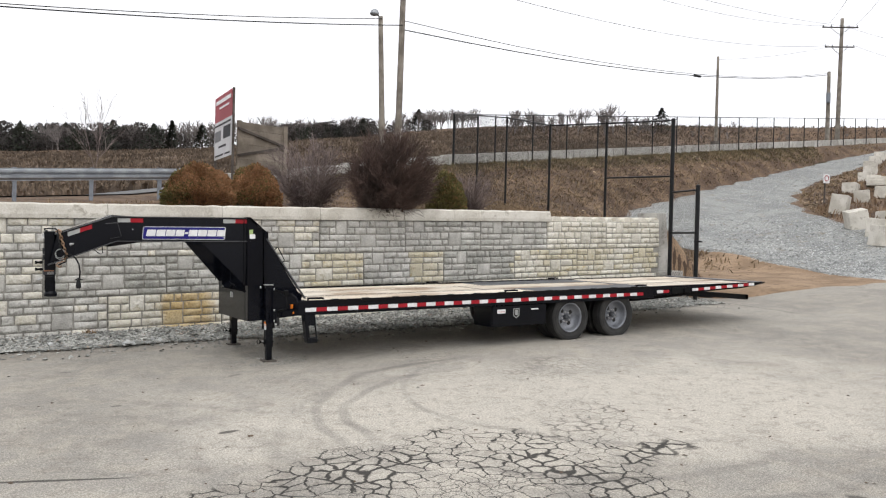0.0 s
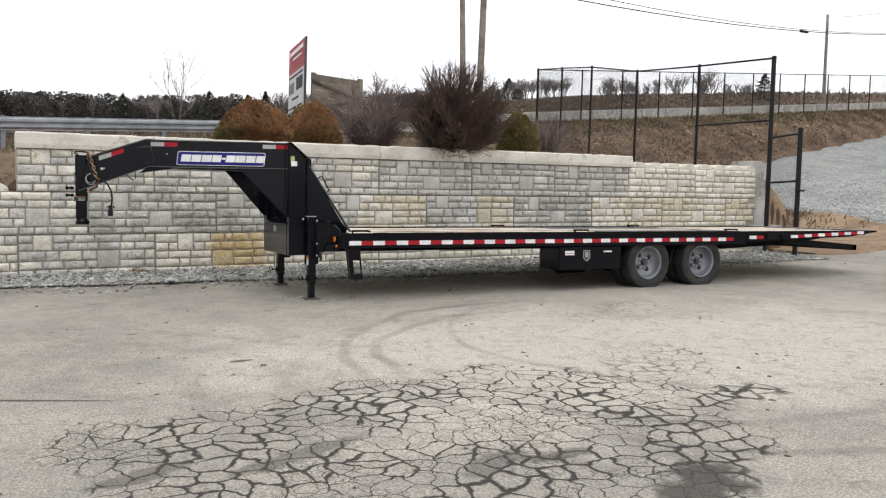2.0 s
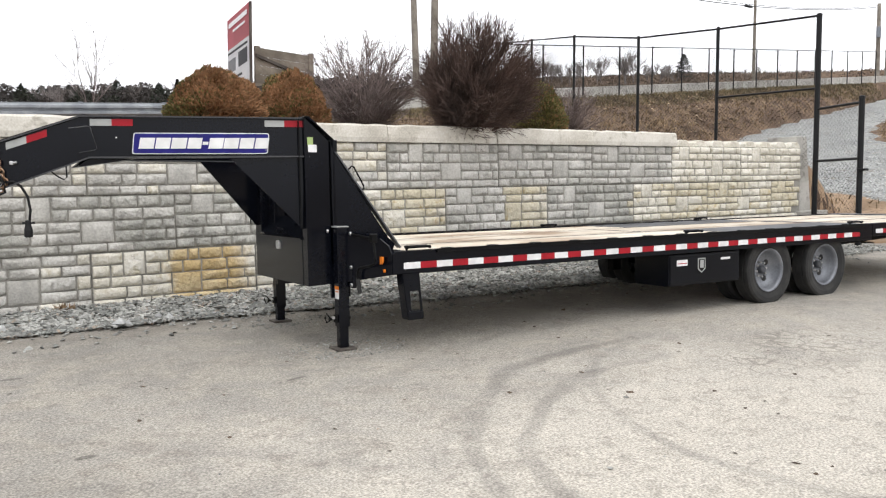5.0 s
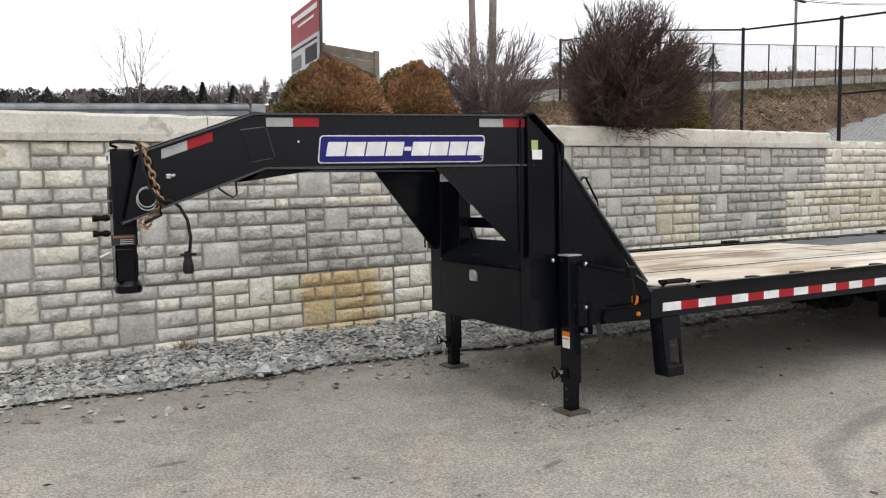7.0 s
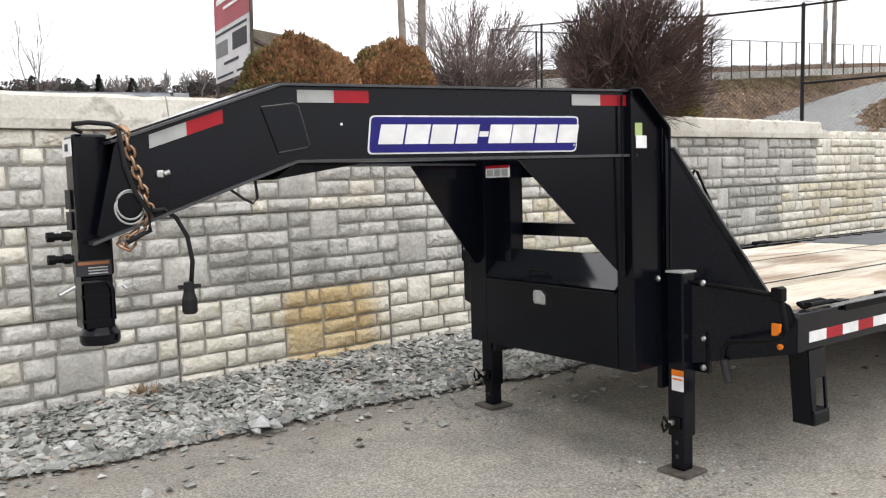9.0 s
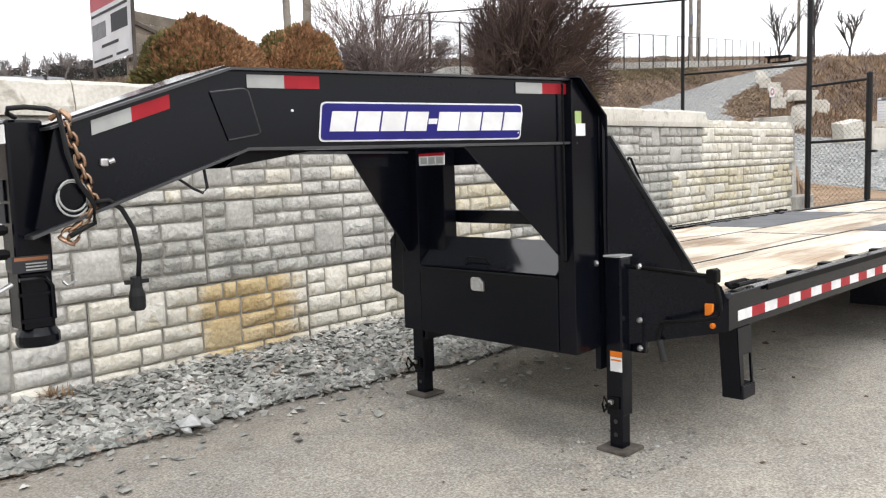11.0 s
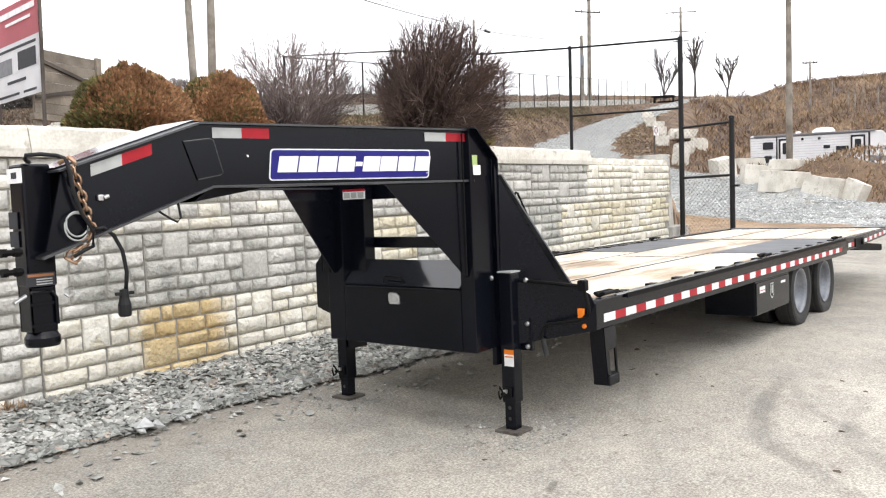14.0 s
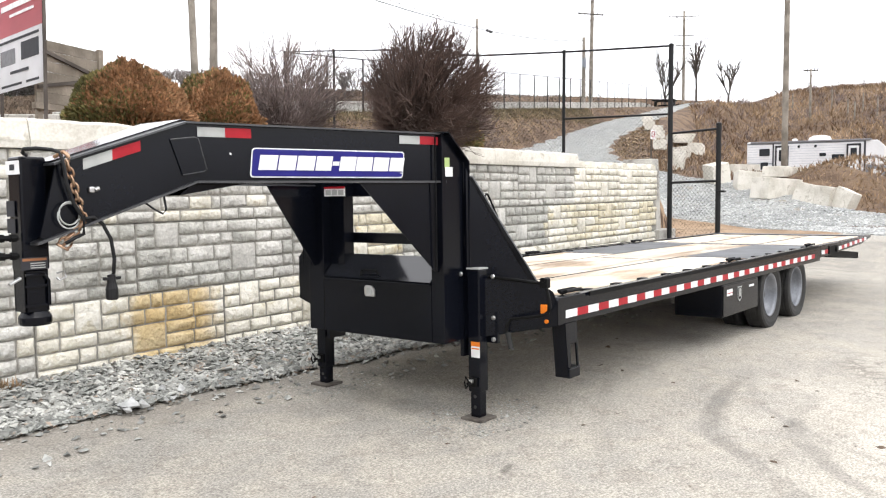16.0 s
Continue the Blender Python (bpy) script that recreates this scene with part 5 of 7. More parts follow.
# side toolbox ahead of the wheels
bm = bmesh.new()
box(bm, 7.18, 8.22, -1.19, -0.72, 0.285, 0.60, 0.006)
side_box = tp("side_box", bm, M_BLACK)
bm = bmesh.new()
box(bm, 7.195, 8.2, -1.199, -1.191, 0.295, 0.585, 0.004)
door = tp("box_door", bm, M_BLACK, side_box)
bm = bmesh.new()
box(bm, 7.28, 7.43, -1.203, -1.1995, 0.485, 0.545)
tp("warning_label", bm, M_WHITE, door, "small white label")
bm = bmesh.new()
box(bm, 7.29, 7.42, -1.2045, -1.2025, 0.505, 0.513)
tp("print_bar", bm, M_RED, door)
bm = bmesh.new()
prism(bm, [(7.58, 0.55), (7.69, 0.55), (7.69, 0.44), (7.635, 0.40), (7.58, 0.44)], "y", -1.203, -1.1995)
tp("shield_emblem", bm, M_SILVER, door)
bm = bmesh.new()
prism(bm, [(7.592, 0.54), (7.678, 0.54), (7.678, 0.447), (7.635, 0.414), (7.592, 0.447)], "y", -1.2045, -1.2028)
tp("emblem_field", bm, M_BLACK2, door)
bm = bmesh.new()
box(bm, 7.61, 7.66, -1.2055, -1.2042, 0.45, 0.53)
tp("emblem_field", bm, M_SILVER, door)
bm = bmesh.new()
box(bm, 7.92, 8.06, -1.203, -1.1995, 0.518, 0.54)
tp("print_bar", bm, M_WHITE, door)

# folding side step
SX = 4.185
bm = bmesh.new()
slab(bm, [(SX, -1.222, 0.618), (SX, -1.125, 0.618), (SX + 0.045, -1.125, 0.262), (SX + 0.045, -1.222, 0.262)], 0.012)
step = tp("side_step", bm, M_BLACK)
bm = bmesh.new()
for poly in (((0.0, 0.618), (0.15, 0.618), (0.16, 0.475), (0.015, 0.475)), ((0.015, 0.475), (0.06, 0.475), (0.075, 0.30), (0.04, 0.30)), ((0.143, 0.475), (0.16, 0.475), (0.178, 0.30), (0.163, 0.30))):
    prism(bm, [(SX + dx, z) for dx, z in poly], "y", -1.226, -1.214)
tp("step_plate", bm, M_BLACK, step)
bm = bmesh.new()
box(bm, SX + 0.04, SX + 0.18, -1.235, -1.12, 0.245, 0.312, 0.006)
tp("tread", bm, M_BLACK, step)
for k in range(5):
    bm = bmesh.new()
    box(bm, SX + 0.05 + k * 0.028, SX + 0.062 + k * 0.028, -1.235, -1.13, 0.312, 0.317)
    tp("tread_bar", bm, M_EDGE, step)

# safety chain, cables and plug hanging from the coupler
def chain(points, link=0.05):
    pts = [Vector(p) for p in points]
    seg = [(b - a).length for a, b in zip(pts, pts[1:])]
    total, d, i = sum(seg), 0.0, 0
    while d < total - link:
        def at(v):
            for a, b, L in zip(pts, pts[1:], seg):
                if v <= L:
                    return a + (b - a) * (v / L)
                v -= L
            return pts[-1]
        c, t = at(d + link / 2), (at(d + link) - at(d)).normalized()
        u = t.cross(Vector((0.3, 1, 0.2))).normalized()
        w = t.cross(u)
        if i % 2:
            u = w
        bm = bmesh.new()
        ring = [c + t * (link * 0.62 * math.cos(a)) + u * (link * 0.36 * math.sin(a)) for a in (2 * math.pi * j / 10 for j in range(11))]
        tube(bm, ring, 0.0066, 6, False)
        tp("chain_link", bm, M_CHAIN, safety_chain, smooth=True)
        d += link * 0.86
        i += 1


bm = bmesh.new()
ye = beam_y(1.45) - 0.03
tube(bm, [(1.385, ye + 0.03, 1.68), (1.41, ye - 0.01, 1.705), (1.43, ye - 0.02, 1.68)], 0.01, 8)
safety_chain = tp("safety_chain", bm, M_CHAIN, trailer, "copper-coloured zinc safety chain looped over the neck")
chain([(1.42, ye, 1.70), (1.432, ye - 0.015, 1.62), (1.455, ye - 0.015, 1.54), (1.48, ye - 0.01, 1.45), (1.503, ye, 1.38), (1.48, ye + 0.01, 1.335), (1.435, ye + 0.02, 1.30), (1.395, ye + 0.03, 1.265), (1.41, ye + 0.02, 1.245), (1.44, ye + 0.01, 1.28), (1.425, ye, 1.31)], 0.044)
bm = bmesh.new()
tube(bm, [(1.30, 0.02, 1.69), (1.265, -0.02, 1.70), (1.26, -0.04, 1.715), (1.31, -0.06, 1.72), (1.38, -0.07, 1.715), (1.40, ye + 0.0, 1.70), (1.40, ye - 0.03, 1.64), (1.41, ye - 0.03, 1.56), (1.44, ye - 0.03, 1.46), (1.49, ye - 0.03, 1.38), (1.495, ye - 0.01, 1.31), (1.46, ye, 1.295), (1.41, ye, 1.27)], 0.009, 8)
tp("brake_cable", bm, M_CABLE, trailer, smooth=True)
bm = bmesh.new()
tube(bm, [(1.50, ye - 0.01, 1.385), (1.55, ye - 0.01, 1.39), (1.60, ye, 1.355), (1.64, ye, 1.28), (1.655, ye, 1.18), (1.645, ye, 1.09)], 0.0095, 8)
lead = tp("wiring_lead", bm, M_CABLE, trailer, smooth=True)
bm = bmesh.new()
lathe(bm, [(0.001, 1.105), (0.02, 1.10), (0.022, 1.06), (0.03, 1.03), (0.03, 0.985), (0.024, 0.975), (0.001, 0.975)], 12, "z", (1.635, ye, 0))
box(bm, 1.595, 1.68, ye - 0.012, ye + 0.012, 1.075, 1.09)
tp("plug", bm, M_CABLE, lead)
bm = bmesh.new()
for k, (r0, dz) in enumerate(((0.055, 0.0), (0.05, 0.012))):
    tube(bm, [(1.425 + r0 * math.cos(a), ye - 0.012 - k * 0.004, 1.40 + dz + r0 * 1.1 * math.sin(a)) for a in (2 * math.pi * j / 20 for j in range(21))], 0.004, 6, False)
tp("breakaway_cable", bm, M_SILVER, trailer, "coiled grey breakaway cable", smooth=True)
bm = bmesh.new()
box(bm, 1.53, 1.56, beam_y(1.55) - 0.022, beam_y(1.55), 1.51, 1.54, 0.006)
cyl(bm, (1.56, beam_y(1.56) - 0.014, 1.525), (1.58, beam_y(1.58) - 0.014, 1.532), 0.011, 10)
tp("breakaway_switch", bm, M_CHROME, trailer, "bright breakaway switch")
bm = bmesh.new()
tube(bm, [(1.80, beam_y(1.8) + 0.02, 1.465), (1.85, beam_y(1.85), 1.42), (1.885, beam_y(1.9), 1.40), (1.905, beam_y(1.9), 1.42), (1.905, beam_y(1.9) + 0.02, 1.50)], 0.006, 6)
tp("wire_loop", bm, M_CABLE, trailer)
bm = bmesh.new()
lathe(bm, [(0.001, 0.0), (0.006, 0.0), (0.006, -0.004), (0.001, -0.005)], 8, "y", (2.25, beam_y(2.25) - 0.002, 1.715))
tp("rivet", bm, M_WHITE, trailer)

# ---- chain-link fence, gate and posts ----
def chainlink(name, p0, p1, z0a, z0b, z1a, z1b, parent, cell=0.075, wire=0.003):
    """Woven diamond mesh between two plan points, as crossing wires; bottom and top heights at each end."""
    L = math.hypot(p1[0] - p0[0], p1[1] - p0[1])
    ux, uy = (p1[0] - p0[0]) / L, (p1[1] - p0[1]) / L
    verts, faces = [], []
    H = max(z1a - z0a, z1b - z0b)
    def pt(u, v):
        f = u / L
        bot, top = z0a + (z0b - z0a) * f, z1a + (z1b - z1a) * f
        return (p0[0] + ux * u, p0[1] + uy * u, bot + (top - bot) * v / H)
    for sgn in (1, -1):
        c = -H if sgn > 0 else 0
        while c < (L if sgn > 0 else L + H):
            # u = c + sgn * v
            va, vb = 0.0, H
            ends = []
            for v in (0.0, H):
                ends.append((c + sgn * v, v))
            (ua, va), (ub, vb) = ends
            def clip(u, v, bound):
                return (bound, v + (bound - u) * sgn)
            for bound, low in ((0.0, True), (L, False)):
                if low:
                    if ua < bound and ub < bound:
                        ua = None
                        break
                    if ua < bound:
                        ua, va = clip(ua, va, bound)
                    if ub < bound:
                        ub, vb = clip(ub, vb, bound)
                else:
                    if ua > bound and ub > bound:
                        ua = None
                        break
                    if ua > bound:
                        ua, va = clip(ua, va, bound)
                    if ub > bound:
                        ub, vb = clip(ub, vb, bound)
            c += cell
            if ua is None or abs(vb - va) < 0.01:
                continue
            a, b = Vector(pt(ua, va)), Vector(pt(ub, vb))
            t = (b - a).normalized()
            n1 = Vector((-uy, ux, 0)) * wire * 0.6
            n2 = t.cross(n1).normalized() * wire * 0.6
            base = len(verts)
            for p in (a, b):
                for o in (n1, n2 - n1 * 0.5, -n2 - n1 * 0.5):
                    verts.append(p + o)
            for i in range(3):
                faces.append((base + i, base + (i + 1) % 3, base + 3 + (i + 1) % 3, base + 3 + i))
    ob = raw(name, verts, faces, M_FENCE, parent)
    return ob


def post(name, x, y, z0, z1, r, parent):
    bm = bmesh.new()
    cyl(bm, (x, y, z0), (x, y, z1), r, 10)
    lathe(bm, [(r + 0.004, z1 - 0.02), (r + 0.004, z1 + 0.01), (r * 0.5, z1 + 0.03), (0.002, z1 + 0.035)], 10, "z", (x, y, 0))
    return part(name, bm, M_FENCE, parent)


def bar(name, a, b, r, parent):
    bm = bmesh.new()
    cyl(bm, a, b, r, 8)
    return part(name, bm, M_FENCE, parent)


side_fence = tagged(empty("chain_link_fence"), "tall black chain-link fence running up the bank from the gate", "fence")
LINE = [(15.26, 14.05, 4.69), (15.53, 16.65, 4.92), (15.45, 18.95, 5.1), (16.55, 22.6, 5.85), (17.95, 26.4, 6.5), (19.47, 30.49, 7.18)]
for i, (x, y, z) in enumerate(LINE):
    post("post", x, y, land_at(x, y) - 0.2, z, 0.05 if i in (0, 5) else 0.036, side_fence)
for a, b in zip(LINE, LINE[1:]):
    bar("top_rail", (a[0], a[1], a[2] - 0.02), (b[0], b[1], b[2] - 0.02), 0.022, side_fence)
    za, zb = land_at(a[0], a[1]), land_at(b[0], b[1])
    chainlink("chain_link_mesh", a[:2], b[:2], max(za, a[2] - 3.0) + 0.1, max(zb, b[2] - 3.0) + 0.1, a[2], b[2], side_fence, 0.09)
bar("mid_rail", (15.26, 14.05, 3.32), (15.53, 16.65, 3.43), 0.022, side_fence)

gate = tagged(empty("gate"), "narrow black chain-link gate panel beside the drive", "gate")
G0, G1 = (15.26, 14.05), (14.91, 12.94)
post("post", G1[0], G1[1], land_at(*G1) - 0.2, 3.02, 0.05, gate)
for z in (2.93, 1.95):
    bar("rail", (G0[0], G0[1], z), (G1[0], G1[1], z), 0.024, gate)
chainlink("chain_link_mesh", G0, G1, 0.85, 0.8, 2.93, 2.93, gate, 0.09)
bm = bmesh.new()
box(bm, G1[0] - 0.06, G1[0] + 0.05, G1[1] - 0.13, G1[1] + 0.03, 1.73, 1.77, 0.005)
part("latch", bm, M_FENCE, gate)

# fence along the road behind its barrier
road_fence = tagged(empty("roadside_fence"), "long black chain-link fence along the road", "fence")
def rf(k):
    return FA[0] + 2.73 * k * RU[0], FA[1] + 2.73 * k * RU[1]
for k in range(1, 34):
    x, y = rf(k)
    z = land_at(x, y)
    post("post", x, y, z - 0.1, z + 2.2, 0.035, road_fence)
for k in range(0, 33):
    (xa, ya), (xb, yb) = rf(k), rf(k + 1)
    za, zb = land_at(xa, ya), land_at(xb, yb)
    bar("top_rail", (xa, ya, za + 2.2), (xb, yb, zb + 2.2), 0.022, road_fence)
    if k < 12:
        chainlink("chain_link_mesh", (xa, ya), (xb, yb), za + 0.1, zb + 0.1, za + 2.2, zb + 2.2, road_fence, 0.2, 0.005)

# low concrete barrier between road and bank
barrier = tagged(empty("wall_barrier"), "low line of pale concrete barrier blocks along the road", "barrier", kind="structure")
for k in range(-6, 50):
    q = k * 1.84
    x, y = FA[0] + q * RU[0] - 0.55 * RU[1], FA[1] + q * RU[1] + 0.55 * RU[0]
    z = land_at(x, y)
    bm = bmesh.new()
    prism(bm, [(-0.3, -0.4), (0.3, -0.4), (0.28, 0.47), (-0.28, 0.47)], "x", 0.01, 1.82, 0.02)
    ob = part("barrier_block", bm, M_CONC2, barrier)
    ob.matrix_basis = pose(x, y, z, 0, -math.degrees(math.atan(0.118)) if q > 0 else -6, math.degrees(math.atan2(RU[1], RU[0])))

# steel guardrail on the near side of the road
guard = tagged(empty("guardrail"), "galvanised steel guardrail on posts along the road", "guardrail")
def gp(q):
    x, y = FA[0] + q * RU[0] + 2.1 * RU[1], FA[1] + q * RU[1] - 2.1 * RU[0]
    return x, y, 2.83 + 0.075 * (q + 14)
prof = [(0, 0.0), (0.0, 0.03), (0.05, 0.08), (0.05, 0.12), (0, 0.16), (0.0, 0.18), (0.05, 0.22), (0.05, 0.27), (0, 0.31), (0, 0.34)]
verts, faces = [], []
qs = np.arange(-60, -13.7, 2.0)
for q in qs:
    x, y, z = gp(q)
    for o, h in prof:
        verts.append((x + o * RU[1], y - o * RU[0], z + 0.42 + h))
w = len(prof)
for i in range(len(qs) - 1):
    for j in range(w - 1):
        faces.append((i * w + j, i * w + j + 1, (i + 1) * w + j + 1, (i + 1) * w + j))
rail_ob = raw("rail", verts, faces, M_GALV, guard)
mod = rail_ob.modifiers.new("thick", "SOLIDIFY")
mod.thickness = 0.006
for q in np.arange(-58.5, -13, 2.0):
    x, y, z = gp(q)
    bm = bmesh.new()
    box(bm, x - 0.05, x + 0.05, y + 0.02, y + 0.14, z - 0.9, z + 0.78, 0.006)
    part("post", bm, M_RVGREY, guard)
bm = bmesh.new()
x, y, z = gp(-13.9)
box(bm, x - 0.02, x + 0.3, y - 0.07, y + 0.02, z + 0.42, z + 0.76, 0.02)
part("end_plate", bm, M_GALV, guard)

# ---- shrubs on the bank ----
def fan_bush(name, x, y, z0, mat, seed, label, width, depth, height, stems, side, r0=0.009, low=-0.4, lean=(0.0, 0.0), mid=0.52, floor=-9.0):
    """A bare shrub: stems fan from the root to a rounded crown, with slender forked twigs along their outer halves."""
    rr = random.Random(seed)
    store = {True: ([], []), False: ([], [])}
    def limb(a, b, ra, rb, thick):
        verts, faces = store[thick]
        t = (b - a).normalized()
        u = t.cross(Vector((0.31, 0.2, 0.93))).normalized()
        v = t.cross(u)
        base = len(verts)
        for p, r in ((a, ra), (b, rb)):
            for k in range(3):
                an = 2.094 * k
                verts.append(p + r * (math.cos(an) * u + math.sin(an) * v))
        for k in range(3):
            faces.append((base + k, base + (k + 1) % 3, base + 3 + (k + 1) % 3, base + 3 + k))
    def some(k):
        return Vector((rr.uniform(-k, k), rr.uniform(-k, k), rr.uniform(-k, k)))
    def shoot(p, d, length, r, n, lift):
        out = []
        for i in range(n):
            d = (d + some(0.1) + Vector((0, 0, lift))).normalized()
            q = p + d * (length / n)
            limb(p, q, r * (1 - 0.5 * i / n), r * (1 - 0.5 * (i + 1) / n), False)
            p = q
            out.append((p, d))
        return out
    heart = Vector((lean[0], lean[1], height * mid))
    for _ in range(stems):
        a, u = rr.uniform(0, 2 * math.pi), rr.uniform(low, 1.0)
        ring = math.sqrt(1 - u * u)
        k = rr.uniform(0.66, 0.93)
        tip = heart + Vector((ring * math.cos(a) * width / 2 * k, ring * math.sin(a) * depth / 2 * k, u * height * (1 - mid if u > 0 else mid) * k))
        tip.z = max(tip.z, floor)
        root = Vector((rr.uniform(-0.09, 0.09) * width, rr.uniform(-0.09, 0.09) * depth, 0))
        bend = Vector((tip.x * 0.42, tip.y * 0.42, tip.z * 0.62)) + some(0.06)
        pts = [root * (1 - f) ** 2 + bend * (2 * f * (1 - f)) + tip * f * f for f in (i / 8 for i in range(9))]
        r = r0 * rr.uniform(0.7, 1.15)
        for i in range(8):
            limb(pts[i], pts[i + 1], r * (1 - 0.09 * i), r * (1 - 0.09 * (i + 1)), True)
        for _ in range(side):
            i = rr.randrange(2, 9)
            out = (pts[i] - heart * 0.55)
            out = out.normalized() if out.length > 0.05 else Vector((0, 0, 1))
            d = ((pts[i] - pts[i - 1]).normalized() + out * 0.4 + some(0.75)).normalized()
            knots = shoot(pts[i], d, width * rr.uniform(0.10, 0.21), 0.0042, 3, 0.05)
            for q, d2 in knots[:2]:
                shoot(q, (d2 + some(0.7)).normalized(), width * rr.uniform(0.05, 0.1), 0.0034, 2, 0.05)
    root = tagged(empty(name, x, y, z0), label, "shrub")
    raw("stem_mass", store[True][0], store[True][1], mat, root)
    raw("twig_mass", store[False][0], store[False][1], mat, root)
    return root


fan_bush("bare_shrub", 6.5, 15.45, land_at(6.5, 15.45) - 0.03, M_TWIG, 5, "bare grey-purple shrub with fanning twigs on the bank",
         1.85, 1.5, 1.5, 120, 14, 0.0095, -0.5, (-0.08, 0.03), 0.52)
fan_bush("spreading_shrub", 7.45, 14.3, 1.98, M_TWIG2, 8, "large dark brown leafless shrub fanning out above the wall",
         1.9, 1.4, 1.62, 330, 21, 0.0095, -0.75, (0.03, -0.42), 0.5, 0.24)
fan_bush("bare_shrub", 10.4, 15.5, land_at(10.4, 15.5) - 0.03, M_TWIG, 15, "small bare brown shrub near the fence",
         1.25, 1.0, 1.05, 70, 13, 0.008, -0.3)


def leafy_bush(name, x, y, rx, ry, h, count, seed, label, green_side):
    """A clipped evergreen: short dense sprays of scale leaf over an uneven dome."""
    rr = random.Random(seed)
    z0 = land_at(x, y) - 0.05
    root = tagged(empty(name, x, y, z0), label, "shrub")
    data = {0: ([], []), 1: ([], [])}
    for i in range(count):
        a = rr.uniform(0, 2 * math.pi)
        u = rr.random()
        th = math.acos(1 - u * 1.05 if u < 0.95 else 0.0)
        dx, dy, dz = math.sin(th) * math.cos(a), math.sin(th) * math.sin(a), math.cos(th)
        bump = 1 + 0.10 * math.sin(3 * a + seed) * math.sin(th) + 0.045 * math.sin(7 * a + 4 * th) + 0.035 * math.sin(11 * th + 5 * a)
        k = bump * (rr.uniform(0.84, 1.0))
        p = Vector((dx * rx * k, dy * ry * k, h * (0.12 + 0.88 * dz * k) if dz > 0 else h * 0.1 * rr.random()))
        if dz < 0.35:
            p.z = h * rr.uniform(0.0, 0.5)
        out = Vector((dx, dy, dz * 0.8 + 0.5)).normalized()
        d = (out + Vector((rr.uniform(-1, 1), rr.uniform(-1, 1), rr.uniform(-1, 1))) * 0.4).normalized()
        side = d.cross(Vector((rr.uniform(-1, 1), rr.uniform(-1, 1), rr.uniform(-1, 1)))).normalized()
        L, W = rr.uniform(0.03, 0.062), rr.uniform(0.0035, 0.007)
        g = green_side * (0.47 * dy - 0.88 * dx) + 0.35 * math.sin(2.3 * a + 3 * th) + rr.uniform(-0.5, 0.5)
        vs, fs = data[1 if g > 0.42 or (green_side > 1.5 and rr.random() < 0.85) else 0]
        b = len(vs)
        nn = d.cross(side) * 0.012
        vs += [p, p + d * L * 0.5 + side * W + nn, p + d * L, p + d * L * 0.5 - side * W - nn]
        fs += [(b, b + 1, b + 2), (b, b + 2, b + 3)]
    for kk, mt, nm in ((0, M_RUST, "rusty_foliage"), (1, M_OLIVE, "green_foliage")):
        raw(nm, data[kk][0], data[kk][1], mt, root)
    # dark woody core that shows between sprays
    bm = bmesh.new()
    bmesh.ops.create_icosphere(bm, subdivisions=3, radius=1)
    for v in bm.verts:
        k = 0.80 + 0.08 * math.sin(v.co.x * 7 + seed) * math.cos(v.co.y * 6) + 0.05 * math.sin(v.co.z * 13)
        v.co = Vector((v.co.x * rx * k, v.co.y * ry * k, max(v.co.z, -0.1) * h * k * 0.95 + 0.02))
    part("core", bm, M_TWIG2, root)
    return root


leafy_bush("evergreen_shrub", 4.2, 15.3, 0.66, 0.58, 0.97, 78000, 2, "rounded evergreen shrub with rusty winter-burnt foliage", 1.25)
leafy_bush("evergreen_shrub", 5.27, 15.2, 0.52, 0.48, 0.99, 56000, 6, "smaller rounded evergreen shrub with rusty foliage", 0.5)
leafy_bush("evergreen_shrub", 9.35, 14.95, 0.42, 0.38, 1.0, 26000, 9, "olive and rusty evergreen shrub behind the dense bare one", 1.75)

# ---- crushed stone along the wall foot and on the drive ----
def stones(name, pts, sizes, mat, seed, label, flat=0.5):
    """Angular chips, each a jittered flattened block of eight faces, in one mesh."""
    rr = np.random.RandomState(seed)
    n = len(pts)
    base = np.array([(1, 0, 0), (0, 1, 0), (-1, 0, 0), (0, -1, 0), (0, 0, 1), (0, 0, -0.6)], float)
    V = base[None] * rr.uniform(0.55, 1.25, (n, 6, 1)) + rr.uniform(-0.28, 0.28, (n, 6, 3))
    V[:, :, 2] *= flat
    V *= sizes[:, None, None]
    ax, az = rr.uniform(-0.5, 0.5, n), rr.uniform(0, 6.28, n)
    ca, sa = np.cos(ax)[:, None], np.sin(ax)[:, None]
    y, z = V[:, :, 1] * ca - V[:, :, 2] * sa, V[:, :, 1] * sa + V[:, :, 2] * ca
    V[:, :, 1], V[:, :, 2] = y, z
    cz, sz = np.cos(az)[:, None], np.sin(az)[:, None]
    x, y = V[:, :, 0] * cz - V[:, :, 1] * sz, V[:, :, 0] * sz + V[:, :, 1] * cz
    V[:, :, 0], V[:, :, 1] = x, y
    V += np.asarray(pts)[:, None, :]
    tri = np.array([(0, 1, 4), (1, 2, 4), (2, 3, 4), (3, 0, 4), (1, 0, 5), (2, 1, 5), (3, 2, 5), (0, 3, 5)])
    F = (tri[None] + (np.arange(n) * 6)[:, None, None]).reshape(-1, 3)
    me = bpy.data.meshes.new(name)
    me.from_pydata(V.reshape(-1, 3).tolist(), [], F.tolist())
    me.materials.append(mat)
    return tagged(new(name, me), label, "gravel", kind="stuff")


rs = np.random.RandomState(4)
N = 38000
s = np.where(rs.rand(N) < 0.7, rs.uniform(-5, 5.5, N), rs.uniform(-9, 11.9, N))
edge = strip_edge(s)
v = rs.rand(N)
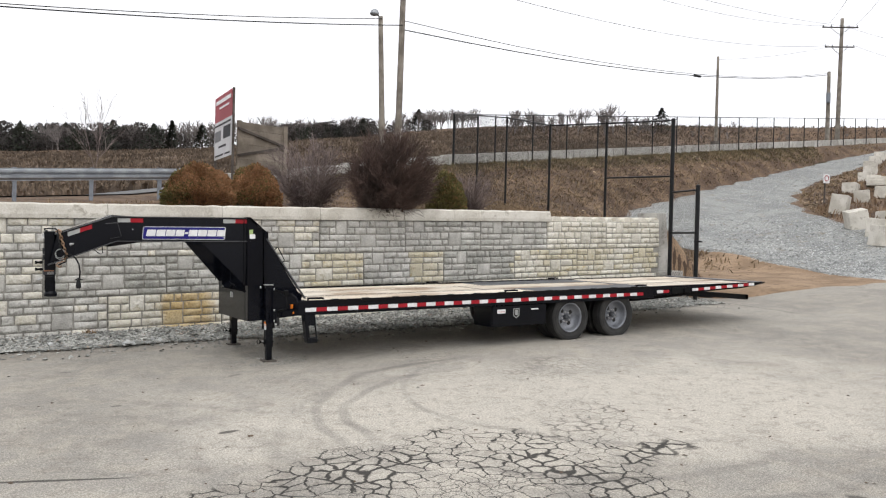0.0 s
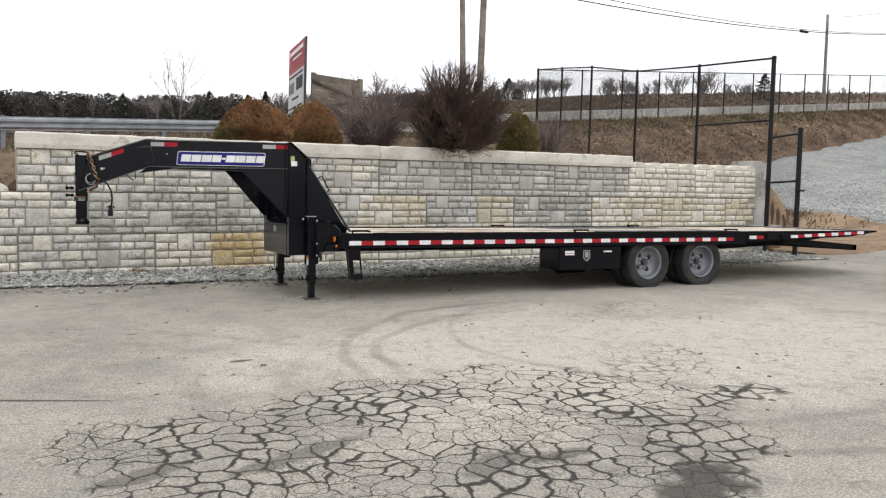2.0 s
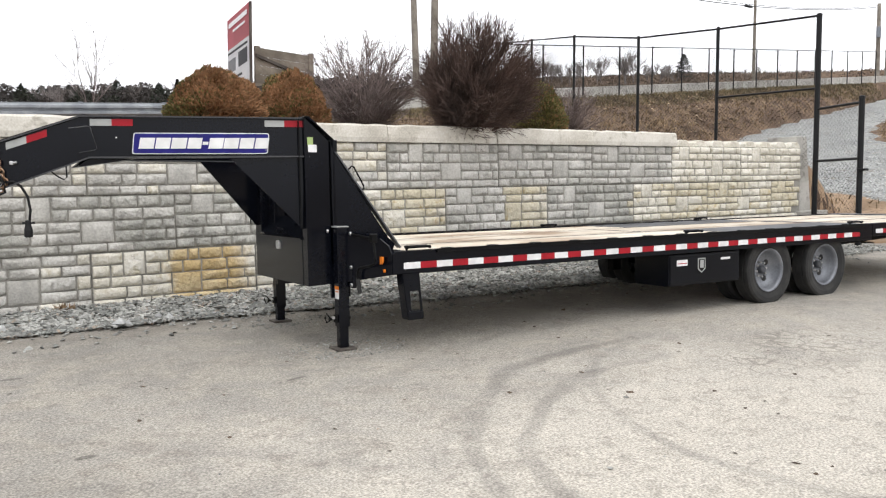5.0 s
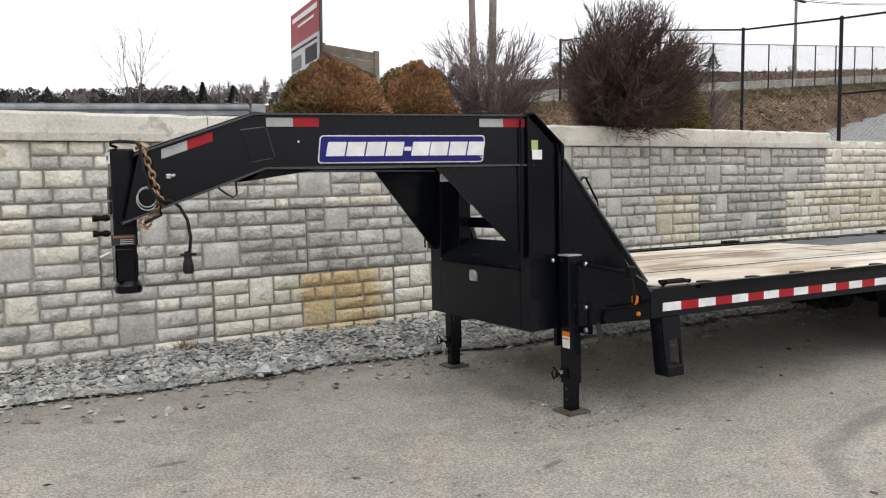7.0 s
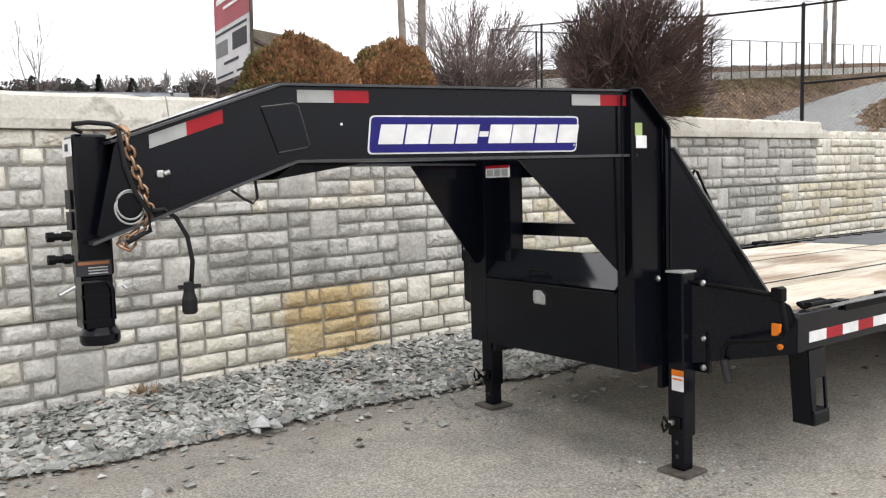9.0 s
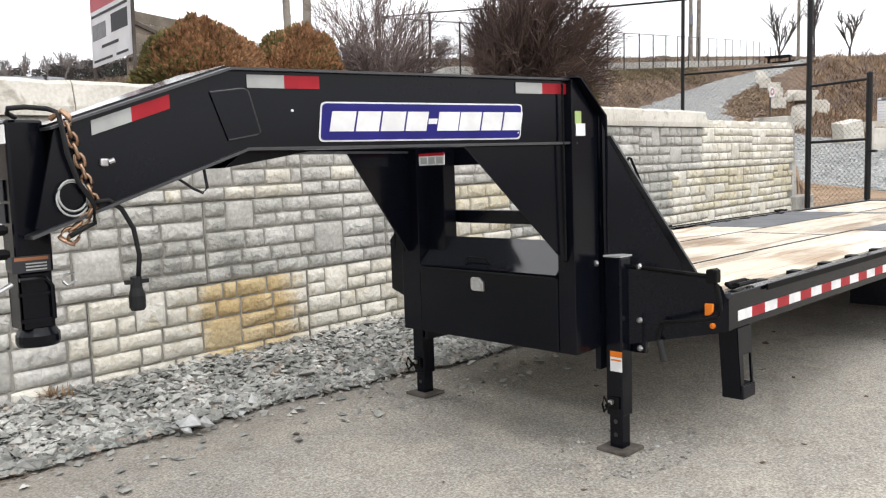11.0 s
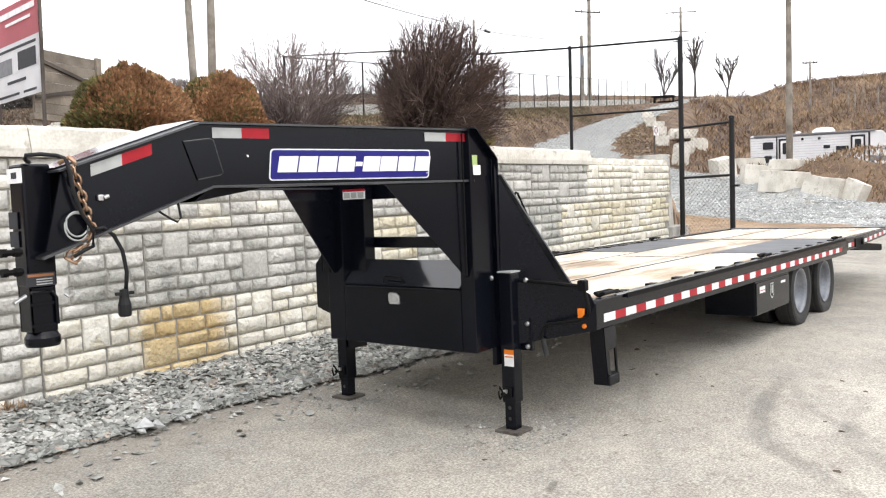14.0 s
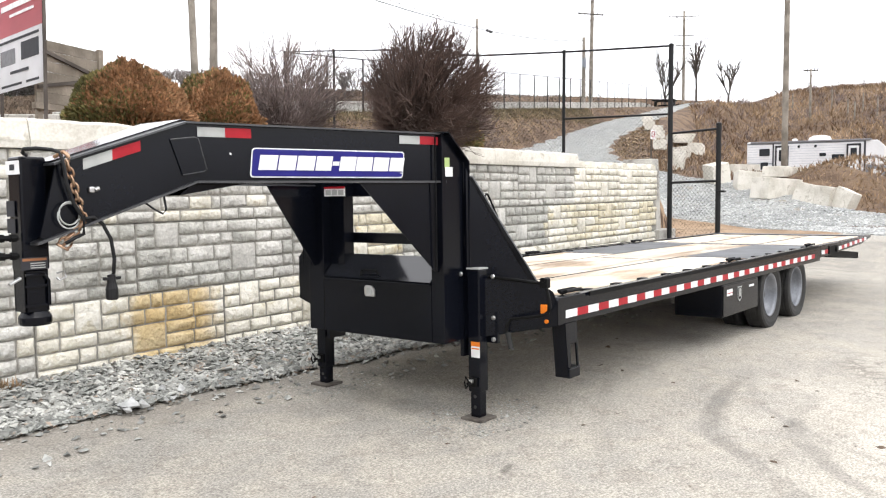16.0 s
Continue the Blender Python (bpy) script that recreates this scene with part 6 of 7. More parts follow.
n = -edge * (1 - v ** 1.15) - 0.03
stray = rs.rand(N) < 0.016
n = np.where(stray, -edge - rs.rand(N) ** 2 * 0.7, n)
X, Y = wall_xy(s, n)
size = rs.uniform(0.013, 0.036, N) * np.where(rs.rand(N) < 0.1, 1.6, 1.0)
Z = lot(X, Y) + 0.03 + size * 0.2 + 0.05 * smooth01((n + edge) / 0.7) * rs.rand(N)
Z = np.where(stray, lot(X, Y) + 0.012 + size * 0.25, Z)
stones("gravel_stones", np.stack([X, Y, Z], 1), size, M_STONE, 7, "loose grey-green crushed stone along the wall")
N = 52000
r = 1.5 + 56 * rs.rand(N) ** 1.7
vv = rs.rand(N)
X, Y = drive_xy(r, vv)
size = rs.uniform(0.02, 0.05, N) * np.where(r > 18, 0.65, 1.0)
stones("drive_stones", np.stack([X, Y, land(X, Y) + np.maximum(drive_lift(r, vv), 0) + size * 0.1], 1), size, M_WSTONE, 8, "pale loose crushed stone on the drive mouth")
N = 420
s = rs.uniform(-4, 8, N)
n = -strip_edge(s) + rs.normal(0.0, 0.06, N)
X, Y = wall_xy(s, n)
size = rs.uniform(0.008, 0.024, N)
tagged(stones("leaf_litter", np.stack([X, Y, lot(X, Y) + 0.028 + size * 0.2], 1), size, M_LEAF, 23, "dark leaf litter and dirt along the gravel edge", 0.3), category="leaves")
N = 90
s = rs.uniform(-2.4, 4, N)
n = -strip_edge(s) * rs.uniform(0.35, 1.12, N)
X, Y = wall_xy(s, n)
size = rs.uniform(0.015, 0.042, N)
X[:5], Y[:5], size[:5] = (2.46, 2.53, 2.41, 2.95, 1.5), (12.43, 12.38, 12.36, 12.55, 12.75), (0.075, 0.055, 0.04, 0.05, 0.06)
stones("pale_stones", np.stack([X, Y, lot(X, Y) + 0.045 + size * 0.3], 1), size, M_WSTONE, 27, "pale stones lying among the grey gravel", 0.8)
# grit round the jack feet and crumbs on the lot
N = 1000
ang, rad = rs.uniform(0, 6.28, N), rs.rand(N) ** 0.6 * 0.34 + 0.1
X = np.where(np.arange(N) % 7 == 0, rs.uniform(0, 8, N), 3.885 + np.cos(ang) * rad * 1.3)
Y = np.where(np.arange(N) % 7 == 0, rs.uniform(4.5, 11.8, N), np.where(np.arange(N) % 3 == 0, 11.965, 10.535) + np.sin(ang) * rad * 0.8)
size = rs.uniform(0.004, 0.011, N) * np.where(rs.rand(N) < 0.1, 1.9, 1.0)
stones("grit", np.stack([X, Y, lot(X, Y) + 0.013 + size * 0.2], 1), size, M_STONE, 9, "scattered stone chips and grit on the asphalt")
N = 160
X, Y = rs.uniform(-0.5, 9, N), rs.uniform(3.5, 11.5, N)
size = rs.uniform(0.012, 0.03, N)
tagged(stones("dead_leaves", np.stack([X, Y, lot(X, Y) + 0.015], 1), size, M_LEAF, 19, "brown dead leaves scattered on the asphalt", 0.12), category="leaves")


# ---- dry grass, weeds ----
def blades(name, X, Y, h, mat, seed, label, width=0.012, lean=0.5, category="grass", z=None):
    rr = np.random.RandomState(seed)
    n = len(X)
    Z = land(X, Y) - 0.02 if z is None else z
    a = rr.uniform(0, 6.28, n)
    b = rr.uniform(0, 6.28, n)
    k = rr.rand(n) * lean * h
    H = h * rr.uniform(0.5, 1.2, n)
    w = width * rr.uniform(0.6, 1.4, n)
    P = np.stack([X, Y, Z], 1)
    side = np.stack([np.cos(a) * w, np.sin(a) * w, 0 * w], 1)
    mid = P + np.stack([np.cos(b) * k * 0.35, np.sin(b) * k * 0.35, H * 0.6], 1)
    tip = P + np.stack([np.cos(b) * k, np.sin(b) * k, H], 1)
    V = np.stack([P - side, P + side, mid + side * 0.7, mid - side * 0.7, tip], 1).reshape(-1, 3)
    i = (np.arange(n) * 5)[:, None]
    F = (i + np.array([[0, 1, 2, 3]])).tolist() + (i + np.array([[3, 2, 4]])).tolist()
    me = bpy.data.meshes.new(name)
    me.from_pydata(V.tolist(), [], F)
    me.materials.append(mat)
    return tagged(new(name, me), label, category, kind="stuff")


def scatter(n, s0, s1, n0, n1, seed, clump=0.5):
    rr = np.random.RandomState(seed)
    k = max(1, n // 14)
    cs, cn = rr.uniform(s0, s1, k), rr.uniform(n0, n1, k)
    j = rr.randint(0, k, n)
    return wall_xy(cs[j] + rr.normal(0, clump, n), np.maximum(cn[j] + rr.normal(0, clump, n), 0.66))


X, Y = scatter(13000, -9, 12.2, 0.7, 10, 11, 0.3)
blades("dry_grass", X, Y, 0.13, M_GRASS, 1, "thin dry tan grass on the bank", 0.008, 1.1)
X, Y = scatter(13000, 8, 16, 2, 17, 12, 0.4)
blades("dry_grass", X, Y, 0.13, M_GRASS, 2, "dry tan grass on the bank below the road", 0.012, 1.0)
def patch(n, x0, x1, y0, y1, seed, keep, clump=0.7):
    rr = np.random.RandomState(seed)
    k = max(1, n // 16)
    cx, cy = rr.uniform(x0, x1, k), rr.uniform(y0, y1, k)
    j = rr.randint(0, k, n)
    X, Y = cx[j] + rr.normal(0, clump, n), cy[j] + rr.normal(0, clump, n)
    ok = keep(X, Y)
    return X[ok], Y[ok]
def off_drive(X, Y):
    r, l = drive_rl(X, Y)
    right = drive_right(r)
    left = drive_left(r)
    m = -(X - FA[0]) * RU[1] + (Y - FA[1]) * RU[0]
    return ((l > left + 0.2) | (l < right - 0.2)) & (r > 1) & (m < -0.3)
X, Y = patch(30000, 16, 70, 18, 44, 13, lambda X, Y: off_drive(X, Y) & (drive_rl(X, Y)[1] > 0))
blades("dry_grass", X, Y, 0.2, M_GRASS, 3, "tan grass on the bank above the drive", 0.025, 1.6)
N = 15000
X, Y = patch(N, 13.5, 48, 17, 36, 33, lambda X, Y: off_drive(X, Y) & (drive_rl(X, Y)[1] > 0), 1.0)
size = rs.uniform(0.03, 0.085, len(X))
tagged(stones("bank_litter", np.stack([X, Y, land(X, Y) + 0.01], 1), size, M_LITTER, 35, "brown leaf litter, clods and small stones on the bank", 0.45), category="litter")
N = 3600
X, Y = patch(N, 22, 58, 19, 40, 36, lambda X, Y: off_drive(X, Y) & (drive_rl(X, Y)[1] > 0), 1.2)
size = rs.uniform(0.05, 0.15, len(X))
tagged(stones("bank_rubble", np.stack([X, Y, land(X, Y) + 0.01], 1), size, M_RUBBLE, 37, "tan broken rock showing in the cut bank", 0.5), category="rubble")
N = 11000
q, m = rs.uniform(-9, 40, N), -0.1 - 1.3 * rs.rand(N) ** 1.8
X, Y = road_xy(q, m)
blades("rim_grass", X, Y, 0.17, M_RIMGRASS, 38, "short olive grass along the top of the bank", 0.02, 1.2)
X, Y = patch(45000, 44, 130, 2, 62, 14, lambda X, Y: off_drive(X, Y) & (drive_rl(X, Y)[1] < -3), 1.3)
blades("weeds", X, Y, 0.55, M_WEED, 4, "brown dead weeds covering the hill", 0.05, 1.5, "weeds")
X, Y = patch(9000, 26, 52, 9, 30, 15, lambda X, Y: off_drive(X, Y) & (drive_rl(X, Y)[1] < 1) & (drive_rl(X, Y)[0] > 15), 0.7)
blades("weeds", X, Y, 0.28, M_WEED, 5, "brown dead weeds round the concrete blocks", 0.03, 0.7, "weeds")
X, Y = patch(6000, 27, 36, 8, 17, 18, off_drive, 0.4)
blades("weeds", X, Y, 0.16, M_WEED, 8, "brown leaf litter and weeds on the soil mound", 0.02, 1.8, "weeds")
def rough_left(X, Y):
    q = (X - FA[0]) * RU[0] + (Y - FA[1]) * RU[1]
    m = -(X - FA[0]) * RU[1] + (Y - FA[1]) * RU[0]
    return (m > 9.5) & (m < 150) & (np.hypot(X, Y) < 178)
X, Y = patch(80000, -30, 150, 36, 140, 16, rough_left, 1.8)
blades("weeds", X, Y, 0.42, M_BRUSH, 6, "tall brown brush beyond the road", 0.11, 0.8, "weeds")
# a small weed at the wall foot
wx, wy = wall_xy(-1.2, -0.12)
rr = np.random.RandomState(3)
blades("weed", wx + rr.normal(0, 0.04, 70), wy + rr.normal(0, 0.03, 70), 0.085, M_WEED, 7, "small brown withered weed at the wall foot", 0.008, 1.6, "weed", z=lot(wx, wy) + 0.05 + 0 * rr.rand(70))


# ---- sign, board and utility poles ----
sign = tagged(empty("banner_sign"), "tall banner sign, faded red above white, on two posts", "sign")
SR, SL = Vector((7.62, 24.16)), Vector((7.83, 26.6))
sd = (SL - SR).normalized()
sn = Vector((-sd.y, sd.x))
def sign_quad(name, u0, u1, z0, z1, lift, mat, label=""):
    """u from 0 at the far edge to 1 at the near edge; the face looks towards -x."""
    W = (SL - SR).length
    bm = bmesh.new()
    pts = []
    for u, z in ((u0, z0), (u1, z0), (u1, z1), (u0, z1)):
        p = SL - sd * W * u + sn * lift
        pts.append((p.x, p.y, z))
    slab(bm, pts, 0.006)
    return part(name, bm, mat, sign, label)
SZ0, SZ1 = 4.02, 6.0
sign_quad("panel", 0, 1, SZ0, SZ0 + 1.18, 0.0, M_BANNER, "white lower banner panel")
sign_quad("red_field", 0.0, 1.0, SZ0 + 1.18, SZ1, 0.0, M_BANNERRED, "faded red upper field")
for u0, u1, z0, z1 in ((0.1, 0.95, 1.72, 1.84), (0.3, 0.85, 1.55, 1.61)):
    sign_quad("print_bar", u0, u1, SZ0 + z0, SZ0 + z1, 0.02, M_WHITE)
sign_quad("print_bar", 0.04, 0.94, SZ0 + 1.03, SZ0 + 1.085, 0.012, M_SIGNTXT)
sign_quad("picture", 0.05, 0.4, SZ0 + 0.55, SZ0 + 0.88, 0.012, M_GREYTXT, "grey trailer picture")
sign_quad("picture", 0.54, 0.93, SZ0 + 0.58, SZ0 + 0.95, 0.012, M_SIGNTXT, "dark trailer picture")
sign_quad("print_bar", 0.28, 0.70, SZ0 + 0.34, SZ0 + 0.40, 0.012, M_SIGNTXT)
sign_quad("print_bar", 0.06, 0.54, SZ0 + 0.08, SZ0 + 0.13, 0.012, M_SIGNTXT)
sign_quad("print_bar", 0.64, 0.92, SZ0 + 0.08, SZ0 + 0.13, 0.012, M_SIGNTXT)
for p in (SR, SL):
    bm = bmesh.new()
    box(bm, p.x + 0.01, p.x + 0.07, p.y - 0.03, p.y + 0.03, land_at(p.x, p.y) - 0.3, SZ1 + 0.02, 0.005)
    part("post", bm, M_BARK, sign)

board_sign = tagged(empty("board_back"), "weathered grey timber back of an old sign board", "sign board")
BA, BB = Vector((8.45, 26.2)), Vector((10.25, 26.7))
bd = (BB - BA).normalized()
def board_quad(name, u0, u1, z0a, z0b, z1a, z1b, lift, depth, mat):
    W = (BB - BA).length
    bm = bmesh.new()
    nrm = Vector((bd.y, -bd.x))
    pts = []
    for u, z in ((u0, z0a), (u1, z0b), (u1, z1b), (u0, z1a)):
        p = BA + bd * W * u + nrm * lift
        pts.append((p.x, p.y, z))
    slab(bm, pts, depth)
    part(name, bm, mat, board_sign)
for i in range(6):
    z = 3.88 + i * 0.24
    board_quad("plank", 0, 1, z, z, z + 0.232, z + 0.232, 0.0, 0.03, M_WOODB)
board_quad("brace", 0.0, 0.97, 5.05, 4.62, 5.13, 4.7, 0.05, 0.06, M_BARK)
board_quad("brace", 0.0, 0.97, 4.18, 4.58, 4.26, 4.66, 0.05, 0.06, M_BARK)
board_quad("post", 0.95, 1.03, 3.0, 3.0, 5.36, 5.36, 0.03, 0.09, M_WOODB)
board_quad("post", 0.02, 0.1, 3.0, 3.0, 5.36, 5.36, -0.06, 0.09, M_WOODB)
board_quad("sill", -0.05, 1.05, 3.72, 3.72, 3.86, 3.86, 0.02, 0.12, M_WOODB)


def utility_pole(x, y, top, r, label, lean=(0, 0), arms=(), turn=0.0):
    z0 = land_at(x, y) - 0.3
    root = tagged(empty("utility_pole", x, y, 0), label, "utility pole")
    bm = bmesh.new()
    n = 6
    tube(bm, [(lean[0] * (i / n), lean[1] * (i / n), z0 + (top - z0) * i / n) for i in range(n + 1)], [r * (1.15 - 0.35 * i / n) for i in range(n + 1)], 12)
    part("shaft", bm, M_POLE, root, smooth=True)
    for za, half in arms:
        bm = bmesh.new()
        c, s_ = math.cos(radians(turn)), math.sin(radians(turn))
        tube(bm, [(-half * c, -half * s_, za), (half * c, half * s_, za)], 0.07, 6)
        arm = part("cross_arm", bm, M_BARK, root)
        for k in (-0.95, -0.5, 0.5, 0.95):
            bm = bmesh.new()
            lathe(bm, [(0.03, za + 0.05), (0.06, za + 0.1), (0.05, za + 0.2), (0.02, za + 0.24)], 8, "z", (k * half * c, k * half * s_, 0))
            part("insulator", bm, M_RVGREY, arm)
        bm = bmesh.new()
        for sg in (-1, 1):
            tube(bm, [(0, 0, za - 0.75), (sg * half * 0.55 * c, sg * half * 0.55 * s_, za - 0.03)], 0.03, 5)
        part("brace", bm, M_BARK, arm)
    return root


lamp_pole = utility_pole(16.85, 32.1, 11.3, 0.125, "leaning grey timber pole with a street lamp", (-0.28, 0.0))
bm = bmesh.new()
tube(bm, [(-0.28, 0, 11.0), (-0.45, -0.1, 11.35), (-0.62, -0.2, 11.45)], 0.03, 6)
arm = part("lamp_arm", bm, M_GALV, lamp_pole)
bm = bmesh.new()
lathe(bm, [(0.05, 11.5), (0.16, 11.42), (0.2, 11.3), (0.17, 11.24), (0.02, 11.22)], 16, "z", (-0.7, -0.24, 0))
part("lamp_head", bm, M_GALV, arm, "round grey lamp head")
utility_pole(17.6, 32.2, 16.5, 0.135, "brown timber utility pole behind the shrubs", (0.18, 0))
utility_pole(74.95, 48.11, 24.2, 0.2, "tall timber utility pole with two cross arms", (0.3, 0), ((23.3, 1.7), (21.4, 1.4)), -35)
p2 = utility_pole(72.54, 47.57, 18.6, 0.19, "shorter timber utility pole with a transformer", (0, 0))
bm = bmesh.new()
lathe(bm, [(0.02, 15.6), (0.2, 15.6), (0.2, 16.5), (0.02, 16.55)], 12, "z", (-0.3, -0.2, 0))
part("transformer", bm, M_RVGREY, p2)
p3 = utility_pole(71.73, 60.02, 22.1, 0.16, "thin timber utility pole with a box", (0, 0))
bm = bmesh.new()
box(bm, -0.5, 0.3, -0.3, 0.3, 12.3, 13.0, 0.03)
part("junction_box", bm, M_BARK, p3)
utility_pole(38.0, 18.4, 15.5, 0.13, "greenish timber utility pole before the camper", (0.1, 0))
utility_pole(118, 56, 31.0, 0.22, "far timber utility pole with cross arms", (0, 0), ((30.2, 2.2), (27.4, 1.4), (26.0, 1.2)), -60)


def cable(a, b, sag, r=0.018):
    pts = []
    for i in range(15):
        f = i / 14
        pts.append((a[0] + (b[0] - a[0]) * f, a[1] + (b[1] - a[1]) * f, a[2] + (b[2] - a[2]) * f - 4 * sag * f * (1 - f)))
    bm = bmesh.new()
    tube(bm, pts, r, 5)
    return part("line", bm, M_CABLE, wires)


wires = tagged(empty("overhead_lines"), "thin black overhead power and phone lines", "power lines")
for a, b, sag, r in (((17.7, 32.1, 10.9), (72.5, 47.5, 18.3), 1.05, 0.026), ((17.7, 32.1, 11.3), (72.5, 47.6, 18.45), 1.2, 0.018), ((17.7, 32.1, 13.6), (74.0, 48.6, 21.5), 1.2, 0.014), ((17.7, 32.1, 16.0), (73.8, 48.8, 23.4), 1.2, 0.014),
                     ((17.7, 32.1, 16.3), (76.2, 47.4, 23.4), 0.9, 0.014), ((17.7, 32.1, 11.1), (-5.5, 24.4, 6.9), 0.25, 0.022), ((16.6, 32.0, 11.2), (-4.9, 24.5, 7.0), 0.25, 0.016), ((74.5, 48.5, 21.5), (71.7, 60, 21.8), 0.3, 0.014),
                     ((75.5, 47.8, 23.4), (118, 56, 30.3), 1.2, 0.016), ((76.1, 47.2, 21.5), (118, 56, 27.5), 1.2, 0.016), ((20, 8, 17), (73.8, 48.8, 23.4), 1.5, 0.016), ((20, 6, 17), (76.2, 47.4, 23.5), 1.5, 0.016)):
    cable(a, b, sag, r)
bm = bmesh.new()
tube(bm, [(45.3, 39.92, 13.6), (46.2, 40.17, 13.68)], 0.09, 8)
part("splice_case", bm, M_CABLE, wires)

# ---- precast blocks heaped beside the drive ----
def precast(r, l, w, d, h, turn, tilt, label):
    x, y = 16 + r * 0.906 - l * 0.423, 13.5 + r * 0.423 + l * 0.906
    z = land_at(x, y)
    bm = bmesh.new()
    prism(bm, [(-w / 2, 0), (w / 2, 0), (w * 0.46, h), (-w * 0.46, h)], "y", -d / 2, d / 2, 0.02)
    ob = tagged(part("precast_block", bm, M_CONC), label, "concrete block", "precast blocks beside the drive")
    ob.matrix_basis = pose(x, y, z - 0.1, tilt, tilt * 0.6, turn)


for r, l, w, d, h, turn, tilt in ((20.6, -0.1, 0.72, 0.7, 0.92, 20, 8), (15.6, -1.5, 0.78, 0.72, 0.9, 50, -12), (13.9, -2.3, 0.95, 0.8, 0.72, 30, 6), (15.4, -3.9, 1.9, 0.9, 0.4, -14, 2), (12.3, -3.1, 1.9, 0.7, 0.72, -20, 3),
                                  (11.35, -3.8, 0.36, 0.75, 0.7, -16, 14), (10.95, -4.25, 0.34, 0.75, 0.68, -24, 7), (10.5, -4.75, 0.36, 0.75, 0.66, -34, 20), (25, -0.6, 1.2, 0.7, 0.62, 30, -5), (27.5, -1.4, 1.7, 0.7, 0.62, 15, 3),
                                  (29, 0.4, 1.7, 0.7, 0.55, 25, 0), (32, -0.4, 1.8, 0.7, 0.62, 28, 2), (35, 0.3, 1.8, 0.7, 0.55, 24, -3), (38, 0.4, 1.8, 0.7, 0.62, 26, 2), (42, 0.8, 1.8, 0.7, 0.62, 25, 0), (46, 0.9, 1.8, 0.7, 0.62, 25, 0), (50, 1.0, 1.8, 0.7, 0.62, 26, 2), (19.3, -2.7, 2.3, 0.7, 0.42, -10, -3)):
    precast(r, l, w, d, h, turn, tilt, "pale precast concrete block tipped beside the drive" if tilt else "pale precast concrete block lying beside the drive")
# flat slabs stacked on two of the blocks
for k in range(3):
    r, l = 30.5, -0.9
    x, y = 16 + r * 0.906 - l * 0.423, 13.5 + r * 0.423 + l * 0.906
    bm = bmesh.new()
    box(bm, -1.3 + 0.1 * k, 1.3 - 0.05 * k, -0.5, 0.5, 0, 0.16, 0.02)
    ob = tagged(part("concrete_slab", bm, M_CONC), "flat pale concrete slab in a stack beside the drive", "concrete slab", "stacked slabs")
    ob.matrix_basis = pose(x, y, land_at(x, y) + 0.15 + 0.17 * k, 0, 0, 22 + 4 * k)
# notice post
nx, ny = 16 + 23.5 * 0.906 - 0.9 * 0.423, 13.5 + 23.5 * 0.423 + 0.9 * 0.906
notice = tagged(empty("notice_post", nx, ny, land_at(nx, ny)), "small white notice with a red ring on a post", "sign")
bm = bmesh.new()
box(bm, -0.03, 0.03, -0.03, 0.03, -0.2, 1.5)
part("post", bm, M_BARK, notice)
bm = bmesh.new()
slab(bm, [(-0.2, -0.05, 1.05), (0.2, -0.12, 1.05), (0.2, -0.12, 1.5), (-0.2, -0.05, 1.5)], 0.01)
plate = part("plate", bm, M_WHITE, notice)
bm = bmesh.new()
tube(bm, [(0.12 * math.cos(a), -0.095 - 0.02 * math.cos(a), 1.29 + 0.13 * math.sin(a)) for a in (2 * math.pi * j / 14 for j in range(15))], 0.018, 5, False)
part("ring", bm, M_RED, plate)

# ---- travel trailer parked at the hill foot ----
rv = tagged(empty("travel_trailer", 48.05, 19.6, land_at(48.05, 19.6) + 0.15, 0, 0, -76), "white travel trailer with grey stripes and dark windows", "camper trailer")
rv.scale = (0.88, 0.88, 0.88)
def rvp(name, bm, mat, parent=rv, label="", smooth=False):
    return part(name, bm, mat, parent, label, smooth)
bm = bmesh.new()
prism(bm, [(-4.0, 0.75), (3.4, 0.62), (4.05, 0.62), (4.15, 1.2), (3.9, 2.2), (3.35, 2.75), (-3.9, 2.85), (-4.0, 2.8)], "y", -1.2, 1.2, 0.04)
body = rvp("body", bm, M_RV)
def along(f):
    return -4.0 + 8.1 * f
# thin grey ribs: the shadow lines of the white siding, put in as colour
for i in range(11):
    z = 0.95 + 0.155 * i
    bm = bmesh.new()
    box(bm, -3.97, 2.75, -1.206, -1.198, z, z + 0.018)
    rvp("siding_rib", bm, M_RVPALE, body)
for z0, z1, f0, f1 in ((0.66, 0.93, 0.2, 0.82), (2.66, 2.73, 0.0, 0.82), (1.45, 1.50, 0.0, 0.19)):
    bm = bmesh.new()
    box(bm, along(f0), along(f1), -1.215, -1.207, z0, z1)
    rvp("stripe", bm, M_RVGREY, body)
for f0, f1 in ((0.185, 0.195), (0.815, 0.828)):
    bm = bmesh.new()
    box(bm, along(f0), along(f1), -1.218, -1.2, 0.9, 2.7, 0.004)
    rvp("corner_trim", bm, M_SIGNTXT, body)
bm = bmesh.new()
prism(bm, [(2.72, 0.64), (4.0, 0.64), (4.08, 1.1), (3.6, 1.22), (2.72, 1.3)], "y", -1.218, -1.207)
rvp("stripe", bm, M_RVGREY, body)
bm = bmesh.new()
prism(bm, [(2.75, 1.72), (3.3, 1.66), (3.95, 1.40), (3.95, 1.46), (3.3, 1.74), (2.75, 1.8)], "y", -1.218, -1.207)
rvp("stripe", bm, M_RVGREY, body)
bm = bmesh.new()
box(bm, along(0.855), along(0.93), -1.226, -1.2, 0.7, 1.0, 0.02)
rvp("hatch", bm, M_RV, body)
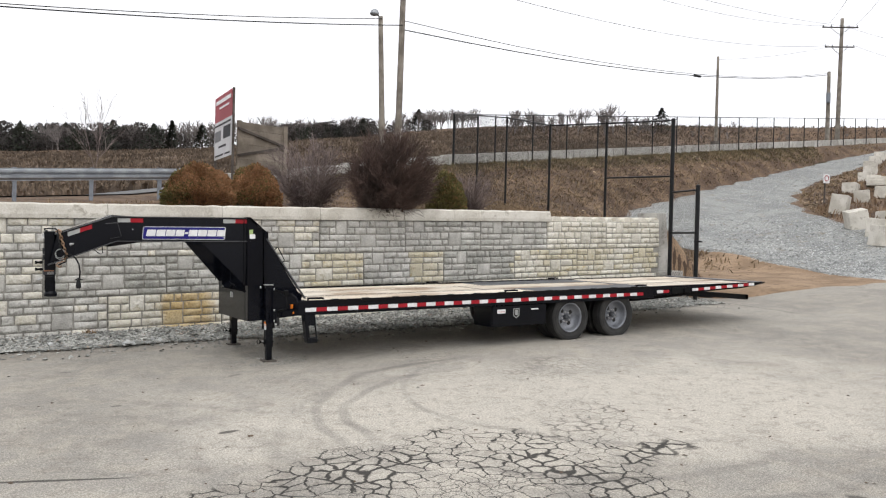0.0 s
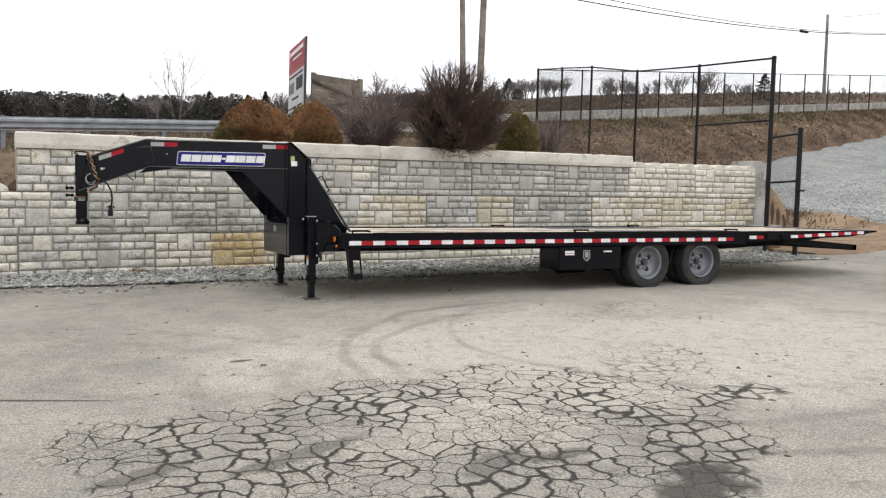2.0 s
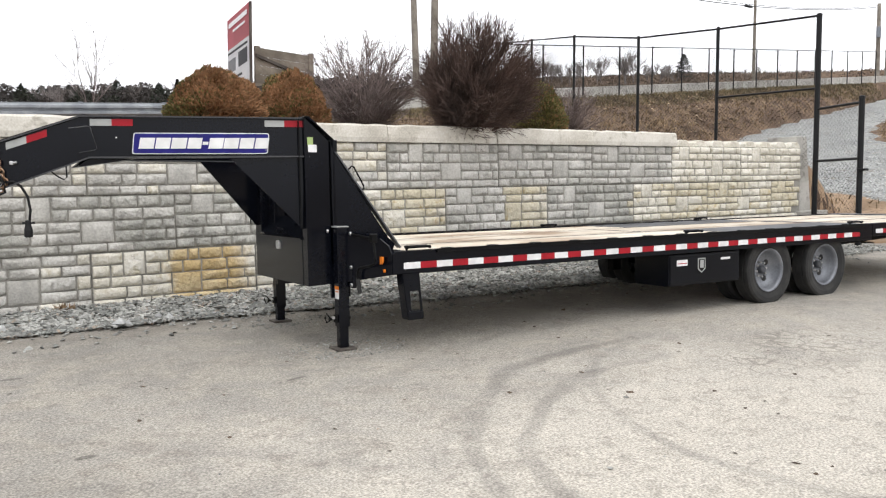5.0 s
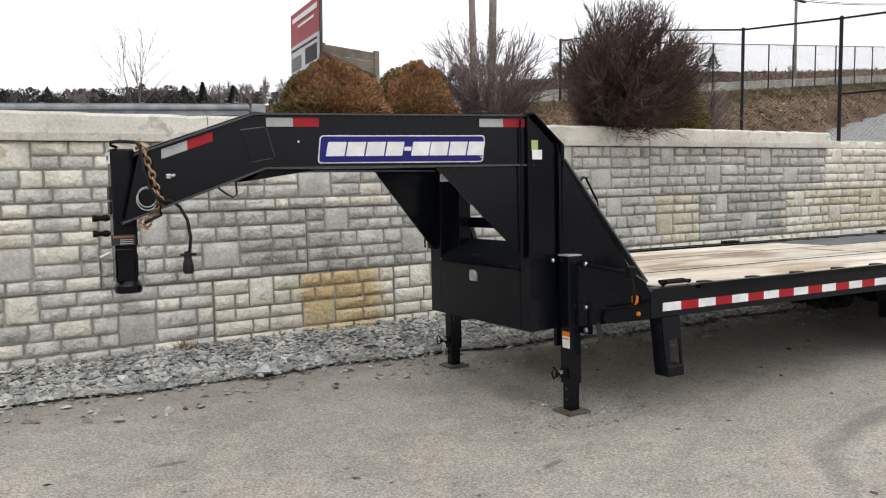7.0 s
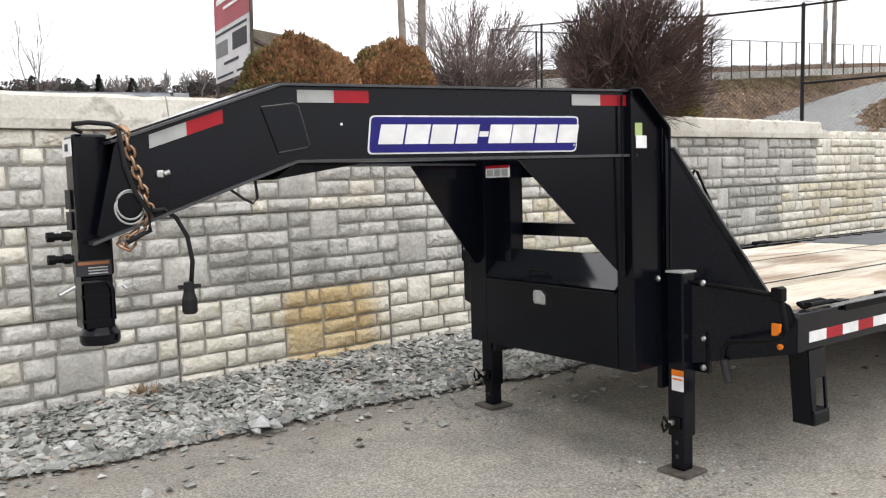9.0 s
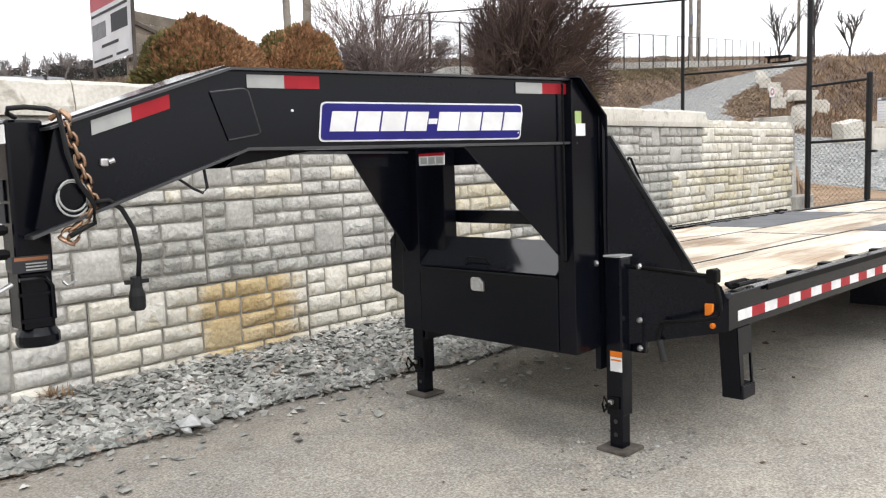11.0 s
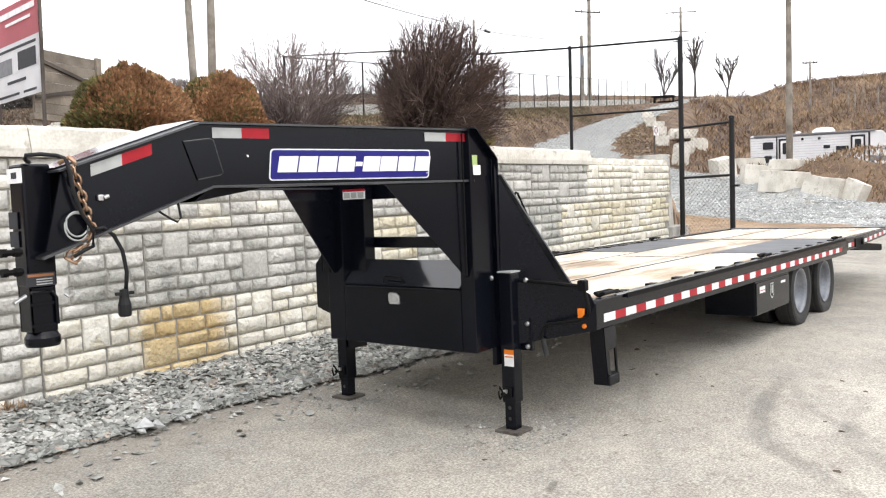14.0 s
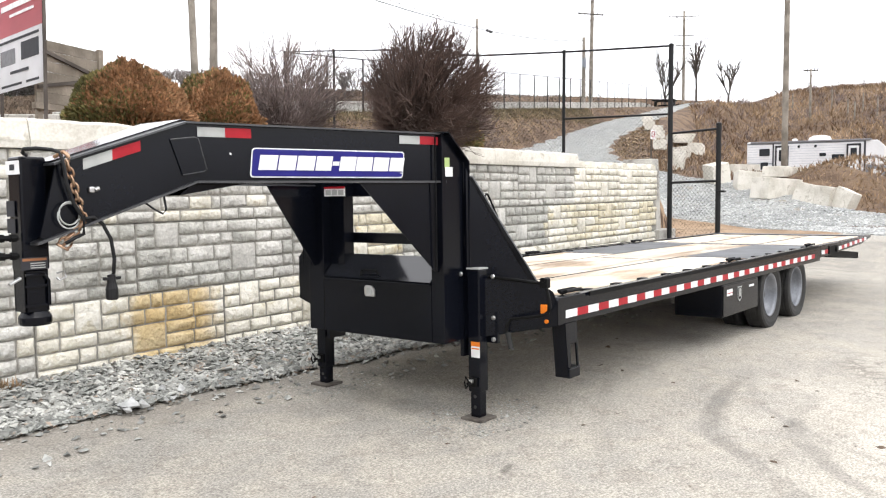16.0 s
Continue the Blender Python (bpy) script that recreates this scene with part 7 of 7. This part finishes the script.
for f0, f1, z0, z1 in ((0.09, 0.165, 1.95, 2.4), (0.1, 0.155, 1.1, 1.55), (0.515, 0.56, 1.85, 2.05), (0.6, 0.685, 1.5, 1.95), (0.4, 0.49, 0.75, 1.1), (0.362, 0.38, 2.4, 2.55), (0.478, 0.496, 2.4, 2.55)):
    bm = bmesh.new()
    box(bm, along(f0), along(f1), -1.235, -1.2, z0, z1, 0.03)
    rvp("window", bm, M_GLASS, body)
for f0, z0 in ((0.215, 0.75), (0.71, 0.6)):
    x0 = along(f0)
    bm = bmesh.new()
    box(bm, x0, x0 + 0.6, -1.235, -1.195, z0, 2.45, 0.05)
    dr = rvp("door", bm, M_RV, body)
    bm = bmesh.new()
    box(bm, x0 - 0.09, x0 + 0.69, -1.222, -1.205, z0 - 0.05, 2.56, 0.04)
    rvp("door_frame", bm, M_SIGNTXT, dr)
    bm = bmesh.new()
    box(bm, x0 + 0.13, x0 + 0.47, -1.245, -1.23, 1.6, 2.3, 0.03)
    rvp("window", bm, M_GLASS, dr)
bm = bmesh.new()
box(bm, -3.8, 3.0, -1.28, -1.2, 2.72, 2.84, 0.03)
rvp("awning_roll", bm, M_GREYTXT)
bm = bmesh.new()
prism(bm, [(-0.5, 2.83), (0.9, 2.83), (0.75, 3.12), (0.4, 3.2), (-0.2, 3.18), (-0.42, 3.05)], "y", -0.45, 0.45, 0.05)
rvp("air_conditioner", bm, M_WHITE)
bm = bmesh.new()
box(bm, -1.4, -1.1, -0.2, 0.2, 2.83, 3.05, 0.05)
rvp("roof_vent", bm, M_WHITE)
for x in (-0.9, -0.1):
    bm = bmesh.new()
    lathe(bm, [(0.15, -1.15), (0.34, -1.14), (0.36, -1.05), (0.34, -0.95), (0.15, -0.94)], 20, "y", (x, 0, 0.36))
    wh = rvp("wheel", bm, M_RUBBER)
bm = bmesh.new()
prism(bm, [(-3.8, 0.4), (4.9, 0.4), (4.9, 0.5), (3.6, 0.66), (-3.8, 0.72)], "y", -1.0, 1.0)
rvp("chassis", bm, M_BLACK2)

# ---- flatbeds parked far up the drive ----
FLATBEDS = ((82.0, 43.2), (88.4, 45.4), (94.8, 46.4), (101.3, 47.2))
for x, y in FLATBEDS:
    ft = tagged(empty("parked_flatbed", x, y, land_at(x, y), 0, -6, 20), "dark low flatbed trailer parked up the hill", "trailer", "parked flatbeds")
    bm = bmesh.new()
    box(bm, -2.6, 2.6, -1.1, 1.1, 0.55, 0.72, 0.03)
    part("deck", bm, M_BLACK2, ft)
    bm = bmesh.new()
    prism(bm, [(2.6, 0.5), (4.0, 0.55), (4.0, 0.65), (2.6, 0.7)], "y", -0.15, 0.15)
    part("tongue", bm, M_BLACK2, ft)
    for x0 in (-0.5, 0.4):
        for y0 in (-1.05, 0.85):
            bm = bmesh.new()
            lathe(bm, [(0.1, 0), (0.33, 0.01), (0.35, 0.1), (0.33, 0.19), (0.1, 0.2)], 14, "y", (x0, y0, 0.33))
            part("wheel", bm, M_RUBBER, ft)


# bare brush scattered over the weedy hill
vs, fs = [], []
rr = random.Random(91)
def brush_at(x, y, h):
    for _ in range(9):
        a, f = rr.uniform(0, 6.28), rr.uniform(0.2, 0.9)
        p, d = Vector((x, y, land_at(x, y) - 0.1)), Vector((math.cos(a) * f, math.sin(a) * f, 1)).normalized()
        for j in range(3):
            d = (d + Vector((rr.uniform(-1, 1), rr.uniform(-1, 1), rr.uniform(-0.2, 0.5))) * 0.3).normalized()
            q = p + d * h * 0.36
            s_ = d.cross(Vector((rr.uniform(-1, 1), rr.uniform(-1, 1), 0.2))).normalized() * h * (0.022 - 0.006 * j)
            b = len(vs)
            vs.extend([p - s_, p + s_, q + s_ * 0.6, q - s_ * 0.6])
            fs.append((b, b + 1, b + 2, b + 3))
            for _ in range(2):
                e = (d + Vector((rr.uniform(-1, 1), rr.uniform(-1, 1), rr.uniform(-0.3, 0.8))) * 0.8).normalized()
                b = len(vs)
                vs.extend([p - s_ * 0.6, p + s_ * 0.6, p + e * h * 0.4])
                fs.append((b, b + 1, b + 2))
            p = q
for _ in range(420):
    x, y = rr.uniform(50, 118), rr.uniform(4, 50)
    if off_drive(np.array([x]), np.array([y]))[0] and drive_rl(np.array([x]), np.array([y]))[1][0] < -3:
        brush_at(x, y, rr.choice((0.7, 0.9, 1.1, 1.5)))
tagged(raw("brush", vs, fs, M_TWIG), "bare brown brush scattered over the hill", "brush", kind="stuff")


# ---- trees ----
def tree_limbs(seed, h, levels, spread, r0, first=0.25):
    """Limbs of a bare tree as (a, b, ra, rb)."""
    rr = random.Random(seed)
    out = []
    def grow(p, d, length, r, lev):
        n = 3
        for i in range(n):
            d = (d + Vector((rr.uniform(-1, 1), rr.uniform(-1, 1), rr.uniform(-0.3, 0.7))) * 0.14).normalized()
            q = p + d * (length / n)
            out.append((p, q, r * (1 - 0.2 * i / n), r * (1 - 0.2 * (i + 1) / n)))
            p = q
            if lev > 0:
                for _ in range(2 if lev > 1 else 3):
                    d2 = (d + Vector((rr.uniform(-1, 1), rr.uniform(-1, 1), rr.uniform(-0.2, 0.6))) * spread).normalized()
                    grow(p, d2, length * rr.uniform(0.45, 0.7), r * 0.55, lev - 1)
    p = Vector((0, 0, 0))
    out.append((p, Vector((0, 0, h * first)), r0 * 1.2, r0))
    for _ in range(3):
        d = Vector((rr.uniform(-0.5, 0.5), rr.uniform(-0.5, 0.5), 1)).normalized()
        grow(Vector((0, 0, h * first)), d, h * 0.45, r0 * 0.7, levels)
    top = max(b.z for _, b, _, _ in out)
    k = h / top
    return [(a * k, b * k, ra, rb) for a, b, ra, rb in out]


def limbs_to_mesh(limbs, at=(0, 0, 0), turn=0.0, scale=1.0, verts=None, faces=None):
    c, s_ = math.cos(turn), math.sin(turn)
    for a, b, ra, rb in limbs:
        t = (b - a).normalized()
        u = t.cross(Vector((0.31, 0.2, 0.93))).normalized()
        v = t.cross(u)
        base = len(verts)
        for p, r in ((a, ra), (b, rb)):
            for k in range(3):
                q = p + r * (math.cos(2.094 * k) * u + math.sin(2.094 * k) * v)
                verts.append((at[0] + scale * (q.x * c - q.y * s_), at[1] + scale * (q.x * s_ + q.y * c), at[2] + scale * q.z))
        for k in range(3):
            faces.append((base + k, base + (k + 1) % 3, base + 3 + (k + 1) % 3, base + 3 + k))


PROTO = [tree_limbs(30 + i, 9.0, 2, 0.75, 0.2) for i in range(4)]


def lone_tree(x, y, h, seed, label, r0=0.14, mat=M_BARK, levels=2, spread=0.7):
    vs, fs = [], []
    lim = tree_limbs(seed, h, levels, spread, r0)
    limbs_to_mesh(lim[:1], verts=vs, faces=fs)
    root = tagged(empty("bare_tree", x, y, land_at(x, y) - 0.1), label, "tree")
    raw("trunk", vs, fs, mat, root)
    vs, fs = [], []
    limbs_to_mesh(lim[1:], verts=vs, faces=fs)
    raw("crown", vs, fs, mat, root)


lone_tree(5.9, 36.9, 4.6, 5, "slender bare sapling beyond the road", 0.024, M_TWIG, 2, 0.75)
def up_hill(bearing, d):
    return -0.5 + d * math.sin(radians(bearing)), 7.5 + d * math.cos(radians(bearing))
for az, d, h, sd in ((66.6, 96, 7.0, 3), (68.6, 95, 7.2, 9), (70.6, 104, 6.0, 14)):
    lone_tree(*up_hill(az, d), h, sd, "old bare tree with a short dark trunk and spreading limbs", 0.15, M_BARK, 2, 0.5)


hill_fence = tagged(empty("wire_fence"), "line of pale timber fence posts on the weedy hill", "fence")
for x, y, hh in ((91.5, 29.2, 2.2), (85.3, 25.7, 1.9), (88, 26.9, 1.6), (86.6, 24.0, 1.8), (88.8, 25.7, 1.9), (92, 22.5, 1.9), (93, 33.5, 1.8)):
    bm = bmesh.new()
    z = land_at(x, y)
    cyl(bm, (x, y, z - 0.3), (x + 0.08, y, z + hh), 0.07, 7)
    part("post", bm, M_POLE, hill_fence)
utility_pole(87.3, 30.2, land_at(87.3, 30.2) + 5.2, 0.11, "short dark timber post on the hill with a cross arm", (0, 0), ((land_at(87.3, 30.2) + 5.0, 0.7),), -60)


def conifer(x, y, h, w, seed, name="conifer"):
    """A dark spruce: tapered trunk and drooping tiers of many small needled sprays."""
    rr = random.Random(seed)
    z0 = land_at(x, y) - 0.2
    root = tagged(empty(name, x, y, z0), "dark green conifer on the far field edge", "tree")
    bm = bmesh.new()
    tube(bm, [(0, 0, 0), (0, 0, h * 0.95)], [0.03 * h, 0.01], 6)
    part("trunk", bm, M_BARK, root)
    vs, fs = [], []
    for i in range(int(1000)):
        f = rr.random() ** 0.8
        rad = w / 2 * (1 - f) ** 0.8 * (0.75 + 0.25 * math.sin(f * 40)) * math.sqrt(rr.uniform(0.25, 1))
        a = rr.uniform(0, 6.28)
        p = Vector((rad * math.cos(a), rad * math.sin(a), h * (0.08 + 0.92 * f)))
        d = Vector((math.cos(a), math.sin(a), rr.uniform(-0.5, 0.3)))
        s_ = d.cross(Vector((0, 0, 1))).normalized() * rr.uniform(0.02, 0.045) * h
        L = rr.uniform(0.03, 0.075) * h
        b = len(vs)
        vs += [p - d * L * 0.4, p + s_, p + d * L, p - s_ + Vector((0, 0, 0.02 * h))]
        fs += [(b, b + 1, b + 2), (b, b + 2, b + 3)]
    raw("crown", vs, fs, M_PINE, root)


def far_at(bearing, d):
    return d * math.sin(radians(bearing)), d * math.cos(radians(bearing))
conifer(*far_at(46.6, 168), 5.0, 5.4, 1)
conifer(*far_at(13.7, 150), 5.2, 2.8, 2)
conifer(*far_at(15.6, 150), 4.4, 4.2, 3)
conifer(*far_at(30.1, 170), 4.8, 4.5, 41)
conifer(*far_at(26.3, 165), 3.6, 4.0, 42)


def woodland(name, spans, mat, seed, label, pointed):
    """Dense far woods: each tree a ragged crown of many small sprays that close into one mass."""
    rr = random.Random(seed)
    vs, fs = [], []
    for az0, az1, n, d0, d1, h0, h1 in spans:
        for _ in range(n):
            x, y = far_at(rr.uniform(az0, az1), rr.uniform(d0, d1))
            z0, h = land_at(x, y) - 0.4, rr.uniform(h0, h1)
            w = h * rr.uniform(0.5, 0.8)
            ph = rr.uniform(0, 6)
            for _ in range(420):
                f = rr.random()
                prof = (1 - f) ** 0.7 if pointed else math.sqrt(max(0.0, 1 - (1.7 * f - 0.75) ** 2))
                a = rr.uniform(0, 6.28)
                rad = w * prof * math.sqrt(rr.random()) * (1 + 0.3 * math.sin(3 * a + ph + 5 * f))
                p = Vector((x + rad * math.cos(a), y + rad * math.sin(a), z0 + h * (0.04 + 0.96 * f)))
                d = Vector((rr.uniform(-1, 1), rr.uniform(-1, 1), rr.uniform(-0.2, 1.3))).normalized()
                s_ = d.cross(Vector((rr.uniform(-1, 1), rr.uniform(-1, 1), 0.4))).normalized() * h * rr.uniform(0.02, 0.05)
                L = h * rr.uniform(0.06, 0.13)
                b = len(vs)
                vs += [p - s_, p + s_, p + d * L]
                fs.append((b, b + 1, b + 2))
    return tagged(raw(name, vs, fs, mat), label, "trees", kind="stuff")


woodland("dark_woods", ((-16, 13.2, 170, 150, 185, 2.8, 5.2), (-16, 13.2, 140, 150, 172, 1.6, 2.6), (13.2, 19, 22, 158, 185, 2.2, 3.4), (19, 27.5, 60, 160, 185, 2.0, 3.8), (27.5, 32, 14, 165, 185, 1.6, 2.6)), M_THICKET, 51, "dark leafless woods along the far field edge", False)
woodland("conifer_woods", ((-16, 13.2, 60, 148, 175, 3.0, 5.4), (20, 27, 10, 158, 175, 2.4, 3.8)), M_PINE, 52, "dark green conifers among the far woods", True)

# bare woods along the skyline: one joined mass, distance haze in its pale colour
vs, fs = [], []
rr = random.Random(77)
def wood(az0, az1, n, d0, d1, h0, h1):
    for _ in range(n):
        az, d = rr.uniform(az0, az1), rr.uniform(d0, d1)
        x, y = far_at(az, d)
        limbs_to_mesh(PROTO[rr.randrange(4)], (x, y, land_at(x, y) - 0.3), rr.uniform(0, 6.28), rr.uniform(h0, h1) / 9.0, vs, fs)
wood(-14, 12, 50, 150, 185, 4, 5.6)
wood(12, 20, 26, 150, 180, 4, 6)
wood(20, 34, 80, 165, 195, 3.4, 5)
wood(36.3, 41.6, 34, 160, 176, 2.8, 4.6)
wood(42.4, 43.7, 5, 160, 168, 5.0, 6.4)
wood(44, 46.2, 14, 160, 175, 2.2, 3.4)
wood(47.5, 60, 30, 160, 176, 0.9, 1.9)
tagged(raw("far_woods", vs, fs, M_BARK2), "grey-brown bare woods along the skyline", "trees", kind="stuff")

# ---- the wall's blocks and stones ----
for k in range(-4, 7):
    if -0.905 + k * BLOCK_L < 10.3:
        wall_block(0, -0.905 + k * BLOCK_L, k)
for k in range(-4, 7):
    wall_block(1, k * BLOCK_L - 0.0, k, half=(k == 6))
for k in range(-1, 7):
    wall_block(2, -0.905 + k * BLOCK_L, k)
